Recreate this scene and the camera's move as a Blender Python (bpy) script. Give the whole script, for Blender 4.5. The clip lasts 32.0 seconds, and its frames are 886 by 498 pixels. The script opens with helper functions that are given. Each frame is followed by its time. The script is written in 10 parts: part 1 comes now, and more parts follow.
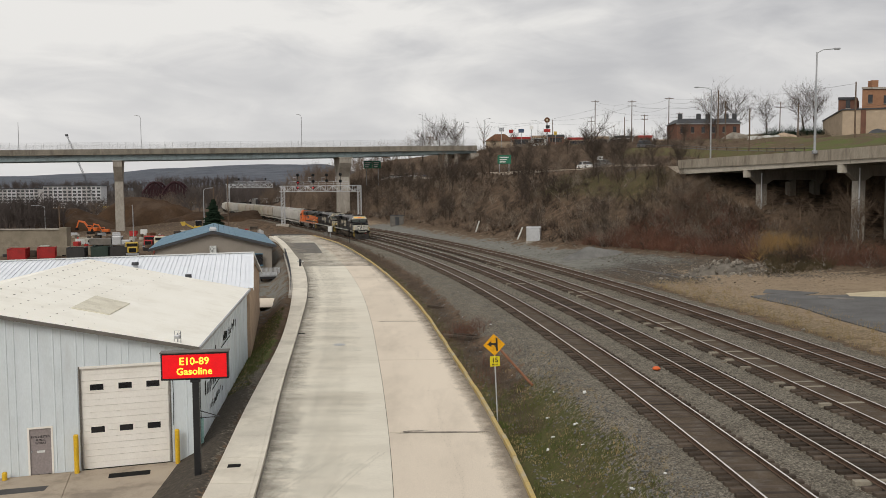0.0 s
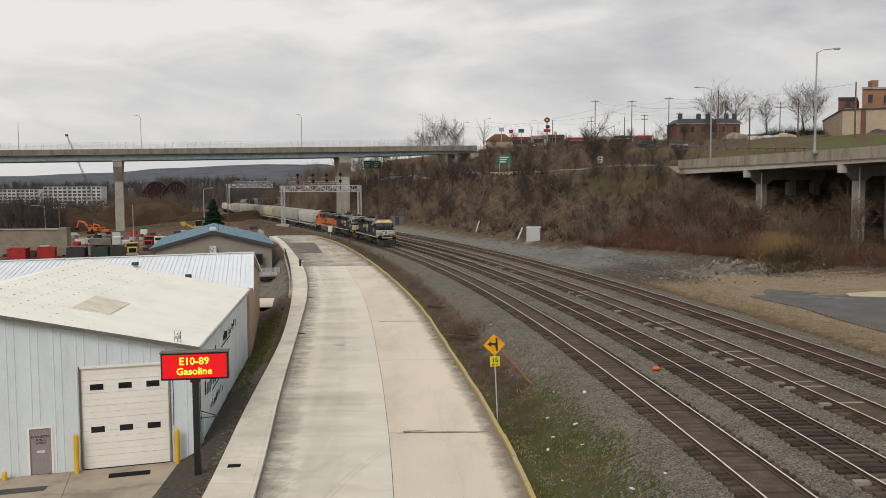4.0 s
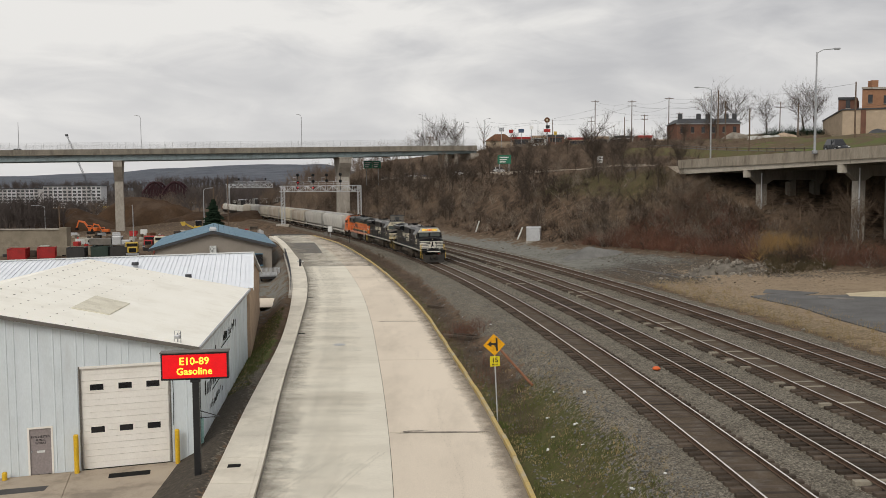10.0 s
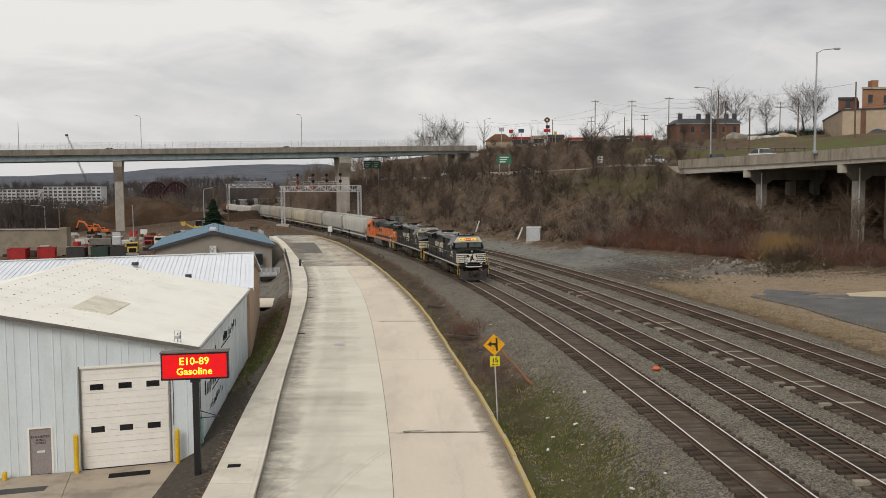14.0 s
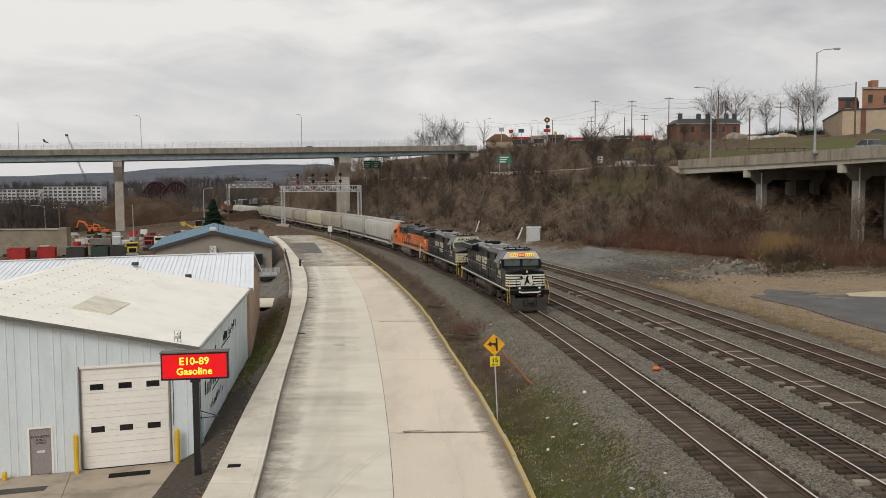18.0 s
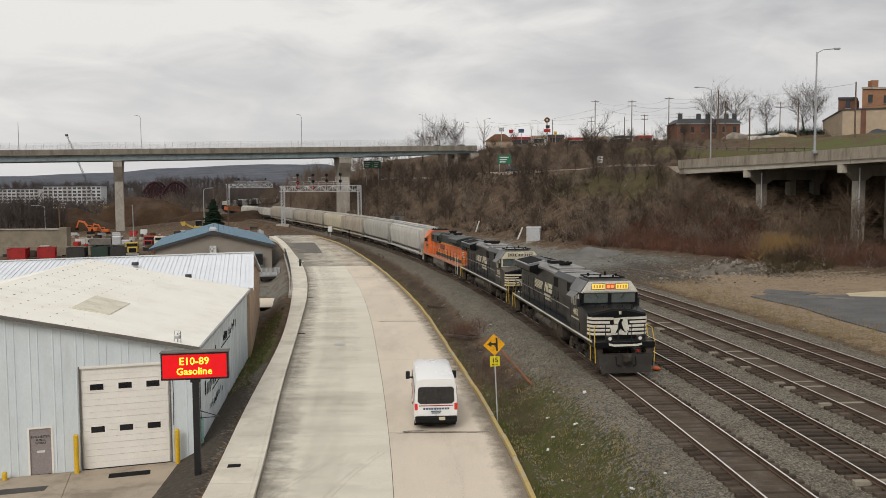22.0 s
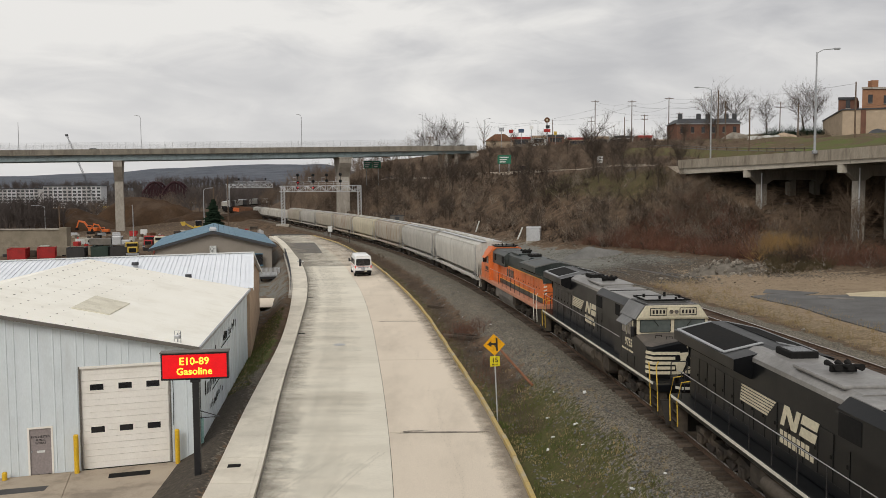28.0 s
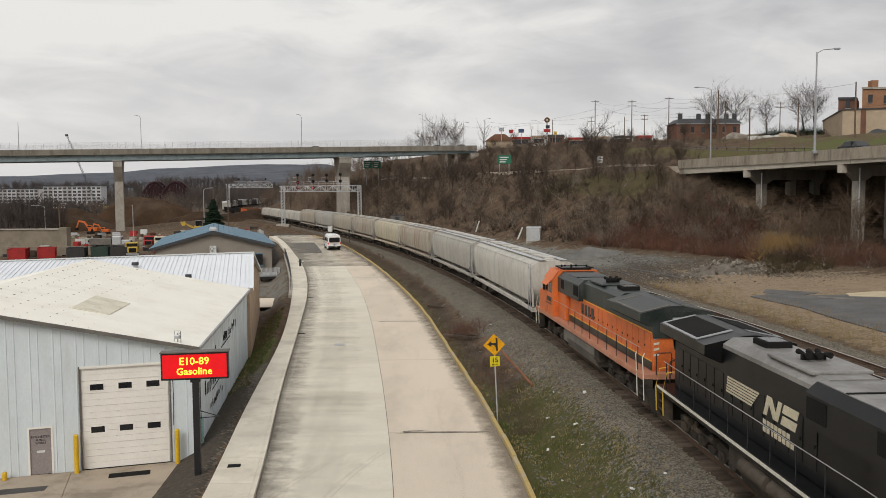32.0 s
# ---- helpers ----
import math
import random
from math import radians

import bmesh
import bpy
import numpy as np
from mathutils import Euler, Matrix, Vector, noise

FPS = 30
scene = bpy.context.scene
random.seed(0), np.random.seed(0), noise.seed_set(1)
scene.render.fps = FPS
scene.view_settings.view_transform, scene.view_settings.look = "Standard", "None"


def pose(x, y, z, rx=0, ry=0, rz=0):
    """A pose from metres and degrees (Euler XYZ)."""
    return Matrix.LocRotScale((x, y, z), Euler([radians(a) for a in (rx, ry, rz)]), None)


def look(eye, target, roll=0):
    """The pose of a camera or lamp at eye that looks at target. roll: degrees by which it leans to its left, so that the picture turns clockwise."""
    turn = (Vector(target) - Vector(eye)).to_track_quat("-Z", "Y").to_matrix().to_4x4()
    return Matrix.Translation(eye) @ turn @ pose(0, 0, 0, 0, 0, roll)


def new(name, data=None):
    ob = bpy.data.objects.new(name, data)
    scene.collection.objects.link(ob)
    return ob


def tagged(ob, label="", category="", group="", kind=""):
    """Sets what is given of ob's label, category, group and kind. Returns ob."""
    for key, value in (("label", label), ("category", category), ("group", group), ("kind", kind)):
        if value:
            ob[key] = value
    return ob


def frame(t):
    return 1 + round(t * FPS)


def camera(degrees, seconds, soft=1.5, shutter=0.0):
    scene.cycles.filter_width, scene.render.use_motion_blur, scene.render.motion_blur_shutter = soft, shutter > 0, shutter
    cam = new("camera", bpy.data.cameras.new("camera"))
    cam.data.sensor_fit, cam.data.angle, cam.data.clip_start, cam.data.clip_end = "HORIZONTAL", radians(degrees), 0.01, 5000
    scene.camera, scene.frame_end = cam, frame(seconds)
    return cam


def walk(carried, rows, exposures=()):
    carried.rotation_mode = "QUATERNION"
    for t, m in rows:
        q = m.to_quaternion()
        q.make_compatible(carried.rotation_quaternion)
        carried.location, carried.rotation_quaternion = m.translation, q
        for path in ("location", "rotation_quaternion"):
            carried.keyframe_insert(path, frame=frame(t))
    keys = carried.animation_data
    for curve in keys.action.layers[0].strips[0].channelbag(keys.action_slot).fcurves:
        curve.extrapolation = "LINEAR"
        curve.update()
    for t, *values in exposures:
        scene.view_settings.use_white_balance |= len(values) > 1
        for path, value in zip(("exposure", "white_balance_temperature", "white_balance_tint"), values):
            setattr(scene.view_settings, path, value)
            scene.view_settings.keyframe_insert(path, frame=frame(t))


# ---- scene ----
import functools

# camera: it stands still on a walkway above the street
cam = camera(55.19, 32.0, soft=0.6)
EYE = (0.0, 0.0, 9.2)
CAM_POSE = Matrix.Translation(EYE) @ pose(0, 0, 0, 90 - 3.928, 0, 0) @ pose(0, 0, 0, 0, 0, -0.35)
walk(cam, [(0.0, CAM_POSE), (32.0, CAM_POSE)], exposures=[(0.0, 0.0, 6640, 10), (32.0, 0.0, 6640, 10)])

# ---- overcast winter daylight ----
SUN_EL, SUN_AZ = radians(38), radians(200)
world = bpy.data.worlds.new("world")
scene.world = world
world.use_nodes = True
wn, wl = world.node_tree.nodes, world.node_tree.links
wn.clear()


def wnode(kind, **kw):
    n = wn.new(kind)
    for k, v in kw.items():
        n.inputs[k.replace("_", " ")].default_value = v
    return n


def build_world():
    out = wn.new("ShaderNodeOutputWorld")
    sky = wn.new("ShaderNodeTexSky")
    sky.sky_type, sky.sun_disc = "NISHITA", False
    sky.sun_elevation, sky.sun_rotation = SUN_EL, SUN_AZ
    sky.dust_density = 4.0
    bg_sky = wnode("ShaderNodeBackground", Strength=0.06)
    wl.new(sky.outputs[0], bg_sky.inputs[0])
    # a closed cloud deck: broad soft bands, brighter low down
    tc = wn.new("ShaderNodeTexCoord")
    mp = wn.new("ShaderNodeMapping")
    mp.inputs["Scale"].default_value = (1.3, 1.0, 4.2)
    mp.inputs["Location"].default_value = (0.35, 0.2, 0.1)
    wl.new(tc.outputs["Generated"], mp.inputs[0])
    n1 = wnode("ShaderNodeTexNoise", Scale=1.9, Detail=5.0, Roughness=0.5)
    n1.inputs["Distortion"].default_value = 0.5
    n2 = wnode("ShaderNodeTexNoise", Scale=6.0, Detail=6.0, Roughness=0.55)
    n2.inputs["Distortion"].default_value = 0.8
    wl.new(mp.outputs[0], n1.inputs["Vector"])
    wl.new(mp.outputs[0], n2.inputs["Vector"])
    add = wn.new("ShaderNodeMath")
    add.operation = "MULTIPLY_ADD"
    add.inputs[1].default_value = 0.35
    wl.new(n2.outputs[0], add.inputs[0])
    wl.new(n1.outputs[0], add.inputs[2])
    ramp = wn.new("ShaderNodeValToRGB")
    e = ramp.color_ramp.elements
    e[0].position, e[0].color = 0.50, (0.56, 0.57, 0.60, 1)
    e[1].position, e[1].color = 0.80, (0.97, 0.965, 0.95, 1)
    m1 = ramp.color_ramp.elements.new(0.64)
    m1.color = (0.73, 0.735, 0.75, 1)
    wl.new(add.outputs[0], ramp.inputs[0])
    sep = wn.new("ShaderNodeSeparateXYZ")
    wl.new(tc.outputs["Generated"], sep.inputs[0])
    low = wn.new("ShaderNodeMapRange")
    low.inputs["From Min"].default_value, low.inputs["From Max"].default_value = 0.0, 0.22
    low.inputs["To Min"].default_value, low.inputs["To Max"].default_value = 0.6, 0.0
    wl.new(sep.outputs[2], low.inputs[0])
    mix = wn.new("ShaderNodeMixRGB")
    mix.inputs[2].default_value = (0.885, 0.885, 0.885, 1)
    wl.new(low.outputs[0], mix.inputs[0])
    wl.new(ramp.outputs[0], mix.inputs[1])
    bg_cloud = wnode("ShaderNodeBackground", Strength=0.86)
    wl.new(mix.outputs[0], bg_cloud.inputs[0])
    both = wn.new("ShaderNodeMixShader")
    both.inputs[0].default_value = 0.97
    wl.new(bg_sky.outputs[0], both.inputs[1])
    wl.new(bg_cloud.outputs[0], both.inputs[2])
    wl.new(both.outputs[0], out.inputs[0])


build_world()
sun = new("sun", bpy.data.lights.new("sun", "SUN"))
sun.data.energy, sun.data.angle, sun.data.color = 1.5, radians(25), (1.0, 0.96, 0.9)
sun.matrix_world = look((0, 0, 0), (-math.sin(SUN_AZ) * math.cos(SUN_EL), -math.cos(SUN_AZ) * math.cos(SUN_EL), -math.sin(SUN_EL)))


# ---- materials ----
def surf(name, c1, c2=None, rough=0.8, scale=2.0, fine=30.0, bump=0.2, metal=0.0, vary=0.0, stain=None, stain_scale=0.6, stain_amt=0.5, stretch=(1, 1, 1), glow=None, spec=None, bump_dist=0.02, world_space=False, grain=0.35):
    """A weathered surface: two scales of tone, an optional stain with a shape of its own, fine relief."""
    m = bpy.data.materials.new(name)
    m.use_nodes = True
    nt = m.node_tree
    b = nt.nodes["Principled BSDF"]
    b.inputs["Metallic"].default_value = metal
    b.inputs["Specular IOR Level"].default_value = spec if spec is not None else (0.4 if rough < 0.75 else 0.08)
    L = nt.links.new
    tc = nt.nodes.new("ShaderNodeTexCoord")
    mp = nt.nodes.new("ShaderNodeMapping")
    mp.inputs["Scale"].default_value = stretch
    if world_space:
        geo = nt.nodes.new("ShaderNodeNewGeometry")
        L(geo.outputs["Position"], mp.inputs[0])
    else:
        L(tc.outputs["Object"], mp.inputs[0])

    def noise_tex(s, d=4.0, r=0.6):
        n = nt.nodes.new("ShaderNodeTexNoise")
        n.inputs["Scale"].default_value, n.inputs["Detail"].default_value, n.inputs["Roughness"].default_value = s, d, r
        L(mp.outputs[0], n.inputs["Vector"])
        return n

    def mixer(fac, a, bb, kind="MIX"):
        x = nt.nodes.new("ShaderNodeMixRGB")
        x.blend_type = kind
        for i, v in ((0, fac), (1, a), (2, bb)):
            if isinstance(v, (tuple, list)):
                x.inputs[i].default_value = (*v[:3], 1)
            elif isinstance(v, (int, float)):
                x.inputs[i].default_value = v
            else:
                L(v, x.inputs[i])
        return x.outputs[0]

    def ramp(val, lo, hi):
        r = nt.nodes.new("ShaderNodeMapRange")
        r.inputs["From Min"].default_value, r.inputs["From Max"].default_value = lo, hi
        L(val, r.inputs[0])
        return r.outputs[0]

    c2 = c2 or tuple(x * 0.8 for x in c1)
    n1, n2 = noise_tex(scale), noise_tex(fine, 3.0)
    col = mixer(ramp(n1.outputs[0], 0.35, 0.65), c1, c2)
    col = mixer(grain, col, mixer(ramp(n2.outputs[0], 0.3, 0.7), (0.55, 0.55, 0.55), (1.3, 1.3, 1.3)), "MULTIPLY")
    if stain:
        n3 = noise_tex(stain_scale, 6.0, 0.65)
        f = ramp(n3.outputs[0], 0.5, 0.66)
        mul = nt.nodes.new("ShaderNodeMath")
        mul.operation, mul.inputs[1].default_value = "MULTIPLY", stain_amt
        L(f, mul.inputs[0])
        col = mixer(mul.outputs[0], col, stain)
    if vary:
        oi = nt.nodes.new("ShaderNodeObjectInfo")
        g = nt.nodes.new("ShaderNodeMapRange")
        g.inputs["To Min"].default_value, g.inputs["To Max"].default_value = 1 - vary, 1 + vary
        L(oi.outputs["Random"], g.inputs[0])
        comb = nt.nodes.new("ShaderNodeCombineXYZ")
        for i in range(3):
            L(g.outputs[0], comb.inputs[i])
        col = mixer(1.0, col, comb.outputs[0], "MULTIPLY")
    L(col, b.inputs["Base Color"])
    rr = nt.nodes.new("ShaderNodeMapRange")
    rr.inputs["To Min"].default_value, rr.inputs["To Max"].default_value = max(0.03, rough - 0.12), min(1, rough + 0.12)
    L(n1.outputs[0], rr.inputs[0])
    L(rr.outputs[0], b.inputs["Roughness"])
    if bump:
        bp = nt.nodes.new("ShaderNodeBump")
        bp.inputs["Strength"].default_value, bp.inputs["Distance"].default_value = bump, bump_dist
        L(n2.outputs[0], bp.inputs["Height"])
        L(bp.outputs[0], b.inputs["Normal"])
    if glow:
        b.inputs["Emission Color"].default_value = (*glow[:3], 1)
        b.inputs["Emission Strength"].default_value = glow[3]
    return m


M = {}


def mats():
    def add(key, *a, **k):
        M[key] = surf(key, *a, **k)
    add("concrete_pale", (0.71, 0.67, 0.57), (0.655, 0.61, 0.515), 0.85, 0.3, 22, 0.08, stain=(0.54, 0.50, 0.42), stain_scale=0.5, stain_amt=0.4, stretch=(0.3, 1.0, 1), world_space=True, grain=0.16, vary=0.03)
    add("concrete_buff", (0.70, 0.615, 0.505), (0.64, 0.56, 0.46), 0.85, 0.3, 22, 0.08, stain=(0.44, 0.38, 0.31), stain_scale=0.25, stain_amt=0.45, stretch=(1, 0.35, 1), world_space=True, grain=0.16, vary=0.03)
    add("concrete_walk", (0.72, 0.67, 0.57), (0.64, 0.595, 0.505), 0.85, 0.6, 20, 0.1, stain=(0.40, 0.36, 0.29), stain_scale=0.5, stain_amt=0.4, world_space=True, grain=0.2, vary=0.05)
    add("apron_concrete", (0.44, 0.37, 0.29), (0.37, 0.31, 0.245), 0.9, 0.5, 18, 0.12, stain=(0.20, 0.17, 0.135), stain_scale=0.5, stain_amt=0.6, world_space=True, grain=0.2)
    add("patch_grey", (0.155, 0.152, 0.150), (0.120, 0.117, 0.115), 0.9, 0.4, 18, 0.15, world_space=True)
    add("dry_sand", (0.56, 0.48, 0.34), (0.46, 0.39, 0.27), 0.95, 0.8, 12, 0.2, world_space=True)
    add("rut_mud", (0.055, 0.045, 0.036), (0.038, 0.032, 0.026), 0.55, 0.8, 10, 0.3, world_space=True)
    add("bank_grass", (0.105, 0.105, 0.045), (0.135, 0.105, 0.062), 0.95, 0.5, 6, 0.4, stain=(0.075, 0.052, 0.034), stain_scale=0.5, stain_amt=0.7, world_space=True)
    add("wall_tan", (0.27, 0.235, 0.18), (0.22, 0.19, 0.145), 0.9, 0.4, 10, 0.1, stain=(0.14, 0.12, 0.095), stain_amt=0.5)
    add("joint_dark", (0.10, 0.09, 0.08), rough=0.95)
    add("kerb_yellow", (0.52, 0.37, 0.12), (0.45, 0.36, 0.20), 0.8, 1.2, 12, 0.3, stain=(0.40, 0.37, 0.31), stain_scale=0.9, stain_amt=0.8, world_space=True)
    add("bridge_concrete", (0.42, 0.39, 0.34), (0.34, 0.31, 0.27), 0.9, 0.25, 3, 0.2, stain=(0.20, 0.18, 0.15), stain_scale=0.35, stain_amt=0.6, stretch=(1, 1, 0.4))
    add("girder_teal", (0.235, 0.295, 0.305), (0.19, 0.24, 0.25), 0.55, 0.3, 4, 0.1, stain=(0.10, 0.10, 0.09), stain_amt=0.4)
    add("aqua_pipe", (0.36, 0.56, 0.52), (0.30, 0.48, 0.45), 0.5, 1.0, 12, 0.05)
    add("steel_grey", (0.42, 0.43, 0.44), (0.34, 0.35, 0.36), 0.5, 1.5, 20, 0.1, metal=0.5)
    add("galv", (0.55, 0.56, 0.57), (0.46, 0.47, 0.48), 0.45, 2, 25, 0.1, metal=0.35)
    add("rail_head", (0.78, 0.75, 0.71), (0.68, 0.65, 0.61), 0.32, 1.0, 20, 0.05, metal=0.4)
    add("rail_rust", (0.13, 0.085, 0.06), (0.09, 0.062, 0.046), 0.8, 1.0, 20, 0.2)
    add("tie_wood", (0.105, 0.082, 0.064), (0.07, 0.056, 0.046), 0.9, 1.0, 12, 0.4, vary=0.4, stretch=(1, 5, 1))
    add("tie_pale", (0.34, 0.31, 0.25), (0.26, 0.23, 0.18), 0.9, 1.0, 12, 0.4, vary=0.25)
    add("white_siding", (0.68, 0.735, 0.76), (0.62, 0.675, 0.70), 0.55, 0.6, 10, 0.05, stain=(0.46, 0.48, 0.47), stain_scale=0.4, stain_amt=0.4, stretch=(2, 2, 0.6), grain=0.1)
    add("white_trim", (0.68, 0.69, 0.67), (0.60, 0.61, 0.59), 0.5, 1.0, 14, 0.05)
    add("roof_cream", (0.92, 0.895, 0.81), (0.88, 0.85, 0.76), 0.6, 0.35, 20, 0.05, grain=0.1, stain=(0.70, 0.66, 0.56), stain_scale=0.45, stain_amt=0.4)
    add("hatch_tan", (0.74, 0.70, 0.58), (0.66, 0.62, 0.50), 0.7, 0.8, 15, 0.05, stain=(0.45, 0.40, 0.31), stain_scale=1.2, stain_amt=0.5)
    add("roof_white_ribbed", (0.80, 0.83, 0.87), (0.74, 0.77, 0.81), 0.5, 0.5, 8, 0.05, grain=0.1)
    add("roof_blue", (0.075, 0.19, 0.275), (0.06, 0.155, 0.23), 0.5, 0.5, 8, 0.05)
    add("tan_wall", (0.50, 0.37, 0.26), (0.43, 0.32, 0.23), 0.85, 0.6, 12, 0.1, stain=(0.33, 0.25, 0.18), stain_amt=0.3)
    add("grey_tan_siding", (0.30, 0.265, 0.225), (0.26, 0.23, 0.195), 0.7, 0.6, 10, 0.08)
    add("door_white", (0.86, 0.83, 0.77), (0.81, 0.78, 0.72), 0.5, 0.8, 12, 0.05, stain=(0.72, 0.67, 0.60), stain_scale=0.7, stain_amt=0.3, grain=0.1)
    add("door_taupe", (0.31, 0.27, 0.265), (0.27, 0.235, 0.23), 0.5, 0.8, 12, 0.05)
    add("dark_glass", (0.015, 0.016, 0.018), (0.02, 0.02, 0.022), 0.12, 1, 5, 0.0, spec=0.6)
    add("black_paint", (0.016, 0.016, 0.018), (0.024, 0.023, 0.023), 0.42, 1, 10, 0.05)
    add("black_matt", (0.013, 0.013, 0.013), (0.02, 0.019, 0.018), 0.85, 1, 10, 0.1)
    add("yellow_post", (0.72, 0.45, 0.02), (0.62, 0.38, 0.03), 0.5, 1, 10, 0.05)
    add("sign_yellow", (0.78, 0.38, 0.008), (0.74, 0.35, 0.008), 0.4, 1, 10, 0.0)
    add("sign_lemon", (0.74, 0.62, 0.02), (0.70, 0.58, 0.02), 0.4, 1, 10, 0.0)
    add("led_red", (0.5, 0.005, 0.01), rough=0.4, glow=(1.0, 0.004, 0.008, 0.5))
    add("led_yellow", (0.8, 0.6, 0.05), rough=0.4, glow=(1.0, 0.78, 0.08, 1.0))
    add("asphalt", (0.105, 0.10, 0.098), (0.078, 0.075, 0.074), 0.9, 0.4, 15, 0.25, stain=(0.12, 0.115, 0.11), stain_scale=0.3, stain_amt=0.5, world_space=True)
    add("brick_red", (0.19, 0.10, 0.07), (0.15, 0.08, 0.06), 0.85, 0.8, 12, 0.2)
    add("brick_orange", (0.34, 0.185, 0.11), (0.28, 0.15, 0.09), 0.85, 0.8, 12, 0.2)
    add("brick_tan", (0.47, 0.37, 0.27), (0.40, 0.32, 0.235), 0.85, 0.8, 12, 0.2)
    add("slate", (0.06, 0.062, 0.068), (0.045, 0.047, 0.05), 0.7, 1, 10, 0.15)
    add("twig", (0.205, 0.155, 0.118), (0.125, 0.094, 0.072), 0.95, 0.25, 3, 0.0, world_space=True)
    add("twig_red", (0.205, 0.102, 0.072), (0.130, 0.070, 0.052), 0.95, 0.25, 3, 0.0, world_space=True)
    add("twig_pale", (0.32, 0.27, 0.215), (0.21, 0.175, 0.142), 0.95, 0.25, 3, 0.0, world_space=True)
    add("olive_twig", (0.125, 0.098, 0.055), (0.075, 0.060, 0.036), 0.95, 0.4, 3, 0.0, world_space=True)
    add("gold_twig", (0.42, 0.27, 0.11), (0.29, 0.18, 0.078), 0.95, 0.4, 3, 0.0, world_space=True)
    add("seed_pale", (0.30, 0.265, 0.215), (0.22, 0.195, 0.16), 0.95, 0.4, 3, 0.0, world_space=True)
    add("twig_dark", (0.070, 0.052, 0.041), (0.042, 0.032, 0.026), 0.95, 0.25, 3, 0.0, world_space=True)
    add("ballast_brown", (0.122, 0.094, 0.068), (0.082, 0.063, 0.047), 0.95, 0.9, 14, 0.8, stain=(0.15, 0.135, 0.12), stain_scale=1.5, stain_amt=0.6, world_space=True, bump_dist=0.04)
    add("ballast_rust", (0.115, 0.072, 0.048), (0.080, 0.052, 0.038), 0.95, 0.9, 14, 0.8, stain=(0.13, 0.105, 0.085), stain_scale=1.5, stain_amt=0.6, world_space=True, bump_dist=0.04)
    add("ballast_dark", (0.075, 0.064, 0.055), (0.052, 0.045, 0.040), 0.95, 0.9, 14, 0.8, stain=(0.10, 0.09, 0.08), stain_scale=1.5, stain_amt=0.6, world_space=True, bump_dist=0.04)
    add("dry_grass", (0.38, 0.29, 0.15), (0.27, 0.205, 0.108), 0.95, 0.6, 6, 0.0, world_space=True)
    add("bark", (0.10, 0.078, 0.062), (0.06, 0.048, 0.04), 0.95, 3, 20, 0.4)
    add("needle", (0.022, 0.040, 0.024), (0.014, 0.026, 0.016), 0.9, 2, 20, 0.2)
    add("wood_pole", (0.17, 0.12, 0.085), (0.12, 0.09, 0.066), 0.9, 1, 15, 0.2)
    add("wire", (0.03, 0.03, 0.03), rough=0.7)
    add("tyre", (0.02, 0.02, 0.021), rough=0.9)
    add("car_white", (0.82, 0.82, 0.81), (0.80, 0.80, 0.79), 0.25, 1, 10, 0.0, spec=0.5, grain=0.02)
    add("car_silver", (0.42, 0.43, 0.44), (0.40, 0.41, 0.42), 0.28, 1, 10, 0.0, metal=0.6)
    add("car_dark", (0.03, 0.033, 0.037), (0.03, 0.033, 0.037), 0.25, 1, 10, 0.0)
    add("car_blue", (0.05, 0.08, 0.14), (0.05, 0.08, 0.14), 0.25, 1, 10, 0.0)
    add("lamp_red", (0.45, 0.02, 0.02), rough=0.3, glow=(1.0, 0.03, 0.02, 0.25))
    add("lamp_dull", (0.30, 0.02, 0.02), rough=0.3)
    add("lamp_white", (0.42, 0.42, 0.40), rough=0.2, glow=(1.0, 0.95, 0.85, 0.22))
    add("lamp_amber", (0.8, 0.3, 0.1), rough=0.3, glow=(1.0, 0.28, 0.08, 0.8))
    # grey-green base colour stands in for sky reflected in the windscreens
    add("sky_tint_glass", (0.10, 0.115, 0.11), (0.085, 0.10, 0.095), 0.1, 1, 5, 0.0, spec=0.7)
    add("number_glow", (0.75, 0.5, 0.12), rough=0.4, glow=(1.0, 0.58, 0.09, 0.72))
    add("number_dull", (0.55, 0.50, 0.38), rough=0.5)
    add("signal_red", (0.5, 0.02, 0.02), rough=0.3, glow=(1.0, 0.03, 0.03, 1.2))
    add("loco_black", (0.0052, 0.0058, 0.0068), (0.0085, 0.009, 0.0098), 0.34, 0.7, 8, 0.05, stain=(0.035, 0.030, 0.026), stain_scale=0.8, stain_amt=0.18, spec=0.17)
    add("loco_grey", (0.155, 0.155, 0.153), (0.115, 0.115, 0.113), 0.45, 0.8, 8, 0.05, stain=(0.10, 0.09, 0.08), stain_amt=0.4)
    add("plough_dark", (0.030, 0.026, 0.022), (0.018, 0.016, 0.014), 0.7, 1.5, 10, 0.2, stain=(0.07, 0.056, 0.044), stain_amt=0.4)
    add("nose_dust", (0.115, 0.098, 0.082), (0.075, 0.066, 0.058), 0.6, 1.2, 9, 0.05)
    add("dust_frame", (0.105, 0.088, 0.070), (0.068, 0.058, 0.048), 0.75, 1.4, 10, 0.15)
    # pale grey puts sky light into the colour of the black tops
    add("loco_roof_skylit", (0.27, 0.262, 0.25), (0.19, 0.184, 0.176), 0.42, 0.7, 8, 0.1, stain=(0.10, 0.094, 0.088), stain_amt=0.5)
    add("loco_white", (0.68, 0.66, 0.58), (0.60, 0.58, 0.50), 0.5, 1, 10, 0.05, stain=(0.36, 0.33, 0.28), stain_scale=1.2, stain_amt=0.3)
    add("loco_cream", (0.61, 0.56, 0.42), (0.54, 0.49, 0.36), 0.5, 1, 10, 0.05)
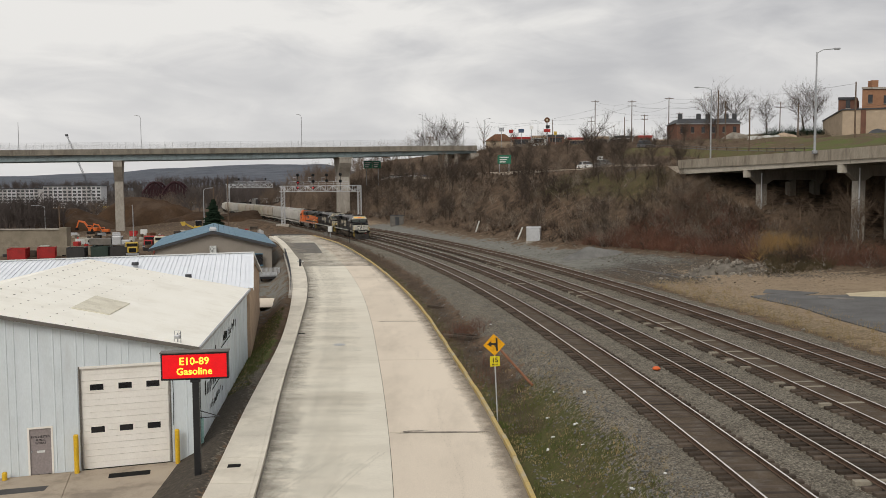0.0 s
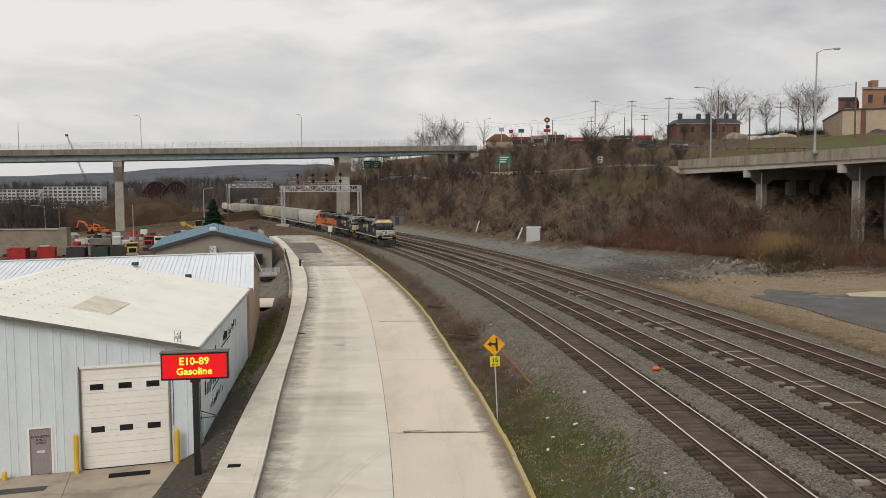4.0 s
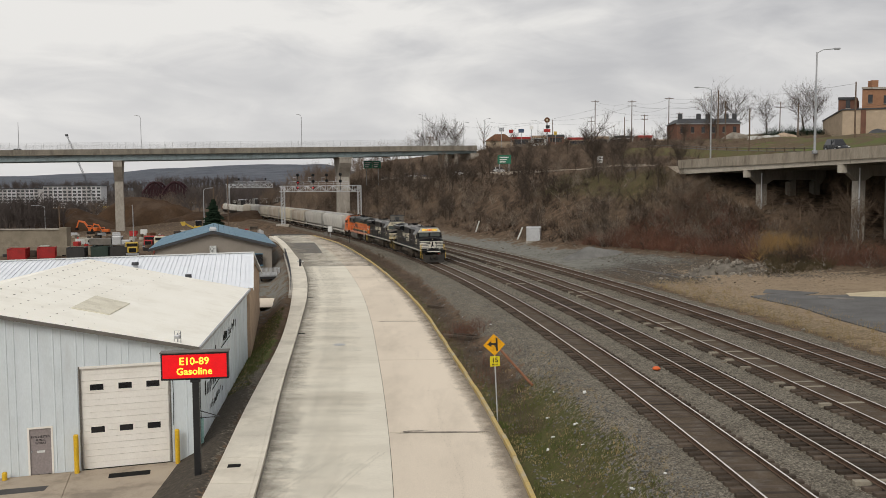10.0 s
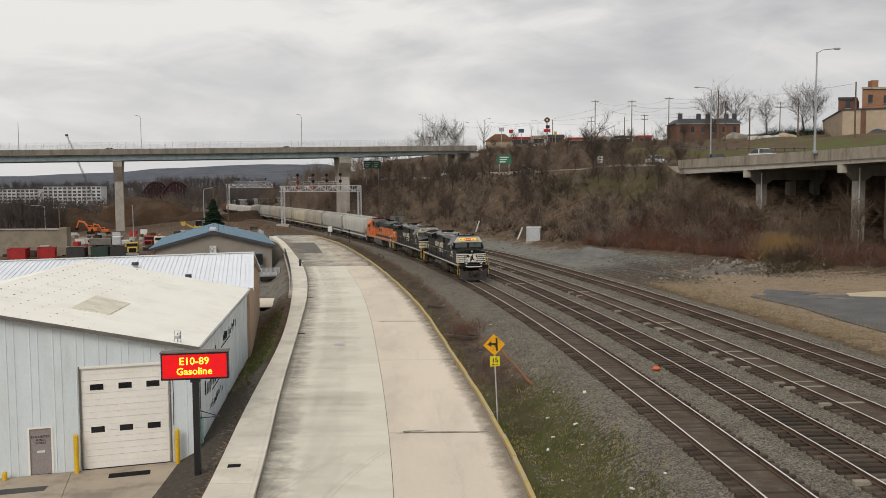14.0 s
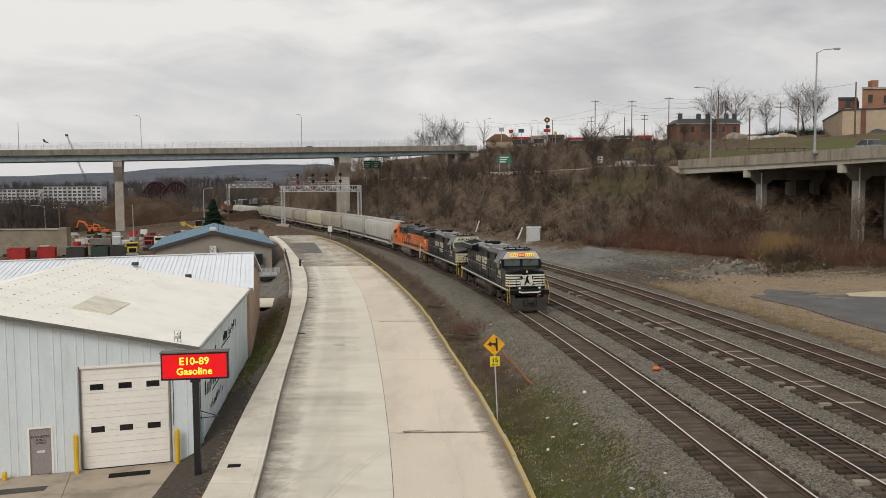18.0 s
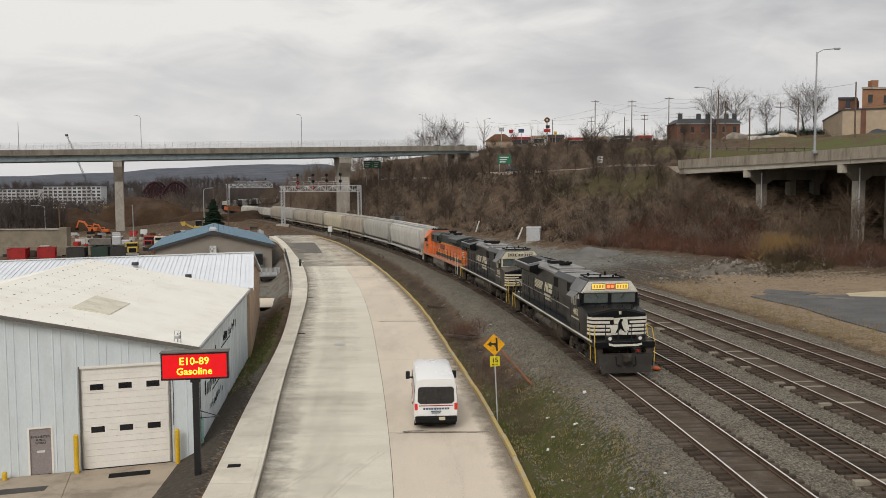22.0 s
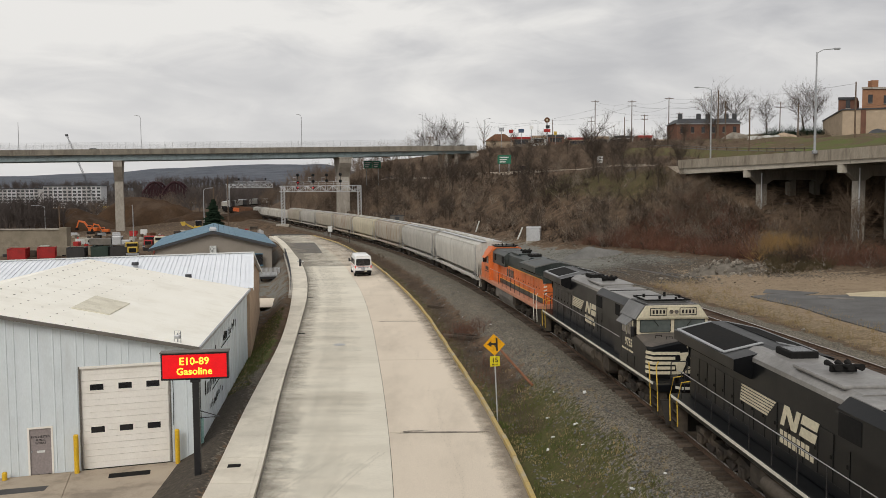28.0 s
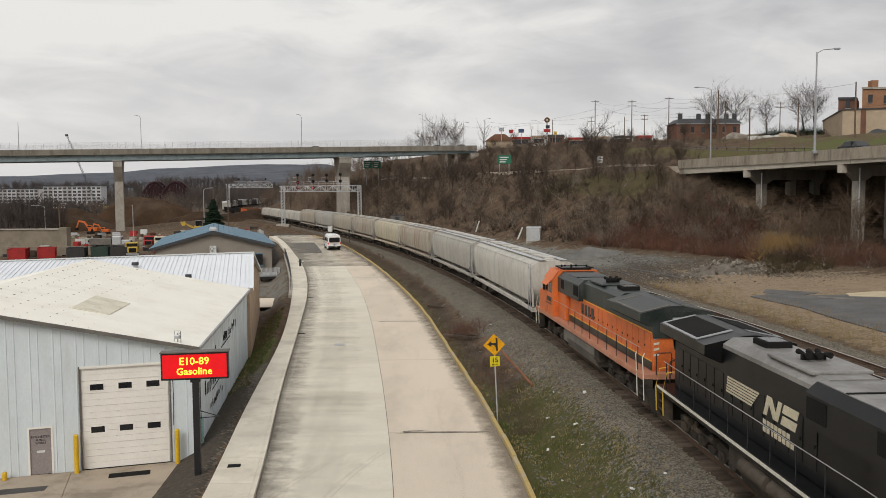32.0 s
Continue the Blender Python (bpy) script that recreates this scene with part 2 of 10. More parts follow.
    add("loco_orange", (0.68, 0.16, 0.035), (0.60, 0.14, 0.032), 0.5, 0.8, 10, 0.05, stain=(0.30, 0.085, 0.03), stain_scale=0.9, stain_amt=0.4)
    add("loco_pink", (0.52, 0.24, 0.15), (0.44, 0.20, 0.125), 0.6, 0.8, 10, 0.05, stain=(0.35, 0.12, 0.06), stain_amt=0.4)
    add("loco_green", (0.014, 0.021, 0.019), (0.022, 0.029, 0.026), 0.45, 0.8, 10, 0.06, stain=(0.10, 0.105, 0.10), stain_scale=0.8, stain_amt=0.4)
    add("under_frame", (0.062, 0.053, 0.044), (0.036, 0.031, 0.027), 0.85, 1.5, 12, 0.3, stain=(0.15, 0.118, 0.088), stain_amt=0.6)
    add("tank_grey", (0.17, 0.155, 0.135), (0.12, 0.11, 0.098), 0.7, 1, 10, 0.1)
    add("rail_yellow", (0.62, 0.42, 0.05), (0.52, 0.35, 0.05), 0.5, 1, 10, 0.0)
    add("wheel_steel", (0.11, 0.095, 0.085), (0.075, 0.065, 0.058), 0.6, 2, 12, 0.1, metal=0.4)
    for k, c in (("hopper_grey", (0.44, 0.42, 0.375)), ("hopper_pale", (0.54, 0.52, 0.47)), ("hopper_tan", (0.42, 0.375, 0.30)), ("hopper_cream", (0.55, 0.49, 0.36))):
        add(k, c, tuple(x * 0.88 for x in c), 0.65, 0.35, 6, 0.06, stain=tuple(x * 0.55 for x in c), stain_scale=0.8, stain_amt=0.5, stretch=(1.6, 1.6, 0.35))
    add("hopper_rusty", (0.43, 0.39, 0.32), (0.36, 0.32, 0.26), 0.7, 0.35, 6, 0.06, stain=(0.24, 0.135, 0.07), stain_scale=0.9, stain_amt=0.85, stretch=(2.0, 2.0, 0.3))
    add("hood_white", (0.47, 0.45, 0.40), (0.38, 0.36, 0.31), 0.6, 0.6, 6, 0.05, stain=(0.30, 0.26, 0.21), stain_amt=0.5)
    add("rust_brown", (0.17, 0.085, 0.05), (0.12, 0.066, 0.042), 0.85, 0.6, 6, 0.2)
    add("pipe_rust", (0.28, 0.125, 0.07), (0.21, 0.095, 0.055), 0.8, 2, 12, 0.1)
    add("parapet_stained", (0.36, 0.318, 0.255), (0.27, 0.236, 0.188), 0.9, 0.6, 9, 0.2, stain=(0.15, 0.125, 0.10), stain_scale=0.9, stain_amt=0.75, stretch=(1, 1, 0.25))
    # stained dark concrete; also carries the painted shade under the ramp deck
    add("stained_shaded_concrete", (0.255, 0.232, 0.192), (0.19, 0.172, 0.142), 0.9, 0.5, 9, 0.2, stain=(0.11, 0.096, 0.078), stain_scale=0.7, stain_amt=0.7, stretch=(1, 1, 0.25))
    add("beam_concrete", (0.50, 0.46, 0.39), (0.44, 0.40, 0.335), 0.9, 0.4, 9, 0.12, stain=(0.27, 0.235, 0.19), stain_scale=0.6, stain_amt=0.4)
    add("gull_grey", (0.10, 0.10, 0.105), (0.075, 0.075, 0.08), 0.8)
    add("soil", (0.075, 0.045, 0.026), (0.042, 0.027, 0.018), 0.98, 0.12, 1.5, 0.6, bump_dist=0.2, stain=(0.11, 0.08, 0.06), stain_scale=0.1)
    add("gravel_pile", (0.19, 0.185, 0.175), (0.13, 0.127, 0.12), 0.95, 0.6, 8, 0.6)
    add("rubble", (0.30, 0.27, 0.23), (0.17, 0.15, 0.125), 0.95, 1.0, 8, 0.3, vary=0.35)
    add("dumpster_red", (0.40, 0.025, 0.022), (0.32, 0.022, 0.02), 0.6, 0.6, 6, 0.05, stain=(0.16, 0.03, 0.025), stain_amt=0.4)
    add("dumpster_black", (0.03, 0.03, 0.03), (0.045, 0.04, 0.038), 0.6)
    add("dumpster_green", (0.02, 0.04, 0.03), (0.03, 0.05, 0.04), 0.6)
    add("machine_orange", (0.60, 0.13, 0.02), (0.5, 0.11, 0.02), 0.55)
    add("machine_yellow", (0.55, 0.38, 0.06), (0.48, 0.33, 0.06), 0.55)
    add("sign_green", (0.012, 0.15, 0.085), (0.012, 0.13, 0.075), 0.5)
    add("bridge_maroon", (0.055, 0.027, 0.030), (0.042, 0.022, 0.025), 0.8)
    add("condo_white", (0.62, 0.62, 0.63), (0.54, 0.54, 0.55), 0.8)
    add("slate_pale", (0.44, 0.42, 0.41), (0.38, 0.365, 0.355), 0.8)
    add("cone_orange", (0.75, 0.14, 0.03), rough=0.6)
    add("mirror_chrome", (0.7, 0.7, 0.7), rough=0.1, metal=1.0)


mats()


# ---- mesh tools ----
class Solid:
    """Vertices and faces of one mesh, gathered piece by piece."""

    def __init__(self):
        self.v, self.f = [], []

    def add(self, vs, fs):
        o = len(self.v)
        self.v += [tuple(p) for p in vs]
        self.f += [tuple(i + o for i in q) for q in fs]
        return self

    def box(self, x0, x1, y0, y1, z0, z1, bev=0.0):
        if bev <= 0:
            vs = [(x, y, z) for z in (z0, z1) for y in (y0, y1) for x in (x0, x1)]
            return self.add(vs, [(0, 2, 3, 1), (4, 5, 7, 6), (0, 1, 5, 4), (2, 6, 7, 3), (0, 4, 6, 2), (1, 3, 7, 5)])
        b = min(bev, (x1 - x0) * 0.45, (y1 - y0) * 0.45, (z1 - z0) * 0.45)

        def ring(z, i):
            return [(x0 + i + b, y0 + i, z), (x1 - i - b, y0 + i, z), (x1 - i, y0 + i + b, z), (x1 - i, y1 - i - b, z), (x1 - i - b, y1 - i, z), (x0 + i + b, y1 - i, z), (x0 + i, y1 - i - b, z), (x0 + i, y0 + i + b, z)]
        rings = [ring(z0, b * 0.6), ring(z0 + b, 0), ring(z1 - b, 0), ring(z1, b * 0.6)]
        return self.loft(rings)

    def loft(self, rings, caps=True, closed=True):
        n = len(rings[0])
        vs = [p for r in rings for p in r]
        fs = []
        for k in range(len(rings) - 1):
            for i in range(n if closed else n - 1):
                j = (i + 1) % n
                fs.append((k * n + i, k * n + j, (k + 1) * n + j, (k + 1) * n + i))
        if caps:
            fs.append(tuple(range(n - 1, -1, -1)))
            fs.append(tuple(range((len(rings) - 1) * n, len(rings) * n)))
        return self.add(vs, fs)

    def prism(self, poly, vec):
        a = [Vector(p) for p in poly]
        v = Vector(vec)
        return self.loft([a, [p + v for p in a]])

    def cyl(self, p0, p1, r0, r1=None, n=10, caps=True):
        r1 = r0 if r1 is None else r1
        a, b = Vector(p0), Vector(p1)
        d = (b - a).normalized()
        u = d.orthogonal().normalized()
        w = d.cross(u)
        cs = [(math.cos(2 * math.pi * i / n), math.sin(2 * math.pi * i / n)) for i in range(n)]
        return self.loft([[a + (u * c + w * s) * r0 for c, s in cs], [b + (u * c + w * s) * r1 for c, s in cs]], caps)

    def tube(self, pts, r, n=6):
        ps = [Vector(p) for p in pts]
        rings = []
        for i, p in enumerate(ps):
            d = (ps[min(i + 1, len(ps) - 1)] - ps[max(i - 1, 0)]).normalized()
            ref = Vector((0, 0, 1)) if abs(d.z) < 0.9 else Vector((1, 0, 0))
            u = d.cross(ref).normalized()
            w = d.cross(u)
            rings.append([p + (u * math.cos(2 * math.pi * k / n) + w * math.sin(2 * math.pi * k / n)) * r for k in range(n)])
        return self.loft(rings)

    def ball(self, c, r, n=10, m=6, sz=1.0):
        rings = []
        for j in range(m + 1):
            a = -math.pi / 2 + math.pi * j / m
            rr = max(math.cos(a), 0.02) * r
            rings.append([(c[0] + rr * math.cos(2 * math.pi * i / n), c[1] + rr * math.sin(2 * math.pi * i / n), c[2] + r * sz * math.sin(a)) for i in range(n)])
        return self.loft(rings)

    def moved(self, m):
        self.v = [tuple(m @ Vector(p)) for p in self.v]
        return self

    def mesh(self, name, smooth=False):
        me = bpy.data.meshes.new(name)
        me.from_pydata(self.v, [], self.f)
        me.validate()
        bm = bmesh.new()
        bm.from_mesh(me)
        bmesh.ops.recalc_face_normals(bm, faces=bm.faces)
        bm.to_mesh(me)
        bm.free()
        if smooth:
            me.polygons.foreach_set("use_smooth", [True] * len(me.polygons))
            me.set_sharp_from_angle(angle=radians(35))
        return me


def part(name, solid, material, parent=None, label="", smooth=False, m=None):
    me = solid if isinstance(solid, bpy.types.Mesh) else solid.mesh(name, smooth)
    if not me.materials:
        me.materials.append(M[material] if isinstance(material, str) else material)
    ob = new(name, me)
    if parent is not None:
        ob.parent = parent
    if m is not None:
        ob.matrix_basis = m
    if label:
        tagged(ob, label)
    return ob


def thing(name, label, category, m=None, group="", kind=""):
    ob = new(name)
    ob.empty_display_size = 0.3
    if m is not None:
        ob.matrix_basis = m
    return tagged(ob, label, category, group, kind)


def box(*a, **k):
    return Solid().box(*a, **k)


def text_mesh(body, size, depth=0.006, weight=0.02):
    """Raised letters from the built-in font, centred, in the xy plane."""
    cu = bpy.data.curves.new("letters", "FONT")
    cu.body, cu.size, cu.extrude = body, size, depth
    cu.align_x, cu.align_y = "CENTER", "CENTER"
    cu.resolution_u = 2
    cu.offset = size * weight
    tmp = bpy.data.objects.new("letters", cu)
    scene.collection.objects.link(tmp)
    dg = bpy.context.evaluated_depsgraph_get()
    me = bpy.data.meshes.new_from_object(tmp.evaluated_get(dg))
    bpy.data.objects.remove(tmp)
    bpy.data.curves.remove(cu)
    me.materials.clear()
    return me


# ---- the plan: curves along y ----
def spline(pts):
    """A smooth curve x(y) through a few (y, x) points."""
    py = np.array([p[0] for p in pts], float)
    px = np.array([p[1] for p in pts], float)
    sl = np.gradient(px, py)

    def fn(y):
        y = np.asarray(y, float)
        i = np.clip(np.searchsorted(py, y) - 1, 0, len(py) - 2)
        h = py[i + 1] - py[i]
        t = (y - py[i]) / h
        tc = np.clip(t, 0, 1)
        base = (2 * tc**3 - 3 * tc**2 + 1) * px[i] + (tc**3 - 2 * tc**2 + tc) * h * sl[i] + (-2 * tc**3 + 3 * tc**2) * px[i + 1] + (tc**3 - tc**2) * h * sl[i + 1]
        return base + np.where(t > 1, (t - 1) * h * sl[i + 1], 0) + np.where(t < 0, t * h * sl[i], 0)
    return fn


x_track = spline([(-80, 11.9), (-40, 11.8), (0, 11.3), (25, 10.35), (45, 8.75), (79, 4.35), (110, -1.6), (168, -17.2), (221, -35), (330, -75), (400, -102), (480, -121), (627, -132), (900, -140)])
x_kerb_l = spline([(10, -5.4), (31, -7.1), (46, -9.0), (69, -11.7), (82, -13.3), (100, -16.2), (115, -19.3), (130, -22.9), (150, -27.9), (172, -33.8), (190, -39)])
x_kerb_r = spline([(10, 3.5), (31, 3.15), (45, 1.85), (55, 0.6), (75, -2.0), (100, -6.5), (125, -12.0), (140, -15.8), (155, -20.1), (173, -25.9), (190, -32)])
x_lane = spline([(10, -0.7), (31, -1.9), (46, -3.3), (56, -4.4), (72, -6.3), (86, -8.3), (100, -10.7), (121, -14.9), (140, -19.5), (172, -28.5), (190, -34)])
x_walk = spline([(10, -7.8), (31, -9.0), (41, -10.0), (62, -11.95), (75, -13.7), (95, -17.0), (113, -20.6), (140, -26.6), (172, -35.2), (190, -41)])
x_toe = spline([(20, 66), (60, 56), (80, 45), (93, 35), (104, 31.0), (112, 27.0), (119, 22.6), (130, 17.3), (140, 14.5), (160, 7.5), (222, -11), (280, -31), (400, -80), (600, -108), (900, -120)])
TRACKS = (0.0, 4.2, 8.15, 12.9)


def z_road(y):
    return np.clip(-2.2 + (np.asarray(y, float) - 30) * 0.0183, -2.6, 0.0)


def step(a, b, x):
    t = np.clip((x - a) / (b - a), 0, 1)
    return t * t * (3 - 2 * t)


def bumps(x, y, s, seed=0.0):
    """Cheap smooth unevenness, about -1 to 1."""
    return (np.sin(x / s + 1.7 * np.sin(y / s * 0.8 + seed)) + np.sin(y / s * 1.3 + 1.3 * np.sin(x / s * 0.7 + seed * 2)) + np.sin((x + y) / s * 0.57 + seed)) / 3


def z_ground(x, y):
    x, y = np.asarray(x, float), np.asarray(y, float)
    tr, kr, kl, wk, toe = x_track(y), x_kerb_r(y), x_kerb_l(y), x_walk(y), x_toe(y)
    zr = z_road(y)
    far = step(150, 200, y)
    # street corridor and the yard below it
    yard = -3.0 + 0.5 * step(80, 140, y) + 0.15 * bumps(x, y, 9)
    yard = yard - 4.5 * step(-60, -200, x) * step(200, 320, y)
    z = np.where(x < wk - 0.3, zr - 0.05 + (yard - zr) * step(0.0, 2.6, wk - 0.3 - x), zr - 0.25)
    rough_far = -0.9 + 0.5 * bumps(x, y, 6) - 1.2 * step(6, 40, tr - x)
    z = z * (1 - far) + np.where(x < tr - 4, rough_far + (yard - rough_far) * step(25, 60, tr - x), z) * far
    # verge rising from the kerb to the ballast
    s = np.clip((x - kr - 0.3) / np.maximum(tr - 2.6 - kr - 0.3, 0.5), 0, 1)
    verge = zr + 0.04 + (-0.38 - zr) * (0.15 * s + 0.85 * step(0.25, 1.0, s)) + 0.06 * bumps(x, y, 0.9) * np.sin(s * math.pi)
    z = np.where((x > kr + 0.3) & (x < tr), verge, z)
    # ballast bed
    z = np.where((x > tr - 2.6) & (x < tr + 15.6), -0.30 + 0.02 * bumps(x, y, 0.5), z)
    # ground beyond the tracks, and the hillside
    r = x - (tr + 15.6)
    w = np.maximum(toe - (tr + 15.6), 2.0)
    flat = -0.32 + (1.3 + 0.3) * np.clip(r / w, 0, 1) ** 1.3 + 0.06 * bumps(x, y, 2.2)
    s = x - toe
    under = np.clip(134 - y, 0, 60) * 0.85
    hill = 12.0 * step(-1, 22 + under, s) * (1 + 0.04 * bumps(x, y, 5)) + (5.5 + 3.0 * step(150, 230, y) + 2.6 * step(235, 300, y)) * step(28, 64 + 10 * (1 - step(120, 230, y)), s) + 4.0 * step(70, 170, s) + 2 * step(170, 300, s)
    z = np.where(r > 0, flat + hill * np.where(s > -1, 1, 0), z)
    # hollow under the ramp bridge
    q = ((x - 36) * 58 + (y - 130) * 14) / 59.67
    low = 6.2 + (y - 97) * 0.27 + 0.35 * bumps(x, y, 1.6)
    z = np.where((q > -3) & (y < 128) & (y > 20), np.minimum(z, low + 0.4 * np.clip(-q, 0, 3) - 3.2 * step(0, 3, q) + 12.0 * step(14.2, 17.5, q)), z)
    # valley and distant hills
    ridge = (60 + 15 * np.clip((x + 1400) / 1000, 0, 1.6) + 9 * bumps(x, y, 160) + 4 * bumps(x, y, 50, 3)) * step(1500, 2700, y + 0.15 * x)
    valley = (-8 * step(500, 900, y) + 27 * step(980, 1500, y)) * step(60, 200, tr - x)
    return z + ridge * step(0, 500, 300 - (x - tr)) + valley
# ---- ground ----
def ground_material():
    m = bpy.data.materials.new("ground_cover")
    m.use_nodes = True
    nt = m.node_tree
    b = nt.nodes["Principled BSDF"]
    b.inputs["Specular IOR Level"].default_value = 0.06
    L = nt.links.new
    geo = nt.nodes.new("ShaderNodeNewGeometry")

    def noise_tex(s, d=5.0, r=0.62):
        n = nt.nodes.new("ShaderNodeTexNoise")
        n.inputs["Scale"].default_value, n.inputs["Detail"].default_value, n.inputs["Roughness"].default_value = s, d, r
        L(geo.outputs["Position"], n.inputs["Vector"])
        return n.outputs[0]

    def mixer(fac, a, c, kind="MIX"):
        x = nt.nodes.new("ShaderNodeMixRGB")
        x.blend_type = kind
        for i, v in ((0, fac), (1, a), (2, c)):
            if isinstance(v, tuple):
                x.inputs[i].default_value = (*v, 1)
            elif isinstance(v, float):
                x.inputs[i].default_value = v
            else:
                L(v, x.inputs[i])
        return x.outputs[0]

    def rng(v, lo, hi, a=0.0, c=1.0):
        r = nt.nodes.new("ShaderNodeMapRange")
        for i, val in ((1, lo), (2, hi), (3, a), (4, c)):
            r.inputs[i].default_value = val
        L(v, r.inputs[0])
        return r.outputs[0]

    def attr(name):
        a = nt.nodes.new("ShaderNodeAttribute")
        a.attribute_name = name
        return a.outputs["Fac"]

    def cover(name, edge):
        """The cover's weight, its border broken up by noise."""
        s = nt.nodes.new("ShaderNodeMath")
        s.operation = "ADD"
        L(attr(name), s.inputs[0])
        L(rng(edge, 0.3, 0.7, -0.5, 0.5), s.inputs[1])
        return rng(s.outputs[0], 0.42, 0.62)
    big, mid, fine, tiny = noise_tex(0.12), noise_tex(0.9), noise_tex(5.0), noise_tex(28.0, 3.0)
    vor = nt.nodes.new("ShaderNodeTexVoronoi")
    vor.inputs["Scale"].default_value = 15.0
    L(geo.outputs["Position"], vor.inputs["Vector"])
    stone = mixer(rng(mid, 0.3, 0.7), (0.165, 0.151, 0.126), (0.107, 0.097, 0.080))
    stone = mixer(0.75, stone, mixer(rng(vor.outputs["Color"], 0.1, 0.9), (0.3, 0.29, 0.28), (1.9, 1.88, 1.85)), "MULTIPLY")
    stone = mixer(0.6, stone, mixer(rng(tiny, 0.35, 0.65), (0.45, 0.44, 0.43), (1.7, 1.68, 1.65)), "MULTIPLY")
    dirt = mixer(rng(mid, 0.35, 0.65), (0.315, 0.245, 0.170), (0.235, 0.178, 0.124))
    dirt = mixer(rng(fine, 0.55, 0.75), dirt, (0.38, 0.30, 0.195))
    grass = mixer(rng(mid, 0.35, 0.65), (0.078, 0.090, 0.026), (0.125, 0.105, 0.050))
    grass = mixer(rng(fine, 0.5, 0.64), grass, (0.075, 0.055, 0.034))
    grass = mixer(rng(tiny, 0.35, 0.7), grass, (0.055, 0.062, 0.024))
    litter = mixer(rng(mid, 0.38, 0.62), (0.155, 0.108, 0.074), (0.048, 0.035, 0.026))
    litter = mixer(rng(noise_tex(0.3, 6.0, 0.7), 0.52, 0.64), litter, (0.128, 0.097, 0.068))
    litter = mixer(rng(fine, 0.52, 0.72), litter, (0.155, 0.105, 0.066))
    mud = mixer(rng(fine, 0.35, 0.65), (0.098, 0.085, 0.070), (0.056, 0.049, 0.042))
    mud = mixer(rng(tiny, 0.6, 0.75), mud, (0.17, 0.13, 0.09))
    straw = mixer(rng(fine, 0.35, 0.65), (0.24, 0.19, 0.115), (0.13, 0.10, 0.062))
    lawn = mixer(rng(mid, 0.35, 0.65), (0.088, 0.118, 0.034), (0.115, 0.112, 0.050))
    lawn = mixer(rng(big, 0.45, 0.6), lawn, (0.115, 0.088, 0.055))
    woods = mixer(rng(big, 0.35, 0.65), (0.055, 0.048, 0.045), (0.085, 0.072, 0.062))
    # far ridge: distance haze painted in as a bluish grey
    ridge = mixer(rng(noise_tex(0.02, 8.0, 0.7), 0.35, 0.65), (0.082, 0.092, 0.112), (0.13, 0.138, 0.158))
    grey = mixer(rng(mid, 0.35, 0.65), (0.220, 0.216, 0.193), (0.150, 0.149, 0.132))
    rust = mixer(rng(fine, 0.35, 0.65), (0.115, 0.080, 0.055), (0.085, 0.064, 0.048))
    col = litter
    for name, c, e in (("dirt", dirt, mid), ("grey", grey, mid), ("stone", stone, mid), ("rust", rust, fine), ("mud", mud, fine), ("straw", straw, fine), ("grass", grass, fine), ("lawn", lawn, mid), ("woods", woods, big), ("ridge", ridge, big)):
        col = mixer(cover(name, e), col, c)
    col = mixer(0.4, col, mixer(rng(tiny, 0.3, 0.7), (0.6, 0.6, 0.6), (1.35, 1.35, 1.35)), "MULTIPLY")
    L(col, b.inputs["Base Color"])
    b.inputs["Roughness"].default_value = 0.95
    bp = nt.nodes.new("ShaderNodeBump")
    bp.inputs["Strength"].default_value, bp.inputs["Distance"].default_value = 0.7, 0.03
    L(mixer(0.5, fine, vor.outputs["Distance"]), bp.inputs["Height"])
    L(bp.outputs[0], b.inputs["Normal"])
    return m


def axis(lo, hi, a, b, d, grow):
    """Grid lines: even steps of d between a and b, growing outside."""
    mid = list(np.arange(a, b + d / 2, d))
    left, right = [], []
    s, p = d, a
    while p > lo:
        s *= grow
        p -= s
        left.append(p)
    s, p = d, b
    while p < hi:
        s *= grow
        p += s
        right.append(p)
    return np.array(left[::-1] + mid + right)


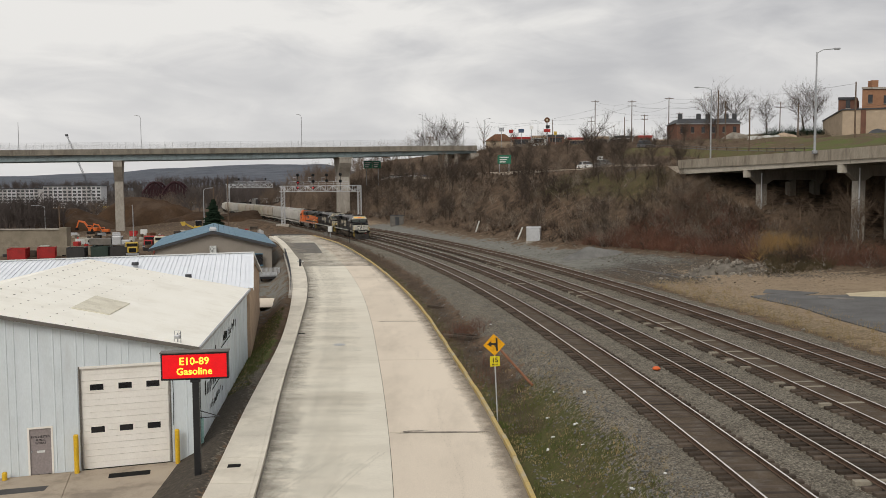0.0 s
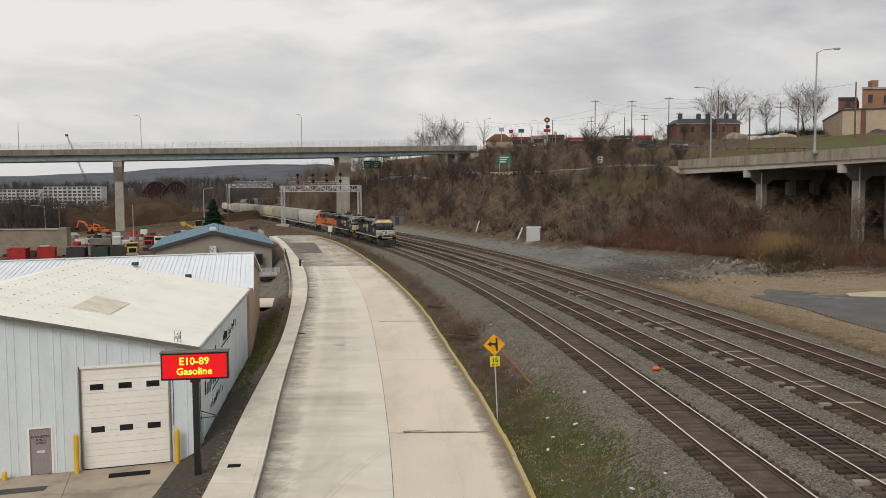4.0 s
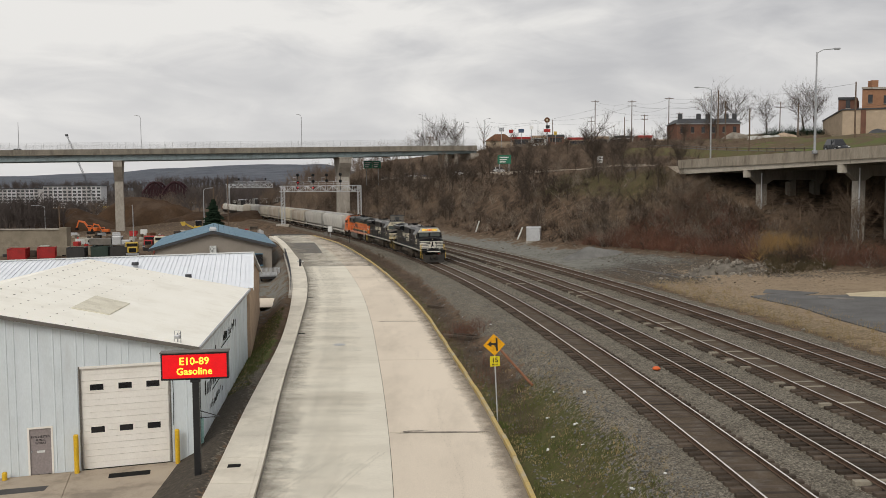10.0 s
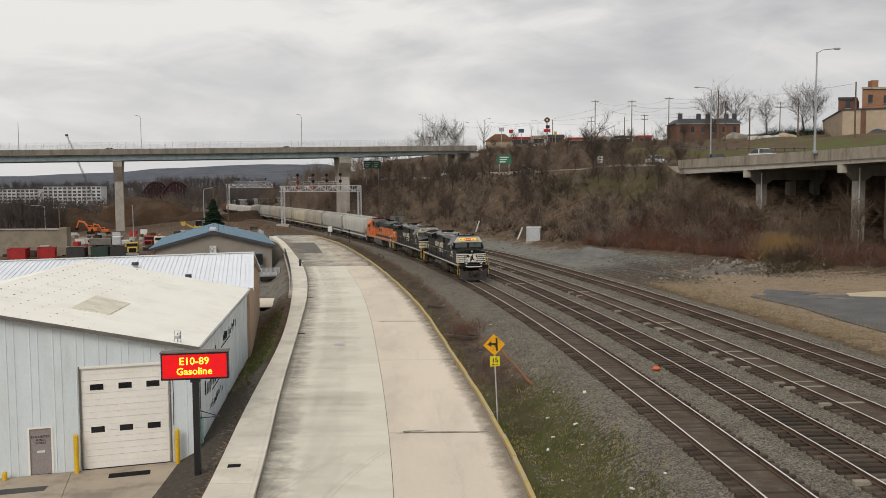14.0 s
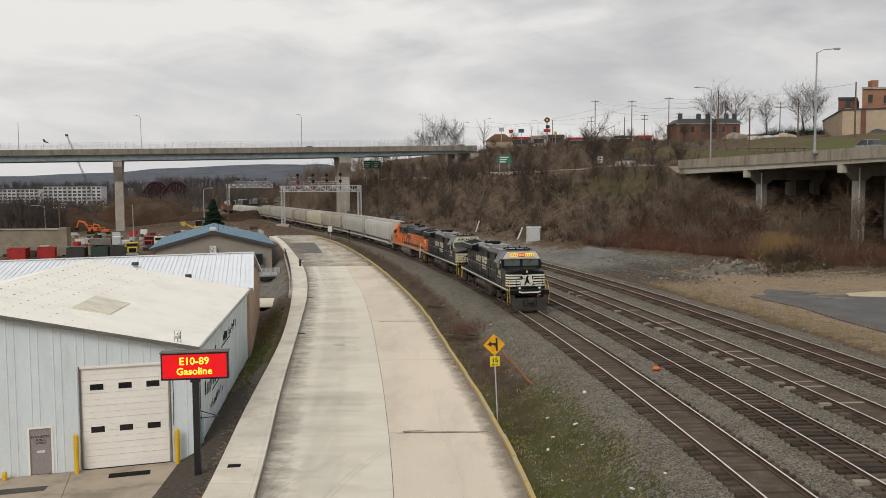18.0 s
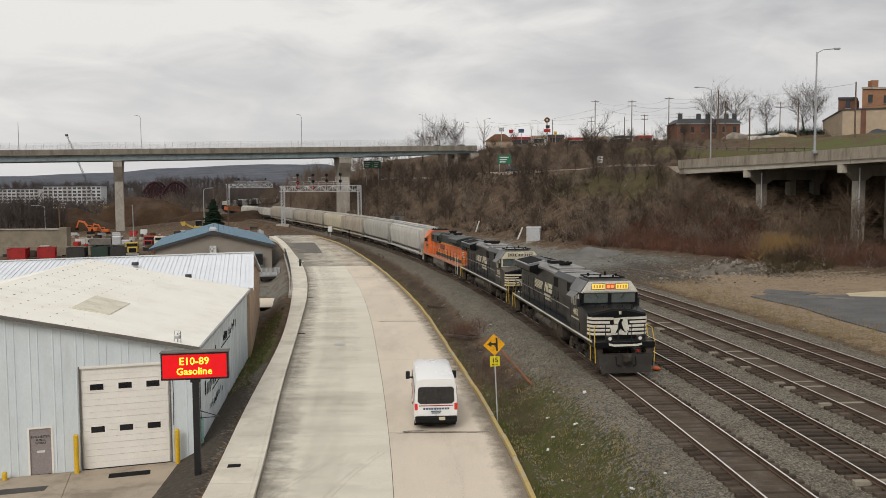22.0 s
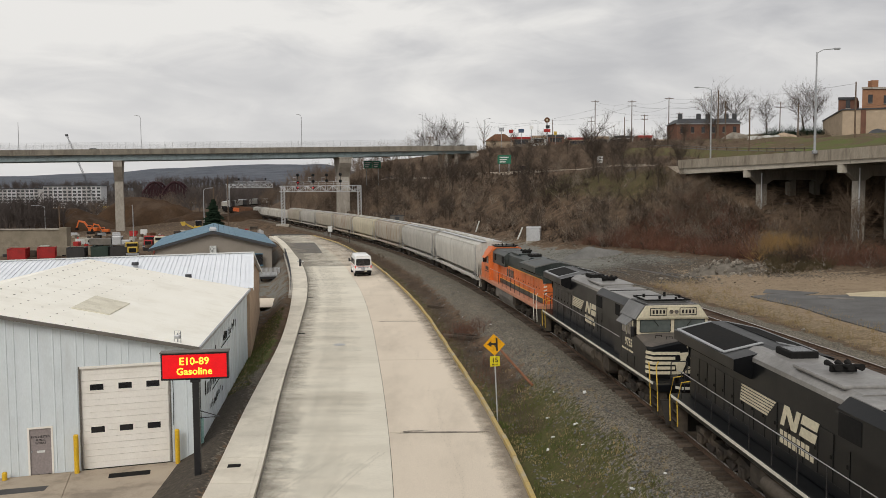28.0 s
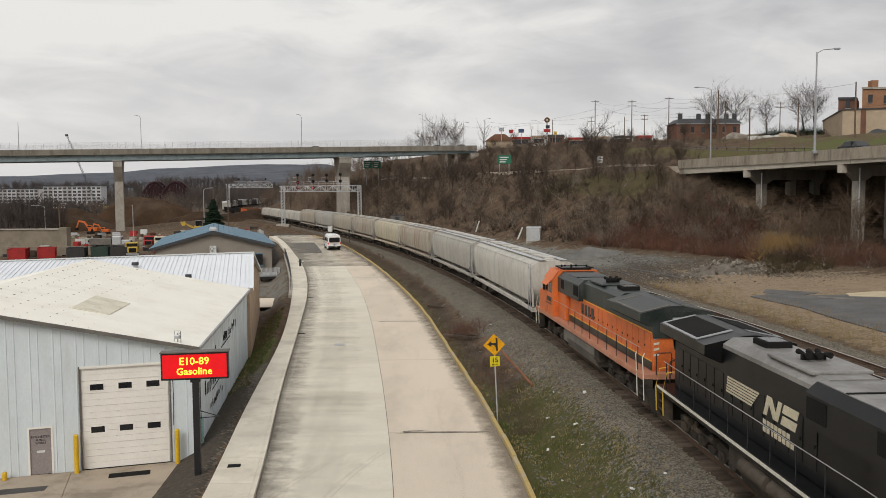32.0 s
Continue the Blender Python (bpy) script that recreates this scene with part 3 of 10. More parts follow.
def build_ground():
    xs, ys = axis(-3000, 3000, -48, 70, 0.6, 1.09), axis(-150, 4200, 12, 170, 0.75, 1.025)
    X, Y = np.meshgrid(xs, ys)
    Zg = z_ground(X, Y)
    nx, ny = len(xs), len(ys)
    me = bpy.data.meshes.new("ground")
    idx = np.arange(nx * ny).reshape(ny, nx)
    q = np.stack([idx[:-1, :-1], idx[:-1, 1:], idx[1:, 1:], idx[1:, :-1]], -1).reshape(-1, 4)
    me.from_pydata(np.stack([X, Y, Zg], -1).reshape(-1, 3).tolist(), [], q.tolist())
    me.polygons.foreach_set("use_smooth", np.ones(len(q), bool))
    tr, kr, wk, toe = x_track(Y), x_kerb_r(Y), x_walk(Y), x_toe(Y)
    r, s = X - (tr + 15.6), X - toe

    def band(v, a, b, soft):
        return step(a - soft, a + soft, v) * (1 - step(b - soft, b + soft, v))
    u = X - kr
    width = tr - kr
    layers = {
        "stone": band(X - tr, -4.3, 16.2, 0.5) * step(-20, 0, 640 - Y) + band(X - wk, -12, -0.2, 0.5) * band(Y, 10, 56, 4),
        "rust": 0.46 * band(X - tr, -1.5, 1.5, 0.5) + 0.42 * band(X - tr, 2.7, 5.7, 0.5) + 0.3 * band(X - tr, 6.7, 9.7, 0.5) + 0.5 * band(X - tr, 11.0, 14.6, 0.5),
        "grass": band(u, 0.1, 1.3, 0.6) * 0.6 * band(Y, 0, 150, 10) + 0.7 * band(u, 0.5, 3.8, 0.9) * band(Y, 20, 46, 5) + 0.75 * band(X - wk, -2.8, -0.9, 0.6) * band(Y, 50, 78, 6) + 0.55 * band(s, 11, 19, 2) * band(Y, 128, 168, 5),
        "dirt": band(r, 1.5, 400, 2.0) * 1.0 * (1 - step(-7, 2, s)) * 0.85 + 0.3 * step(6, 14, tr - X) * step(150, 180, Y) * (1 - step(300, 400, Y)) + 0.15 * step(2, 20, wk - X) * band(Y, 100, 230, 20),
        "grey": band(r, -1, 60, 2) * (1 - step(-6, 0, s)) * band(Y, 97, 230, 8) + 0.6 * band(X - wk, -12, -0.2, 1) * band(Y, 10, 62, 5) + 0.6 * band(X - wk, -20, -0.2, 1) * band(Y, 80, 150, 10),
        "lawn": 0.95 * band(X - wk, -2.8, -0.45, 0.3) * band(Y, 53, 75, 3) + 0.85 * band(s, 34, 60, 3) * (1 - step(150, 185, Y)) * (1 - step(-2, 2, 60 - X) * 0) + 0.5 * band(s, 60, 300, 5),
        "mud": 0.95 * band(X - wk, -7, -0.25, 0.3) * band(Y, 8, 50, 4) + 0.6 * band(X - tr, -5.6, -4.0, 0.7) * band(Y, 22, 42, 5) + 0.5 * band(u, 0.3, 2.4, 0.6) * band(Y, 40, 150, 6) + 0.5 * band(X - (tr + 15.6), 0.5, 8, 1.5) * band(Y, 84, 104, 5) + 0.24 * band(X - (tr + 15.6), 1.0, 16, 2.0) * band(Y, 50, 100, 6) + 0.45 * band(s, -9, -1, 2.0) * band(Y, 78, 122, 5),
        "straw": 0.6 * band(u, 0.4, 2.6, 0.8) * band(Y, 20, 33, 3) + 0.5 * band(X - (tr + 15.6), 0.6, 5.0, 1.2) * band(Y, 30, 84, 8),
        "woods": step(420, 560, Y),
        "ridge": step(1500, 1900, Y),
    }
    for k, v in layers.items():
        at = me.attributes.new(k, "FLOAT", "POINT")
        at.data.foreach_set("value", np.ascontiguousarray(np.broadcast_to(v, X.shape).reshape(-1), np.float32))
    me.materials.append(ground_material())
    tagged(new("ground", me), "uneven ground of gravel, dirt and winter grass", "ground", kind="structure")


build_ground()


# ---- street ----
def ribbon(fa, fb, y0, y1, zt, zb, dy=2.0):
    """A slab between two curves, with a top and sides."""
    n = max(2, int(math.ceil((y1 - y0) / dy)) + 1)
    ys = np.linspace(y0, y1, n)
    a, b = fa(ys), fb(ys)
    rings = [[(a[i], ys[i], float(zb(ys[i]))), (b[i], ys[i], float(zb(ys[i]))), (b[i], ys[i], float(zt(ys[i]))), (a[i], ys[i], float(zt(ys[i])))] for i in range(n)]
    return Solid().loft(rings)


def build_street():
    road = thing("road", "pale concrete street with joints and tar stains", "road", kind="structure")
    part("roadbed", ribbon(lambda y: x_kerb_l(y) - 0.1, lambda y: x_kerb_r(y) + 0.1, 8, 186, lambda y: z_road(y) - 0.03, lambda y: z_road(y) - 0.2), "joint_dark", road)
    y = 8.0
    for k in range(12):
        y1 = min(y + 15.2 + 0.5 * math.sin(k), 178)
        part("slab", ribbon(lambda v: x_lane(v) + 0.012, lambda v: x_kerb_r(v) - 0.012, y + 0.045, y1 - 0.045, lambda v: z_road(v), lambda v: z_road(v) - 0.05), "concrete_buff", road)
        y = y1
        if y >= 178:
            break
    y = 8.0
    while y < 178:
        y1 = min(y + 7.6, 178)
        part("slab", ribbon(lambda v: x_kerb_l(v) + 0.012, lambda v: x_lane(v) - 0.012, y + 0.006, y1 - 0.006, lambda v: z_road(v), lambda v: z_road(v) - 0.05), "concrete_pale", road)
        y = y1
    # raised walk beside the street, in slabs
    walkway = thing("pavement", "concrete sidewalk with joints beside the street", "sidewalk", kind="structure")
    y = 8.0
    while y < 172:
        y1 = y + 3.0
        part("slab", ribbon(lambda v: x_walk(v) + 0.01, lambda v: x_kerb_l(v) - 0.19, y + 0.012, y1 - 0.012, lambda v: z_road(v) + 0.15, lambda v: z_road(v) - 0.5, 1.0), "concrete_walk", walkway)
        y = y1
    kerb = thing("kerb", "worn concrete kerb along the sidewalk", "kerb", kind="structure")
    y = 8.0
    while y < 172:
        part("kerb_stone", ribbon(lambda v: x_kerb_l(v) - 0.18, lambda v: x_kerb_l(v), y + 0.008, y + 3.0 - 0.008, lambda v: z_road(v) + 0.16, lambda v: z_road(v) - 0.3, 1.0), "concrete_walk", kerb)
        y += 3.0
    kerb2 = thing("kerb", "chipped yellow painted concrete kerb beside the weeds", "kerb", kind="structure")
    y = 8.0
    k = 0
    while y < 176:
        j = 0.015 * math.sin(k * 2.3)
        part("kerb_stone", ribbon(lambda v: x_kerb_r(v) + j, lambda v: x_kerb_r(v) + 0.18 + j, y + 0.01, y + 3.0 - 0.01, lambda v: z_road(v) + 0.17 + j, lambda v: z_road(v) - 0.3, 1.0), "kerb_yellow", kerb2)
        y += 3.0
        k += 1


build_street()


# ---- tracks ----
class Path:
    """A railway centre line, offset from the first track, by length along it."""

    def __init__(self, off):
        ys = np.arange(-80, 900, 1.0)
        xs = x_track(ys)
        dx = np.gradient(xs, ys)
        n = np.sqrt(1 + dx * dx)
        self.x, self.y = xs + off / n, ys - off * dx / n
        self.s = np.concatenate([[0], np.cumsum(np.hypot(np.diff(self.x), np.diff(self.y)))])

    def at(self, s):
        return Vector((float(np.interp(s, self.s, self.x)), float(np.interp(s, self.s, self.y)), 0.0))

    def at_y(self, y):
        return float(np.interp(y, self.y, self.s))

    def place(self, s, half):
        """Pose of a vehicle that heads towards decreasing s, carried at s - half and s + half."""
        a, b = self.at(s - half), self.at(s + half)
        d = (a - b).normalized()
        return Matrix.Translation((a + b) / 2) @ Matrix.Rotation(math.atan2(d.y, d.x), 4, "Z")


PATHS = [Path(o) for o in TRACKS]
RAIL = [(-0.065, -0.17), (0.065, -0.17), (0.065, -0.155), (0.012, -0.135), (0.012, -0.045), (0.034, -0.035), (0.034, -0.004), (0.026, 0.0), (-0.026, 0.0), (-0.034, -0.004), (-0.034, -0.035), (-0.012, -0.045), (-0.012, -0.135), (-0.065, -0.155)]


def build_tracks():
    tie_me = box(-1.3, 1.3, -0.115, 0.115, -0.36, -0.172, bev=0.015).mesh("tie")
    tie_me.materials.append(M["tie_wood"])
    pale_me = box(-1.3, 1.3, -0.115, 0.115, -0.36, -0.148, bev=0.015).mesh("tie")
    pale_me.materials.append(M["tie_pale"])
    rnd = random.Random(5)
    for k, p in enumerate(PATHS):
        tr = thing("railway_track", "railway track with wooden ties and worn steel rails", "railway track", group="railway tracks", kind="structure")
        s0, s1 = p.at_y(8.0), p.at_y(640.0)
        for side in (-0.7525, 0.7525):
            for nm, prof, mat_key in (("rail", RAIL, "rail_rust"), ("rail_head", [(-0.036, 0.0005), (0.036, 0.0005), (0.028, 0.004), (-0.028, 0.004)], "rail_head")):
                rings = []
                s = s0
                while s < s1:
                    m = p.place(s, 0.6)
                    rings.append([m @ Vector((0, side + a, z)) for a, z in prof])
                    s += 3.0 if s < s0 + 250 else 10.0
                part(nm, Solid().loft(rings), mat_key, tr)
        # stone packed between the rails, higher on some tracks
        fill_z, fill_m = ((-0.179, "ballast_brown"), (-0.25, "ballast_dark"), (-0.166, "ballast_brown"), (-0.186, "ballast_rust"))[k]
        rings = []
        s = s0
        while s < s1:
            m = p.place(s, 0.6)
            rings.append([m @ Vector(q) for q in ((0, -1.05, -0.34), (0, 1.05, -0.34), (0, 0.66, fill_z), (0, -0.66, fill_z))])
            s += 2.0 if s < s0 + 250 else 10.0
        part("ballast_fill", Solid().loft(rings), fill_m, tr)
        # ties: the near ones singly, the rest joined
        near = p.at_y((170, 110, 110, 110)[k])
        rest = []
        s = s0
        i = 0
        while s < p.at_y(420):
            ang = rnd.uniform(-0.02, 0.02)
            m = p.place(s, 0.5) @ pose(0, rnd.uniform(-0.04, 0.04), rnd.uniform(-0.012, 0.0), 0, 0, 90) @ Matrix.Rotation(ang, 4, "Z")
            if s < near:
                pale = k == 2 and rnd.random() < 0.13 or k == 1 and rnd.random() < 0.03
                ob = new("tie", pale_me if pale else tie_me)
                ob.parent, ob.matrix_basis = tr, m
            else:
                rest.append(m)
            s += 0.52
            i += 1
        sol = Solid()
        for m in rest:
            c = [m @ Vector(v) for v in ((-1.3, -0.115, -0.172), (1.3, -0.115, -0.172), (1.3, 0.115, -0.172), (-1.3, 0.115, -0.172), (-1.3, -0.115, -0.36), (1.3, -0.115, -0.36), (1.3, 0.115, -0.36), (-1.3, 0.115, -0.36))]
            sol.add(c, [(0, 1, 2, 3), (0, 4, 5, 1), (1, 5, 6, 2), (2, 6, 7, 3), (3, 7, 4, 0)])
        me = bpy.data.meshes.new("far_ties")
        me.from_pydata(sol.v, [], sol.f)
        tagged(part("far_ties", me, "tie_wood", tr), kind="stuff")


build_tracks()
MOVERS = []


# ---- the left side of the street: public works garage ----
def seg_frame(p0, p1):
    """Maps (along, out, up) on a wall from p0 to p1 to the world; out is to the right of the way."""
    a, b = Vector(p0), Vector(p1)
    d = (b - a).normalized()
    o = Vector((d.y, -d.x, 0))
    return Matrix(((d.x, o.x, 0, a.x), (d.y, o.y, 0, a.y), (0, 0, 1, 0), (0, 0, 0, 1))), (b - a).length


def ribbed_wall(parent, p0, p1, z0, ztop, mat_key, holes=(), pitch=0.305, panel=0.915, name="panel"):
    """Sheet-metal wall in ribbed panels, each closed and 9 cm deep. ztop(s); holes: (s0, s1, z0, z1)."""
    m, length = seg_frame(p0, p1)
    cuts = sorted({0.0, length, *[k * panel for k in range(1, int(length / panel) + 1)], *[h[0] for h in holes], *[h[1] for h in holes]})
    cuts = [c for i, c in enumerate(cuts) if i == 0 or c - cuts[i - 1] > 0.02]
    for a, b in zip(cuts[:-1], cuts[1:]):
        mid = (a + b) / 2
        spans = [(z0, None)]
        for h in holes:
            if h[0] - 0.01 < mid < h[1] + 0.01:
                spans = ([(z0, h[2])] if h[2] > z0 + 0.02 else []) + [(h[3], None)]
        prof = [(a, 0.0)]
        k = math.ceil((a + 0.001) / pitch)
        while k * pitch < b - 0.06:
            c = k * pitch
            if c > a + 0.05:
                prof += [(c - 0.035, 0.0), (c - 0.018, 0.022), (c + 0.018, 0.022), (c + 0.035, 0.0)]
            k += 1
        prof += [(b, 0.0), (b, -0.09), (a, -0.09)]
        for lo, hi in spans:
            r0 = [m @ Vector((s, o, lo)) for s, o in prof]
            r1 = [m @ Vector((s, o, hi if hi is not None else ztop(s))) for s, o in prof]
            part(name, Solid().loft([r0, r1]), mat_key, parent)
    return m


def slab_quad(pts, thick):
    """A flat slab whose top face has these four corners."""
    return Solid().prism(pts, (0, 0, -thick))


GF, GL, GB = Vector((-11.3, 38.05, 0)), Vector((-31.2, 31.9, 0)), Vector((-14.15, 60.5, 0))


def build_garage():
    g = thing("garage_building", "white metal garage building with cream low-pitched roof", "garage")
    ridge_s, eave, ridge = 10.4, 2.2, 4.65

    def top(s):
        return eave + (ridge - eave) * (1 - abs(s - ridge_s) / ridge_s) - 0.05
    doors = [(1.12, 4.86, -3.1, 1.52), (6.02, 7.0, -3.1, -0.92)]
    m = ribbed_wall(g, GL, GF, -3.3, lambda s: top(20.83 - s), "white_siding", [(20.83 - h[1], 20.83 - h[0], h[2], h[3]) for h in doors])

    def F(s, out, z):
        return m @ Vector((20.83 - s, out, z))
    ribbed_wall(g, GF, GB, -3.3, lambda s: eave - 0.05, "white_siding")
    back = GL + (GB - GF)
    part("back_wall", Solid().prism([GB, back, back + Vector((0, 0.15, 0)), GB + Vector((0, 0.15, 0))], (0, 0, eave)), "white_siding", g)
    # roof: two slopes with overhang
    u, v = (GL - GF).normalized(), (GB - GF).normalized()
    for a, b, za, zb in ((-0.25, ridge_s, eave, ridge), (ridge_s, 21.1, ridge, eave)):
        n = 8
        for k in range(n):
            f0, f1 = -0.3 + (22.9 + 0.3) * k / n, -0.3 + (22.9 + 0.3) * (k + 1) / n - 0.006
            q = [GF + u * a + v * f0, GF + u * b + v * f0, GF + u * b + v * f1, GF + u * a + v * f1]
            part("roof_panel", slab_quad([(q[0].x, q[0].y, za + 0.03), (q[1].x, q[1].y, zb + 0.03), (q[2].x, q[2].y, zb + 0.03), (q[3].x, q[3].y, za + 0.03)], 0.07), "roof_cream", g)
    for a, b, za, zb in ((-0.28, ridge_s, eave, ridge), (ridge_s, 21.1, ridge, eave)):
        q0, q1 = GF + u * a - v * 0.36, GF + u * b - v * 0.36
        part("rake_trim", Solid().prism([(q0.x, q0.y, za - 0.12), (q1.x, q1.y, zb - 0.12), (q1.x, q1.y, zb + 0.05), (q0.x, q0.y, za + 0.05)], -0.05 * v), "tank_grey", g, "grey metal roof trim")
    q0, q1 = GF - u * 0.32 - v * 0.36, GF - u * 0.32 + v * 22.7
    part("gutter", Solid().prism([(q0.x, q0.y, eave - 0.1), (q1.x, q1.y, eave - 0.1), (q1.x, q1.y, eave + 0.04), (q0.x, q0.y, eave + 0.04)], u * 0.1), "steel_grey", g)
    # rows of roof screws with rubber washers
    fs_ = Solid()
    for i in range(1, 12):
        for k in range(24):
            a = i * 0.9
            p = GF + u * a + v * (0.2 + k * 0.95)
            z = eave + (ridge - eave) * a / ridge_s + 0.03
            r_ = 0.022 if (i * 7 + k * 3) % 5 else 0.04
            fs_.box(p.x - r_, p.x + r_, p.y - r_, p.y + r_, z - 0.02, z + 0.03)
    tagged(part("screws", fs_, "rubble", g, "rows of weathered roof screws"), kind="stuff")
    # roof hatch patch
    hs = [GF + u * 4.5 + v * 3.8, GF + u * 6.2 + v * 3.9, GF + u * 6.3 + v * 8.4, GF + u * 4.5 + v * 7.9]
    zz = [eave + (ridge - eave) * k / ridge_s + 0.20 for k in (4.5, 6.2, 6.3, 4.5)]
    zz = [z - 0.09 for z in zz]
    part("roof_hatch", slab_quad([(p.x, p.y, z) for p, z in zip(hs, zz)], 0.07), "hatch_tan", g, "raised tan roof hatch")
    # dark slab added below the panel; its edge paints the hatch's side shadow
    part("hatch_kerb", slab_quad([(p.x, p.y, z - 0.07) for p, z in zip([hs[0] + u * 0.06 + v * 0.06, hs[1] - u * 0.06 + v * 0.06, hs[2] - u * 0.06 - v * 0.06, hs[3] + u * 0.06 - v * 0.06], zz)], 0.1), "slate", g, "dark shadow edge under the hatch")
    # overhead door in eight sections, two rows of small panes
    od = part("overhead_door", Solid().prism([F(1.12, -0.14, -3.0), F(4.86, -0.14, -3.0), F(4.86, -0.2, -3.0), F(1.12, -0.2, -3.0)], (0, 0, 4.5)), "door_white", g, "white sectional overhead door")
    for k in range(8):
        z0 = -2.99 + k * 0.5625
        sec = Solid()
        for zz0, zz1, o in ((0.006, 0.272, -0.075), (0.279, 0.557, -0.075)):
            sec.prism([F(1.18, o, z0 + zz0), F(4.80, o, z0 + zz0), F(4.80, o, z0 + zz1), F(1.18, o, z0 + zz1)], F(0, -0.06, 0) - F(0, 0, 0))
        part("door_section", sec, "door_white", od)
    for z in (-1.38, 0.52):
        for s in (1.55, 2.72, 3.90):
            part("pane", Solid().prism([F(s, -0.065, z), F(s + 0.56, -0.065, z), F(s + 0.56, -0.065, z + 0.27), F(s, -0.065, z + 0.27)], F(0, -0.02, 0) - F(0, 0, 0)), "dark_glass", od)
            fr = Solid()
            for a0, a1, b0, b1 in ((-0.04, 0.6, -0.04, 0.0), (-0.04, 0.6, 0.27, 0.31), (-0.04, 0, 0, 0.27), (0.56, 0.6, 0, 0.27)):
                fr.prism([F(s + a0, -0.055, z + b0), F(s + a1, -0.055, z + b0), F(s + a1, -0.055, z + b1), F(s + a0, -0.055, z + b1)], F(0, -0.03, 0) - F(0, 0, 0))
            part("pane_frame", fr, "door_white", od)
    for s0, s1, z0, z1 in ((1.07, 1.13, -3.0, 1.62), (4.85, 4.91, -3.0, 1.62), (1.13, 4.85, 1.51, 1.62)):
        part("door_trim", Solid().prism([F(s0, 0.03, z0), F(s1, 0.03, z0), F(s1, 0.03, z1), F(s0, 0.03, z1)], F(0, -0.14, 0) - F(0, 0, 0)), "tank_grey" if s1 - s0 < 1 else "door_white", g)
    # personnel door
    pd = part("door", Solid().prism([F(6.08, -0.04, -3.0), F(6.94, -0.04, -3.0), F(6.94, -0.04, -0.98), F(6.08, -0.04, -0.98)], F(0, -0.05, 0) - F(0, 0, 0)), "door_taupe", g, "taupe steel personnel door with lettering")
    for s0, s1, z0, z1 in ((6.0, 6.08, -3.0, -0.9), (6.94, 7.02, -3.0, -0.9), (6.08, 6.94, -0.98, -0.9)):
        part("door_frame", Solid().prism([F(s0, 0.03, z0), F(s1, 0.03, z0), F(s1, 0.03, z1), F(s0, 0.03, z1)], F(0, -0.12, 0) - F(0, 0, 0)), "door_white", g)
    part("mail_slot", Solid().prism([F(6.35, -0.02, -2.05), F(6.66, -0.02, -2.05), F(6.66, -0.02, -1.95), F(6.35, -0.02, -1.95)], F(0, -0.03, 0) - F(0, 0, 0)), "white_trim", pd)
    part("handle", Solid().cyl(F(6.87, -0.04, -1.97), F(6.87, 0.03, -1.97), 0.03), "steel_grey", pd)
    rot = m.to_3x3().to_4x4()
    for txt, z, sz in (("ROCHESTER", -1.35, 0.135), ("PUBLIC", -1.50, 0.12), ("WORKS", -1.63, 0.12)):
        q = F(6.51, -0.036, z)
        part("lettering", text_mesh(txt, sz, 0.004), "black_paint", pd, m=Matrix.Translation(q) @ rot @ pose(0, 0, 0, 90, 0, 0))
    # door opener arm box and cable beside the overhead door
    part("cable", Solid().tube([F(1.0, 0.04, 1.4), F(0.97, 0.04, 0.2), F(0.99, 0.04, -1.3)], 0.012), "black_matt", g)
    # faded painted marks along the side wall: bars only
    m2, _ = seg_frame(GF, GB)
    rnd = random.Random(11)
    rows = [(2.6, 9.5, -0.75, 0.85, 0.55, 0.2, 0.5), (4.0, 9.0, -1.75, 0.35, 0.36, 0.12, 0.24), (9.5, 15.5, 0.75, 0.5, 0.5, 0.16, 0.36), (3.0, 7.0, 0.55, 0.5, 0.7, 0.12, 0.3)]
    for s0, s1, z0, hm, stp, wa, wb in rows:
        s = s0
        while s < s1:
            w, h, z = rnd.uniform(wa, wb), hm * rnd.uniform(0.55, 1.0), z0 + rnd.uniform(-0.1, 0.1)
            lean = rnd.uniform(-0.15, 0.2)
            part("painted_bar", Solid().prism([m2 @ Vector((s, 0.03, z)), m2 @ Vector((s + w, 0.03, z)), m2 @ Vector((s + w + lean, 0.03, z + h)), m2 @ Vector((s + lean, 0.03, z + h))], m2.to_3x3() @ Vector((0, -0.006, 0))), "black_matt", g)
            s += stp * rnd.uniform(0.7, 1.3) + w * 0.4
    for s0, s1, z in ((5.0, 10.5, -0.95), (8.6, 12.6, 0.55)):
        part("painted_line", Solid().prism([m2 @ Vector((s0, 0.03, z)), m2 @ Vector((s1, 0.03, z)), m2 @ Vector((s1, 0.03, z + 0.07)), m2 @ Vector((s0, 0.03, z + 0.07))], m2.to_3x3() @ Vector((0, -0.006, 0))), "black_matt", g)
    part("conduit", Solid().tube([m2 @ Vector((1.0, 0.06, -1.4)), m2 @ Vector((0.9, 0.06, -0.4)), m2 @ Vector((1.0, 0.06, 1.6))], 0.018), "black_matt", g)
    part("downpipe", Solid().cyl(m2 @ Vector((1.1, 0.08, -3.0)), m2 @ Vector((1.1, 0.08, -1.35)), 0.075), "aqua_pipe", g, "short aqua standpipe")
    part("corner_trim", Solid().prism([F(-0.05, 0.035, -3.1), F(0.14, 0.035, -3.1), F(0.14, 0.035, eave - 0.1), F(-0.05, 0.035, eave - 0.1)], F(0, -0.1, 0) - F(0, 0, 0)), "white_trim", g)
    # flood lamp on the roof corner
    fl = thing("flood_lamp", "small steel flood lamp bracket on the roof corner", "lamp", Matrix.Translation((-12.0, 37.9, 2.42)))
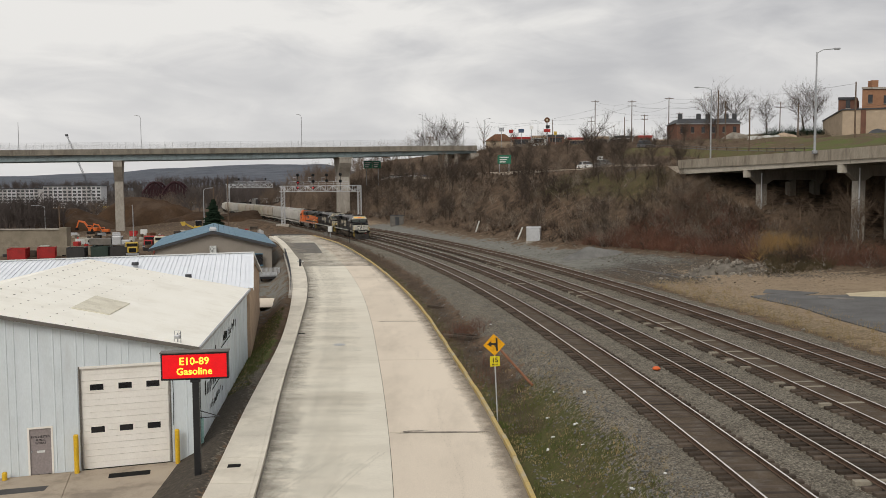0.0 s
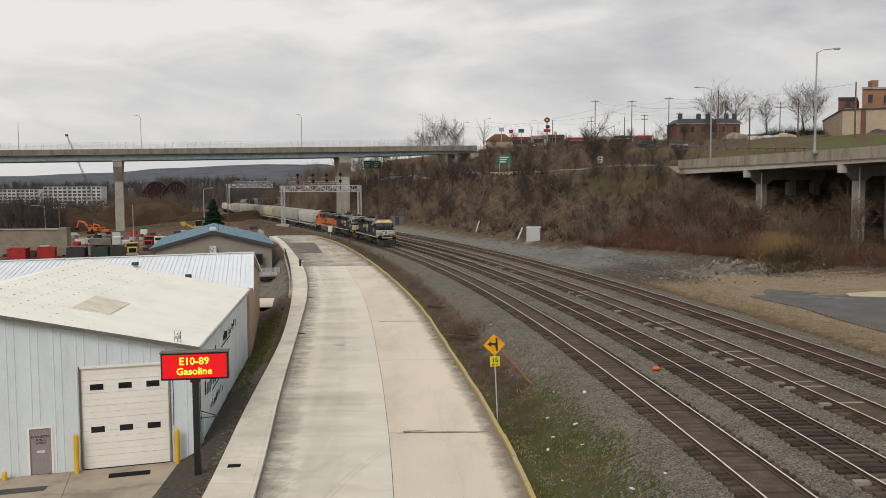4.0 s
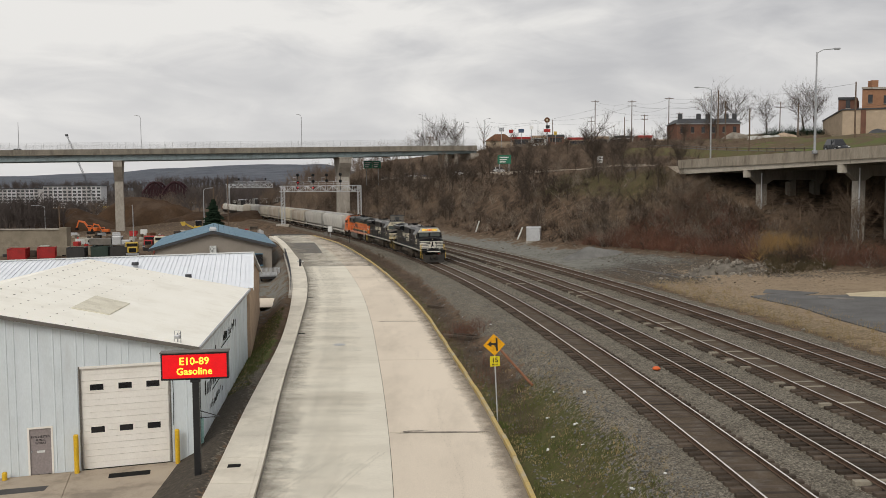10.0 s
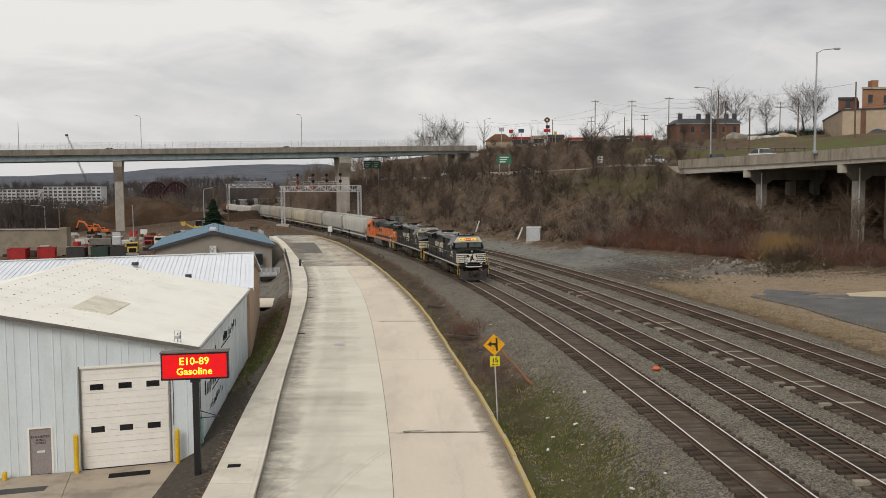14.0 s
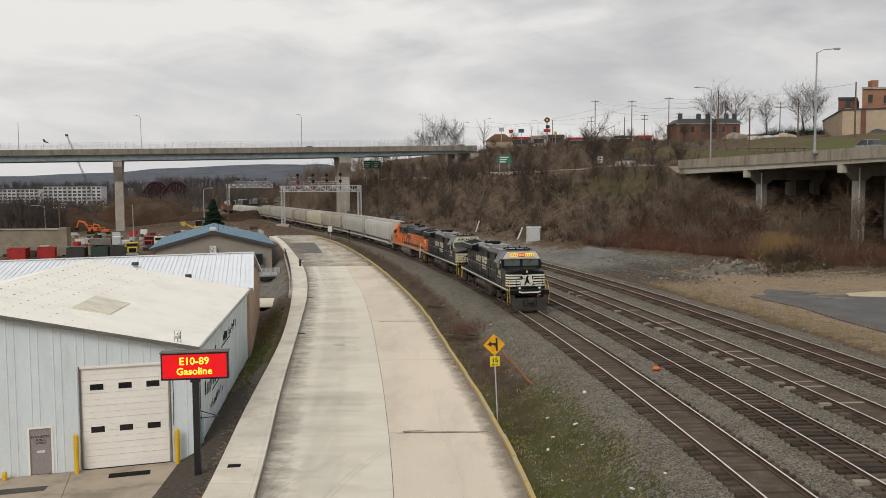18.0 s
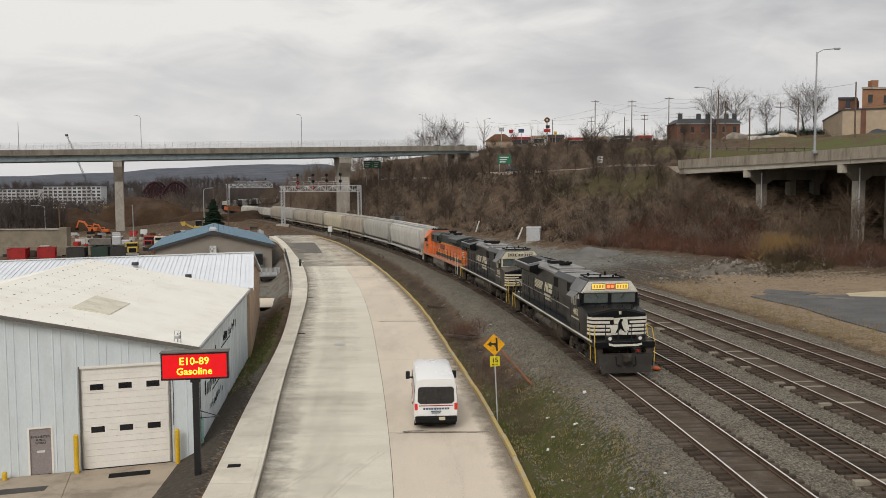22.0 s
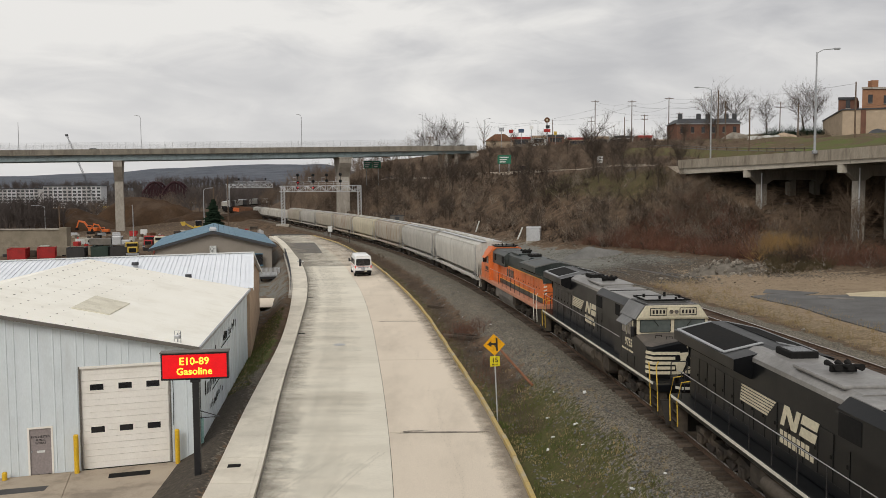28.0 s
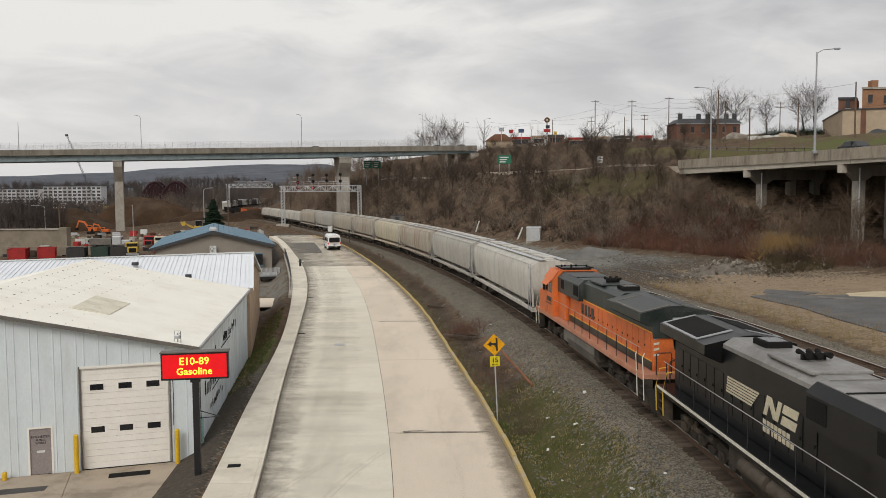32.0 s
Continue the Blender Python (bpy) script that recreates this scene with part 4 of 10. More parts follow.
    part("bracket", Solid().tube([(0, 0, 0), (0, 0, 0.45), (0.12, -0.05, 0.45)], 0.025), "steel_grey", fl)
    part("bracket", Solid().tube([(-0.14, 0, 0.0), (-0.14, 0, 0.55), (0.14, 0, 0.55), (0.14, 0, 0.0)], 0.018), "steel_grey", fl)
    part("head", box(-0.13, 0.13, -0.14, 0.02, 0.2, 0.38, 0.03), "galv", fl)
    # apron in front
    ap = thing("driveway", "stained concrete apron before the garage doors", "driveway", kind="structure")
    for s0, s1, o0, o1 in ((0.7, 5.3, 0.06, 3.0), (5.32, 8.2, 0.06, 2.4), (8.22, 12.0, 0.5, 2.4), (0.7, 5.3, 3.02, 7.0), (5.32, 12, 2.42, 7.0)):
        part("slab", Solid().prism([F(s0, o0, -3.12), F(s1, o0, -3.12), F(s1, o1, -3.12), F(s0, o1, -3.12)], (0, 0, 0.13)), "apron_concrete", ap)
    part("drain_grate", Solid().prism([F(2.0, 0.9, -2.99), F(3.7, 0.9, -2.99), F(3.7, 1.5, -2.99), F(2.0, 1.5, -2.99)], (0, 0, 0.008)), "black_matt", ap, "dark steel drain grate")
    part("patch", Solid().prism([F(6.0, 1.7, -2.99), F(8.1, 1.6, -2.99), F(8.4, 2.3, -2.99), F(6.1, 2.3, -2.99)], (0, 0, 0.006)), "asphalt", ap, "dark asphalt patch")
    for s, h in ((5.05, 1.72), (0.85, 1.58), (7.9, 0.35)):
        q = F(s, 0.35, -3.0)
        bo = thing("bollard", "yellow painted steel bollard beside the garage door", "bollard", Matrix.Translation(q), group="bollards")
        part("post", Solid().cyl((0, 0, -0.02), (0, 0, h - 0.04), 0.105, n=16).cyl((0, 0, h - 0.04), (0, 0, h), 0.105, 0.07, n=16), "yellow_post", bo, smooth=True)


def build_workshop():
    """Ribbed-roof building behind the garage, its gable end to the street."""
    w = thing("workshop_building", "tan block workshop with white ribbed metal roof", "workshop")
    a, r, b = Vector((-14.0, 60.9, 2.3)), Vector((-16.2, 71.0, 4.1)), Vector((-18.7, 85.7, 1.15))
    u = Vector((-0.915, -0.40, 0)).normalized()
    core = [(a.x, a.y, -3.3), (b.x, b.y, -3.3), (b.x, b.y, b.z - 0.05), (r.x, r.y, r.z - 0.08), (a.x, a.y, a.z - 0.05)]
    part("end_wall", Solid().prism(core, u * 0.25), "tan_wall", w)
    part("back_wall", Solid().prism([(b.x, b.y, -3.3), (b.x, b.y, b.z - 0.05), (b.x - 38, b.y - 11.8, b.z - 0.05), (b.x - 38, b.y - 11.8, -3.3)], (0, -0.2, 0)), "tan_wall", w)
    for p, q in ((a, r), (r, b)):
        n = 40
        for k in range(n):
            p0, p1, q0, q1 = p + u * (k * 1.0 - 0.3), p + u * (k + 0.7 - 0.01), q + u * (k - 0.3), q + u * (k + 0.7 - 0.01)
            sol = slab_quad([p0, q0, q1, p1], 0.05)
            for c in (0.02, 0.33, 0.64):
                e0, e1 = p + u * (k - 0.3 + c), q + u * (k - 0.3 + c)
                f0, f1 = p + u * (k - 0.3 + c + 0.06), q + u * (k - 0.3 + c + 0.06)
                sol.prism([e0, e1, f1, f0], (0, 0, 0.05))
            part("roof_panel", sol, "roof_white_ribbed", w)
    part("ridge_cap", Solid().prism([r + u * -0.35 + Vector((0, -0.25, 0.03)), r + u * -0.35 + Vector((0, 0, 0.1)), r + u * -0.35 + Vector((0, 0.25, 0.03))], u * 40), "white_trim", w)
    part("rake_trim", Solid().prism([a + Vector((0.3, 0.1, -0.2)), r + Vector((0.3, 0.1, -0.2)), r + Vector((0.3, 0.1, 0.06)), a + Vector((0.3, 0.1, 0.06))], u * 0.06), "white_trim", w)
    part("rake_trim", Solid().prism([r + Vector((0.3, 0.1, -0.2)), b + Vector((0.3, 0.1, -0.2)), b + Vector((0.3, 0.1, 0.06)), r + Vector((0.3, 0.1, 0.06))], u * 0.06), "white_trim", w)
    for nm, x, y, z, rr, h in (("vent_pipe", -23.4, 64.2, 2.9, 0.22, 0.85), ("vent_pipe", -18.6, 61.6, 2.3, 0.2, 0.75)):
        vp = thing(nm, "short galvanised roof vent pipe with cap", "vent", Matrix.Translation((x, y, z)), group="roof vents")
        part("pipe", Solid().cyl((0, 0, -0.3), (0, 0, h), rr * 0.8, n=14), "galv", vp, smooth=True)
        part("cap", Solid().cyl((0, 0, h - 0.05), (0, 0, h + 0.18), rr * 1.25, rr * 1.1, n=14), "slate", vp, smooth=True)


def build_shop():
    """Low taupe shop with a blue metal roof."""
    s = thing("shop_building", "taupe sided shop with blue metal gable roof", "shop")
    eye = Matrix.Translation((0, 0, 9.2))
    s.matrix_basis = eye @ Matrix.Scale(1.18, 4) @ eye.inverted()
    fl, fr, pk = Vector((-34.7, 100.5, 2.6)), Vector((-20.9, 104.5, 2.75)), Vector((-27.8, 102.4, 4.55))
    back = Vector((-6.9, 26, 0))
    part("front_wall", Solid().prism([(fl.x + 0.4, fl.y, -2.9), (fr.x - 0.3, fr.y, -2.9), (fr.x - 0.3, fr.y, fr.z - 0.1), (pk.x, pk.y, pk.z - 0.12), (fl.x + 0.4, fl.y, fl.z - 0.1)], (0, 0.2, 0)), "grey_tan_siding", s)
    part("side_wall", Solid().prism([(fr.x - 0.3, fr.y, -2.9), (fr.x - 0.3 + back.x, fr.y + back.y, -2.9), (fr.x - 0.3 + back.x, fr.y + back.y, fr.z - 0.1), (fr.x - 0.3, fr.y, fr.z - 0.1)], (-0.2, 0, 0)), "grey_tan_siding", s)
    for p, q in ((fl, pk), (pk, fr)):
        d = (q - p)
        out0, out1 = p - d * (0.04 if p is fl else 0), q + d * (0.04 if q is fr else 0)
        n = 11
        for k in range(n):
            a0, a1 = out0.lerp(out1, k / n), out0.lerp(out1, (k + 1) / n - 0.004)
            o = back.normalized() * -0.5
            part("roof_panel", slab_quad([a0 + o, a1 + o, a1 + back, a0 + back], 0.1), "roof_blue", s)
        o = back.normalized() * -0.54
        part("fascia", Solid().prism([out0 + o + Vector((0, 0, -0.32)), out1 + o + Vector((0, 0, -0.32)), out1 + o + Vector((0, 0, 0.02)), out0 + o + Vector((0, 0, 0.02))], (0, 0.05, 0)), "slate", s, "dark blue-grey fascia board")
    part("ridge_vent", Solid().prism([(pk.x - 0.45, pk.y - 0.1, pk.z + 0.0), (pk.x + 0.45, pk.y - 0.1, pk.z + 0.0), (pk.x + 0.35, pk.y - 0.1, pk.z + 0.22), (pk.x - 0.35, pk.y - 0.1, pk.z + 0.22)], back * 0.25), "galv", s)
    pl = part("plaque", box(-28.15, -27.35, 102.0, 102.15, 1.75, 2.75, 0.03), "white_trim", s, "pale square plaque with a dark emblem")
    part("emblem", Solid().tube([(-27.7, 101.97, 2.6), (-27.9, 101.97, 2.64), (-28.05, 101.97, 2.4), (-27.95, 101.97, 2.1), (-27.7, 101.97, 2.2)], 0.035), "slate", pl)
    part("emblem", Solid().tube([(-27.45, 101.97, 2.4), (-27.7, 101.97, 2.4), (-27.78, 101.97, 1.88)], 0.035), "slate", pl)
    wnd = part("window", box(-23.9, -22.1, 103.4, 103.75, 0.3, 1.6, 0.02), "dark_glass", s)
    part("window_frame", box(-24.0, -22.0, 103.3, 103.4, 0.2, 0.3).box(-24.0, -22.0, 103.3, 103.4, 1.6, 1.7).box(-23.05, -22.95, 103.3, 103.4, 0.3, 1.6), "roof_blue", wnd)
    part("sign_board", box(-28.7, -27.1, 101.9, 102.0, 0.2, 0.5, 0.02), "black_paint", s)
    # parked slatted trailer at the dock
    t = thing("trailer", "grey slatted flatbed trailer parked at the dock", "trailer", pose(-23.4, 113.5, float(z_ground(-23.4, 113.5)), 0, 0, 14))
    part("bed", box(-1.3, 1.3, -2.4, 2.4, 0.75, 0.9, 0.03), "steel_grey", t)
    for k in range(16):
        part("slat", box(-1.3 + k * 0.165, -1.2 + k * 0.165, -2.47, -2.41, 0.9, 1.95), "galv", t)
    for x in (-1.3, 1.24):
        part("side_rail", box(x, x + 0.06, -2.4, 2.4, 0.9, 1.6), "steel_grey", t)
    for x in (-1.15, 1.0):
        for y in (-0.7, 0.5):
            part("wheel", Solid().cyl((x, y, 0.38), (x + 0.2, y, 0.38), 0.38, n=14), "tyre", t)
    part("tongue", box(-0.1, 0.1, 2.4, 3.6, 0.55, 0.7), "steel_grey", t)
    part("tail_frame", box(-1.3, 1.3, -2.5, -2.4, 0.45, 0.75, 0.02), "black_paint", t)
    # railing along the walk
    rl = thing("railing", "dark steel railing along the sidewalk edge", "railing")
    ys = np.linspace(88, 128, 28)
    top = []
    for y in ys:
        x, z = float(x_walk(y)) - 0.15, float(z_road(y)) + 0.1
        top.append((x, y, z + 1.05))
        part("post", Solid().cyl((x, y, z - 0.3), (x, y, z + 1.05), 0.035, n=6), "slate", rl)
    part("top_rail", Solid().tube(top, 0.035), "slate", rl)
    part("lower_rail", Solid().tube([(a, b, c - 0.5) for a, b, c in top], 0.025), "slate", rl)
    # low retaining wall of the ramp
    rw = thing("retaining_wall", "low concrete retaining wall of the dock ramp", "wall", kind="structure")
    part("wall", ribbon(lambda y: x_walk(y) - 0.35, lambda y: x_walk(y) - 0.02, 84, 130, lambda y: z_road(y) + 0.12, lambda y: -3.2), "bridge_concrete", rw)
    lot = thing("parking_lot", "patched concrete yard beside the shop", "yard", kind="structure")
    part("slab", Solid().prism([(-25.5, 86.5, -2.75), (-16.2, 87.5, -2.75), (-17.4, 93.5, -2.6), (-25.5, 93.0, -2.6)], (0, 0, 0.06)), "concrete_buff", lot)


def build_led_sign():
    s = thing("message_sign", "black electronic message sign, glowing red with yellow letters, on a post", "sign", pose(-10.05, 33.9, -2.85, 0, 0, 9))
    part("post", Solid().box(-0.13, 0.13, -0.13, 0.13, -0.2, 4.4, 0.015), "black_paint", s)
    cab = part("cabinet", box(-1.32, 1.32, -0.2, 0.2, 4.52, 5.62, 0.02), "black_paint", s)
    part("hood", box(-1.35, 1.35, -0.26, 0.22, 5.62, 5.67, 0.01), "tank_grey", s)
    part("screen", box(-1.25, 1.25, -0.212, -0.2, 4.6, 5.55), "led_red", cab, "glowing red display panel")
    for txt, z, sz in (("E10-89", 5.27, 0.42), ("Gasoline", 4.86, 0.40)):
        part("lettering", text_mesh(txt, sz, 0.006), "led_yellow", cab, m=pose(-0.02, -0.222, z, 90, 0, 0))
    part("bracket", box(-0.2, 0.2, -0.16, 0.16, 4.4, 4.52), "black_paint", s)
    part("brace", Solid().tube([(0.12, 0, 3.2), (0.9, 0.1, 2.9)], 0.02), "black_paint", s)
    part("brace", Solid().tube([(0.12, 0, 2.9), (0.9, 0.1, 2.9)], 0.02), "black_paint", s)


build_garage()
build_workshop()
build_shop()
build_led_sign()


# ---- highway bridge over the valley ----
BA, BB = Vector((-133.5, 255.0, 0)), Vector((12.2, 300.0, 0))


def build_bridge():
    br = thing("highway_bridge", "long steel girder highway bridge on tall concrete piers", "bridge")
    d = (BB - BA)
    n = Vector((-d.y, d.x, 0)).normalized() * 12.5

    def at(f, z):
        p = BA + d * f
        return Vector((p.x, p.y, z))

    def line(f, z0, z1):
        return z0 + (z1 - z0) * f
    fs = [-0.9, 0.0, 0.25, 0.5, 0.72, 0.86, 1.0]
    zp = lambda f: line(f, 22.15, 25.05)
    zb = lambda f: (line(f, 18.6, 21.6) if f < 0.72 else 20.85 + (22.5 - 20.85) * (f - 0.72) / 0.28)
    rings = []
    for f in fs:
        a = at(f, 0)
        rings.append([a + Vector((0, 0, zp(f) - 1.0)), a + n + Vector((0, 0, zp(f) - 1.0)), a + n + Vector((0, 0, zp(f) - 1.35)), a + Vector((0, 0, zp(f) - 1.35))])
    part("deck", Solid().loft(rings), "bridge_concrete", br)
    for off in (0.0, 1.0):
        for k in range(len(fs) - 1):
            r2 = []
            for f in (fs[k], fs[k + 1]):
                a = at(f, 0) + n * off
                w = n.normalized() * 0.3
                r2.append([a - w * 0.5 + Vector((0, 0, zp(f) - 1.75)), a + w * 0.5 + Vector((0, 0, zp(f) - 1.75)), a + w * 0.5 + Vector((0, 0, zp(f))), a - w * 0.5 + Vector((0, 0, zp(f)))])
            part("parapet", Solid().loft(r2), "stained_shaded_concrete", br)
    for off in (0.07, 0.36, 0.64, 0.93):
        for k in range(len(fs) - 1):
            r2 = []
            for f in (fs[k], fs[k + 1]):
                a = at(f, 0) + n * off
                w = n.normalized()
                zt, z0 = zp(f) - 1.8, zb(f)
                r2.append([a + w * x + Vector((0, 0, z)) for x, z in ((-0.3, z0), (0.3, z0), (0.3, z0 + 0.12), (0.03, z0 + 0.12), (0.03, zt), (-0.03, zt), (-0.03, z0 + 0.12), (-0.3, z0 + 0.12))])
            part("girder", Solid().loft(r2), "girder_teal", br)
    # stiffeners on the outer girder
    for k in range(120):
        f = -0.2 + k * 0.01
        a = at(f, 0) + n * 0.07 - n.normalized() * 0.12
        t = d.normalized() * 0.03
        part("stiffener", Solid().prism([a - t + Vector((0, 0, zb(f) + 0.12)), a + t + Vector((0, 0, zb(f) + 0.12)), a + t + Vector((0, 0, zp(f) - 1.4)), a - t + Vector((0, 0, zp(f) - 1.4))], n.normalized() * 0.09), "girder_teal", br)
    # fence
    fe = thing("bridge_fence", "galvanised chain-link fence on the bridge parapet", "fence")
    for off in (0.0, 1.0):
        a0, a1 = at(-0.6, zp(-0.6)) + n * off, at(1.0, zp(1.0)) + n * off
        for h in (0.2, 0.45, 0.7, 0.95, 1.2, 1.5, 1.8, 2.05):
            part("rail", Solid().tube([a0 + Vector((0, 0, h)), a1 + Vector((0, 0, h))], 0.022), "galv", fe)
        k = 0
        while k < 95:
            f = -0.45 + k * 0.0153
            p = at(f, zp(f)) + n * off
            part("post", Solid().cyl(p, p + Vector((0, 0, 2.05)), 0.045, n=6), "galv", fe)
            k += 1
    # piers: flared cap on a tapered shaft
    for f, zbase, wd, dp, nm in ((0.2215, -4.2, 2.7, 3.2, 1), (0.694, -1.0, 4.2, 3.4, 2)):
        a = at(f, 0) + n * 0.5
        t, w = d.normalized(), n.normalized()
        top = zb(f)

        def ring(hw, hd, z):
            return [a + t * sx * hw / 2 + w * sy * hd / 2 + Vector((0, 0, z)) for sx, sy in ((-1, -1), (1, -1), (1, 1), (-1, 1))]
        pr = part("pier", Solid().loft([ring(wd, dp * 1.1, zbase), ring(wd * 0.92, dp, top - 6.5), ring(wd * 0.98, 10.5, top - 1.9), ring(wd * 0.98, 11.2, top - 0.25)]), "bridge_concrete", br)
        part("bearing_shelf", Solid().loft([ring(wd * 1.15, 11.4, top - 0.25), ring(wd * 1.15, 11.4, top - 0.02)]), "bridge_concrete", br)
    a = at(0.985, 0)
    part("abutment", Solid().prism([a + Vector((0, 0, 12)), a + n + Vector((0, 0, 12)), a + n + Vector((0, 0, 22.3)), a + Vector((0, 0, 22.3))], d.normalized() * 3), "bridge_concrete", br)
    for f, zb0 in ((0.93, 13), (0.955, 14)):
        a = at(f, 0)
        part("bent_column", Solid().cyl(a + n * 0.2 + Vector((0, 0, zb0 - 3)), a + n * 0.2 + Vector((0, 0, zb(f))), 0.7, n=10), "bridge_concrete", br)
        part("bent_column", Solid().cyl(a + n * 0.8 + Vector((0, 0, zb0 - 3)), a + n * 0.8 + Vector((0, 0, zb(f))), 0.7, n=10), "bridge_concrete", br)
    # lamp posts along the far kerb
    for f, h, curl in ((0.028, 9.5, 0), (0.266, 10.8, -1), (0.608, 11.2, -1), (0.893, 11.2, -1)):
        p = at(f, zp(f) - 0.3) + n * 0.96
        lp = thing("street_lamp", "grey steel street lamp on the highway bridge", "street lamp", Matrix.Translation(p), group="bridge lamps")
        part("pole", Solid().cyl((0, 0, 0), (0, 0, h), 0.13, 0.08, n=8), "steel_grey", lp)
        if curl:
            part("arm", Solid().tube([(0, 0, h), (-0.2, -0.3, h + 0.6), (-0.8, -1.0, h + 0.8)], 0.07), "steel_grey", lp)
            part("lamp_head", box(-1.5, -0.7, -1.3, -0.9, h + 0.68, h + 0.86, 0.04), "galv", lp)


build_bridge()


# ---- elevated ramp beside the hill ----
RA, RB = Vector((36.0, 130.0, 0)), Vector((50.0, 72.0, 0))
RX = Vector((72.0, -20.0, 0))


def build_ramp():
    rp = thing("ramp_bridge", "weathered concrete ramp bridge with a solid parapet", "bridge")
    d = RB - RA
    n = Vector((-d.y, d.x, 0)).normalized() * 13.5

    def at(f, z):
        p = RA + d * f
        return Vector((p.x + 1.2 * math.sin(f * math.pi), p.y, z))
    fs = [k / 10 for k in range(11)]
    zt, zb = (lambda f: 13.65 + 0.1 * f), (lambda f: 11.5 + 0.75 * f)
    for k in range(10):
        rings, pr, gi, pr2 = [], [], [], []
        for f in (fs[k], fs[k + 1] - 0.001):
            a = at(f, 0)
            w = n.normalized()
            rings.append([a + Vector((0, 0, zt(f) - 0.6)), a + n + Vector((0, 0, zt(f) - 0.6)), a + n + Vector((0, 0, zt(f) - 1.2)), a + Vector((0, 0, zt(f) - 1.25))])
            pr.append([a + w * x + Vector((0, 0, z)) for x, z in ((-0.1, zt(f) - 1.3), (0.35, zt(f) - 1.3), (0.22, zt(f)), (-0.04, zt(f)))])
            pr2.append([a + n + w * x + Vector((0, 0, z)) for x, z in ((-0.3, zt(f) - 1.2), (0.1, zt(f) - 1.2), (0.1, zt(f)), (-0.2, zt(f)))])
            gi.append([a + w * x + Vector((0, 0, z)) for x, z in ((0.1, zb(f)), (0.7, zb(f)), (0.7, zt(f) - 1.22), (0.1, zt(f) - 1.28))])
        part("deck", Solid().loft(rings), "asphalt", rp)
        part("parapet", Solid().loft(pr), "parapet_stained", rp)
        part("parapet", Solid().loft(pr2), "parapet_stained", rp)
        part("beam", Solid().loft(gi), "beam_concrete", rp)
        # inner beams are coloured darker to paint in the shade under the deck
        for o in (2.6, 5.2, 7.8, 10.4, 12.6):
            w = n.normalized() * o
            part("beam", Solid().loft([[p + w for p in r] for r in gi]), "stained_shaded_concrete", rp)
    # bents: cap beam on round columns
    for f, z0 in ((0.268, 7.6), (0.572, 5.0), (0.86, 3.6)):
        a = at(f, 0)
        w, t = n.normalized(), d.normalized()
        up = Vector((0, 0, 1))
        part("bearing_block", Solid().prism([a + w * 0.05 - t * 0.42 + up * (zb(f) - 0.95), a + w * 0.05 + t * 0.42 + up * (zb(f) - 0.95), a + w * 0.05 + t * 0.42 + up * (zb(f) - 0.02), a + w * 0.05 - t * 0.42 + up * (zb(f) - 0.02)], w * 0.6), "beam_concrete", rp)
        prof = [(0.65, -0.8), (2.1, -1.9), (3.1, -1.9), (4.2, -1.3), (10.4, -1.3), (11.6, -1.9), (12.4, -0.8), (12.4, -0.02), (0.65, -0.02)]
        # cap beam and rear columns also have under-deck shade in their colour
        part("cap_beam", Solid().prism([a + w * o - t * 0.4 + up * (zb(f) + z) for o, z in prof], t * 0.8), "stained_shaded_concrete", rp)
        part("pier_wall", Solid().prism([a + w * o - t * 0.5 + up * z for o, z in ((2.1, z0 - 5), (3.1, z0 - 5), (3.1, zb(f) - 1.85), (2.1, zb(f) - 1.85))], t * 1.0), "bridge_concrete", rp)
        for o0 in (6.6, 10.4):
            part("pier_column", Solid().prism([a + w * o - t * 0.5 + up * z for o, z in ((o0, z0 - 5), (o0 + 1.0, z0 - 5), (o0 + 1.0, zb(f) - 1.2), (o0, zb(f) - 1.6))], t * 1.0), "stained_shaded_concrete", rp)
        part("drain_pipe", Solid().tube([a + w * 2.2 + t * 0.62 + up * (z0 - 2), a + w * 2.2 + t * 0.62 + up * (zb(f) - 0.4)], 0.09), "galv", rp)
    # the ramp goes on past the view
    e0, e1 = at(1.0, 0), RX
    w = n.normalized()
    part("deck", Solid().loft([[e + Vector((0, 0, 11.4)), e + n + Vector((0, 0, 11.4)), e + n + Vector((0, 0, 13.15)), e + Vector((0, 0, 13.15))] for e in (e0, e1)]), "bridge_concrete", rp)
    for k in range(4):
        c = e0.lerp(e1, 0.2 + 0.25 * k) + n * 0.5
        part("column", box(c.x - 0.9, c.x + 0.9, c.y - 0.9, c.y + 0.9, -3, 11.5), "bridge_concrete", rp)
    # approach roads on the hill
    rd = thing("road", "grey asphalt approach road along the hillside", "road", kind="structure")
    ya = np.linspace(130, 330, 60)
    rings = []
    for y in ya:
        x = float(x_toe(y)) + 21.5 + (36.0 - float(x_toe(130.0)) - 21.5) * (1 - float(step(130, 150, y)))
        z = float(max(z_ground(x, y), z_ground(x + 9, y))) + 0.12
        z = 12.75 + (z - 12.75) * float(step(130, 150, y))
        rings.append([(x, y, z - 1.0), (x + 10, y, z - 1.0), (x + 10, y, z), (x, y, z)])
    part("carriageway", Solid().loft(rings), "concrete_buff", rd)


build_ramp()


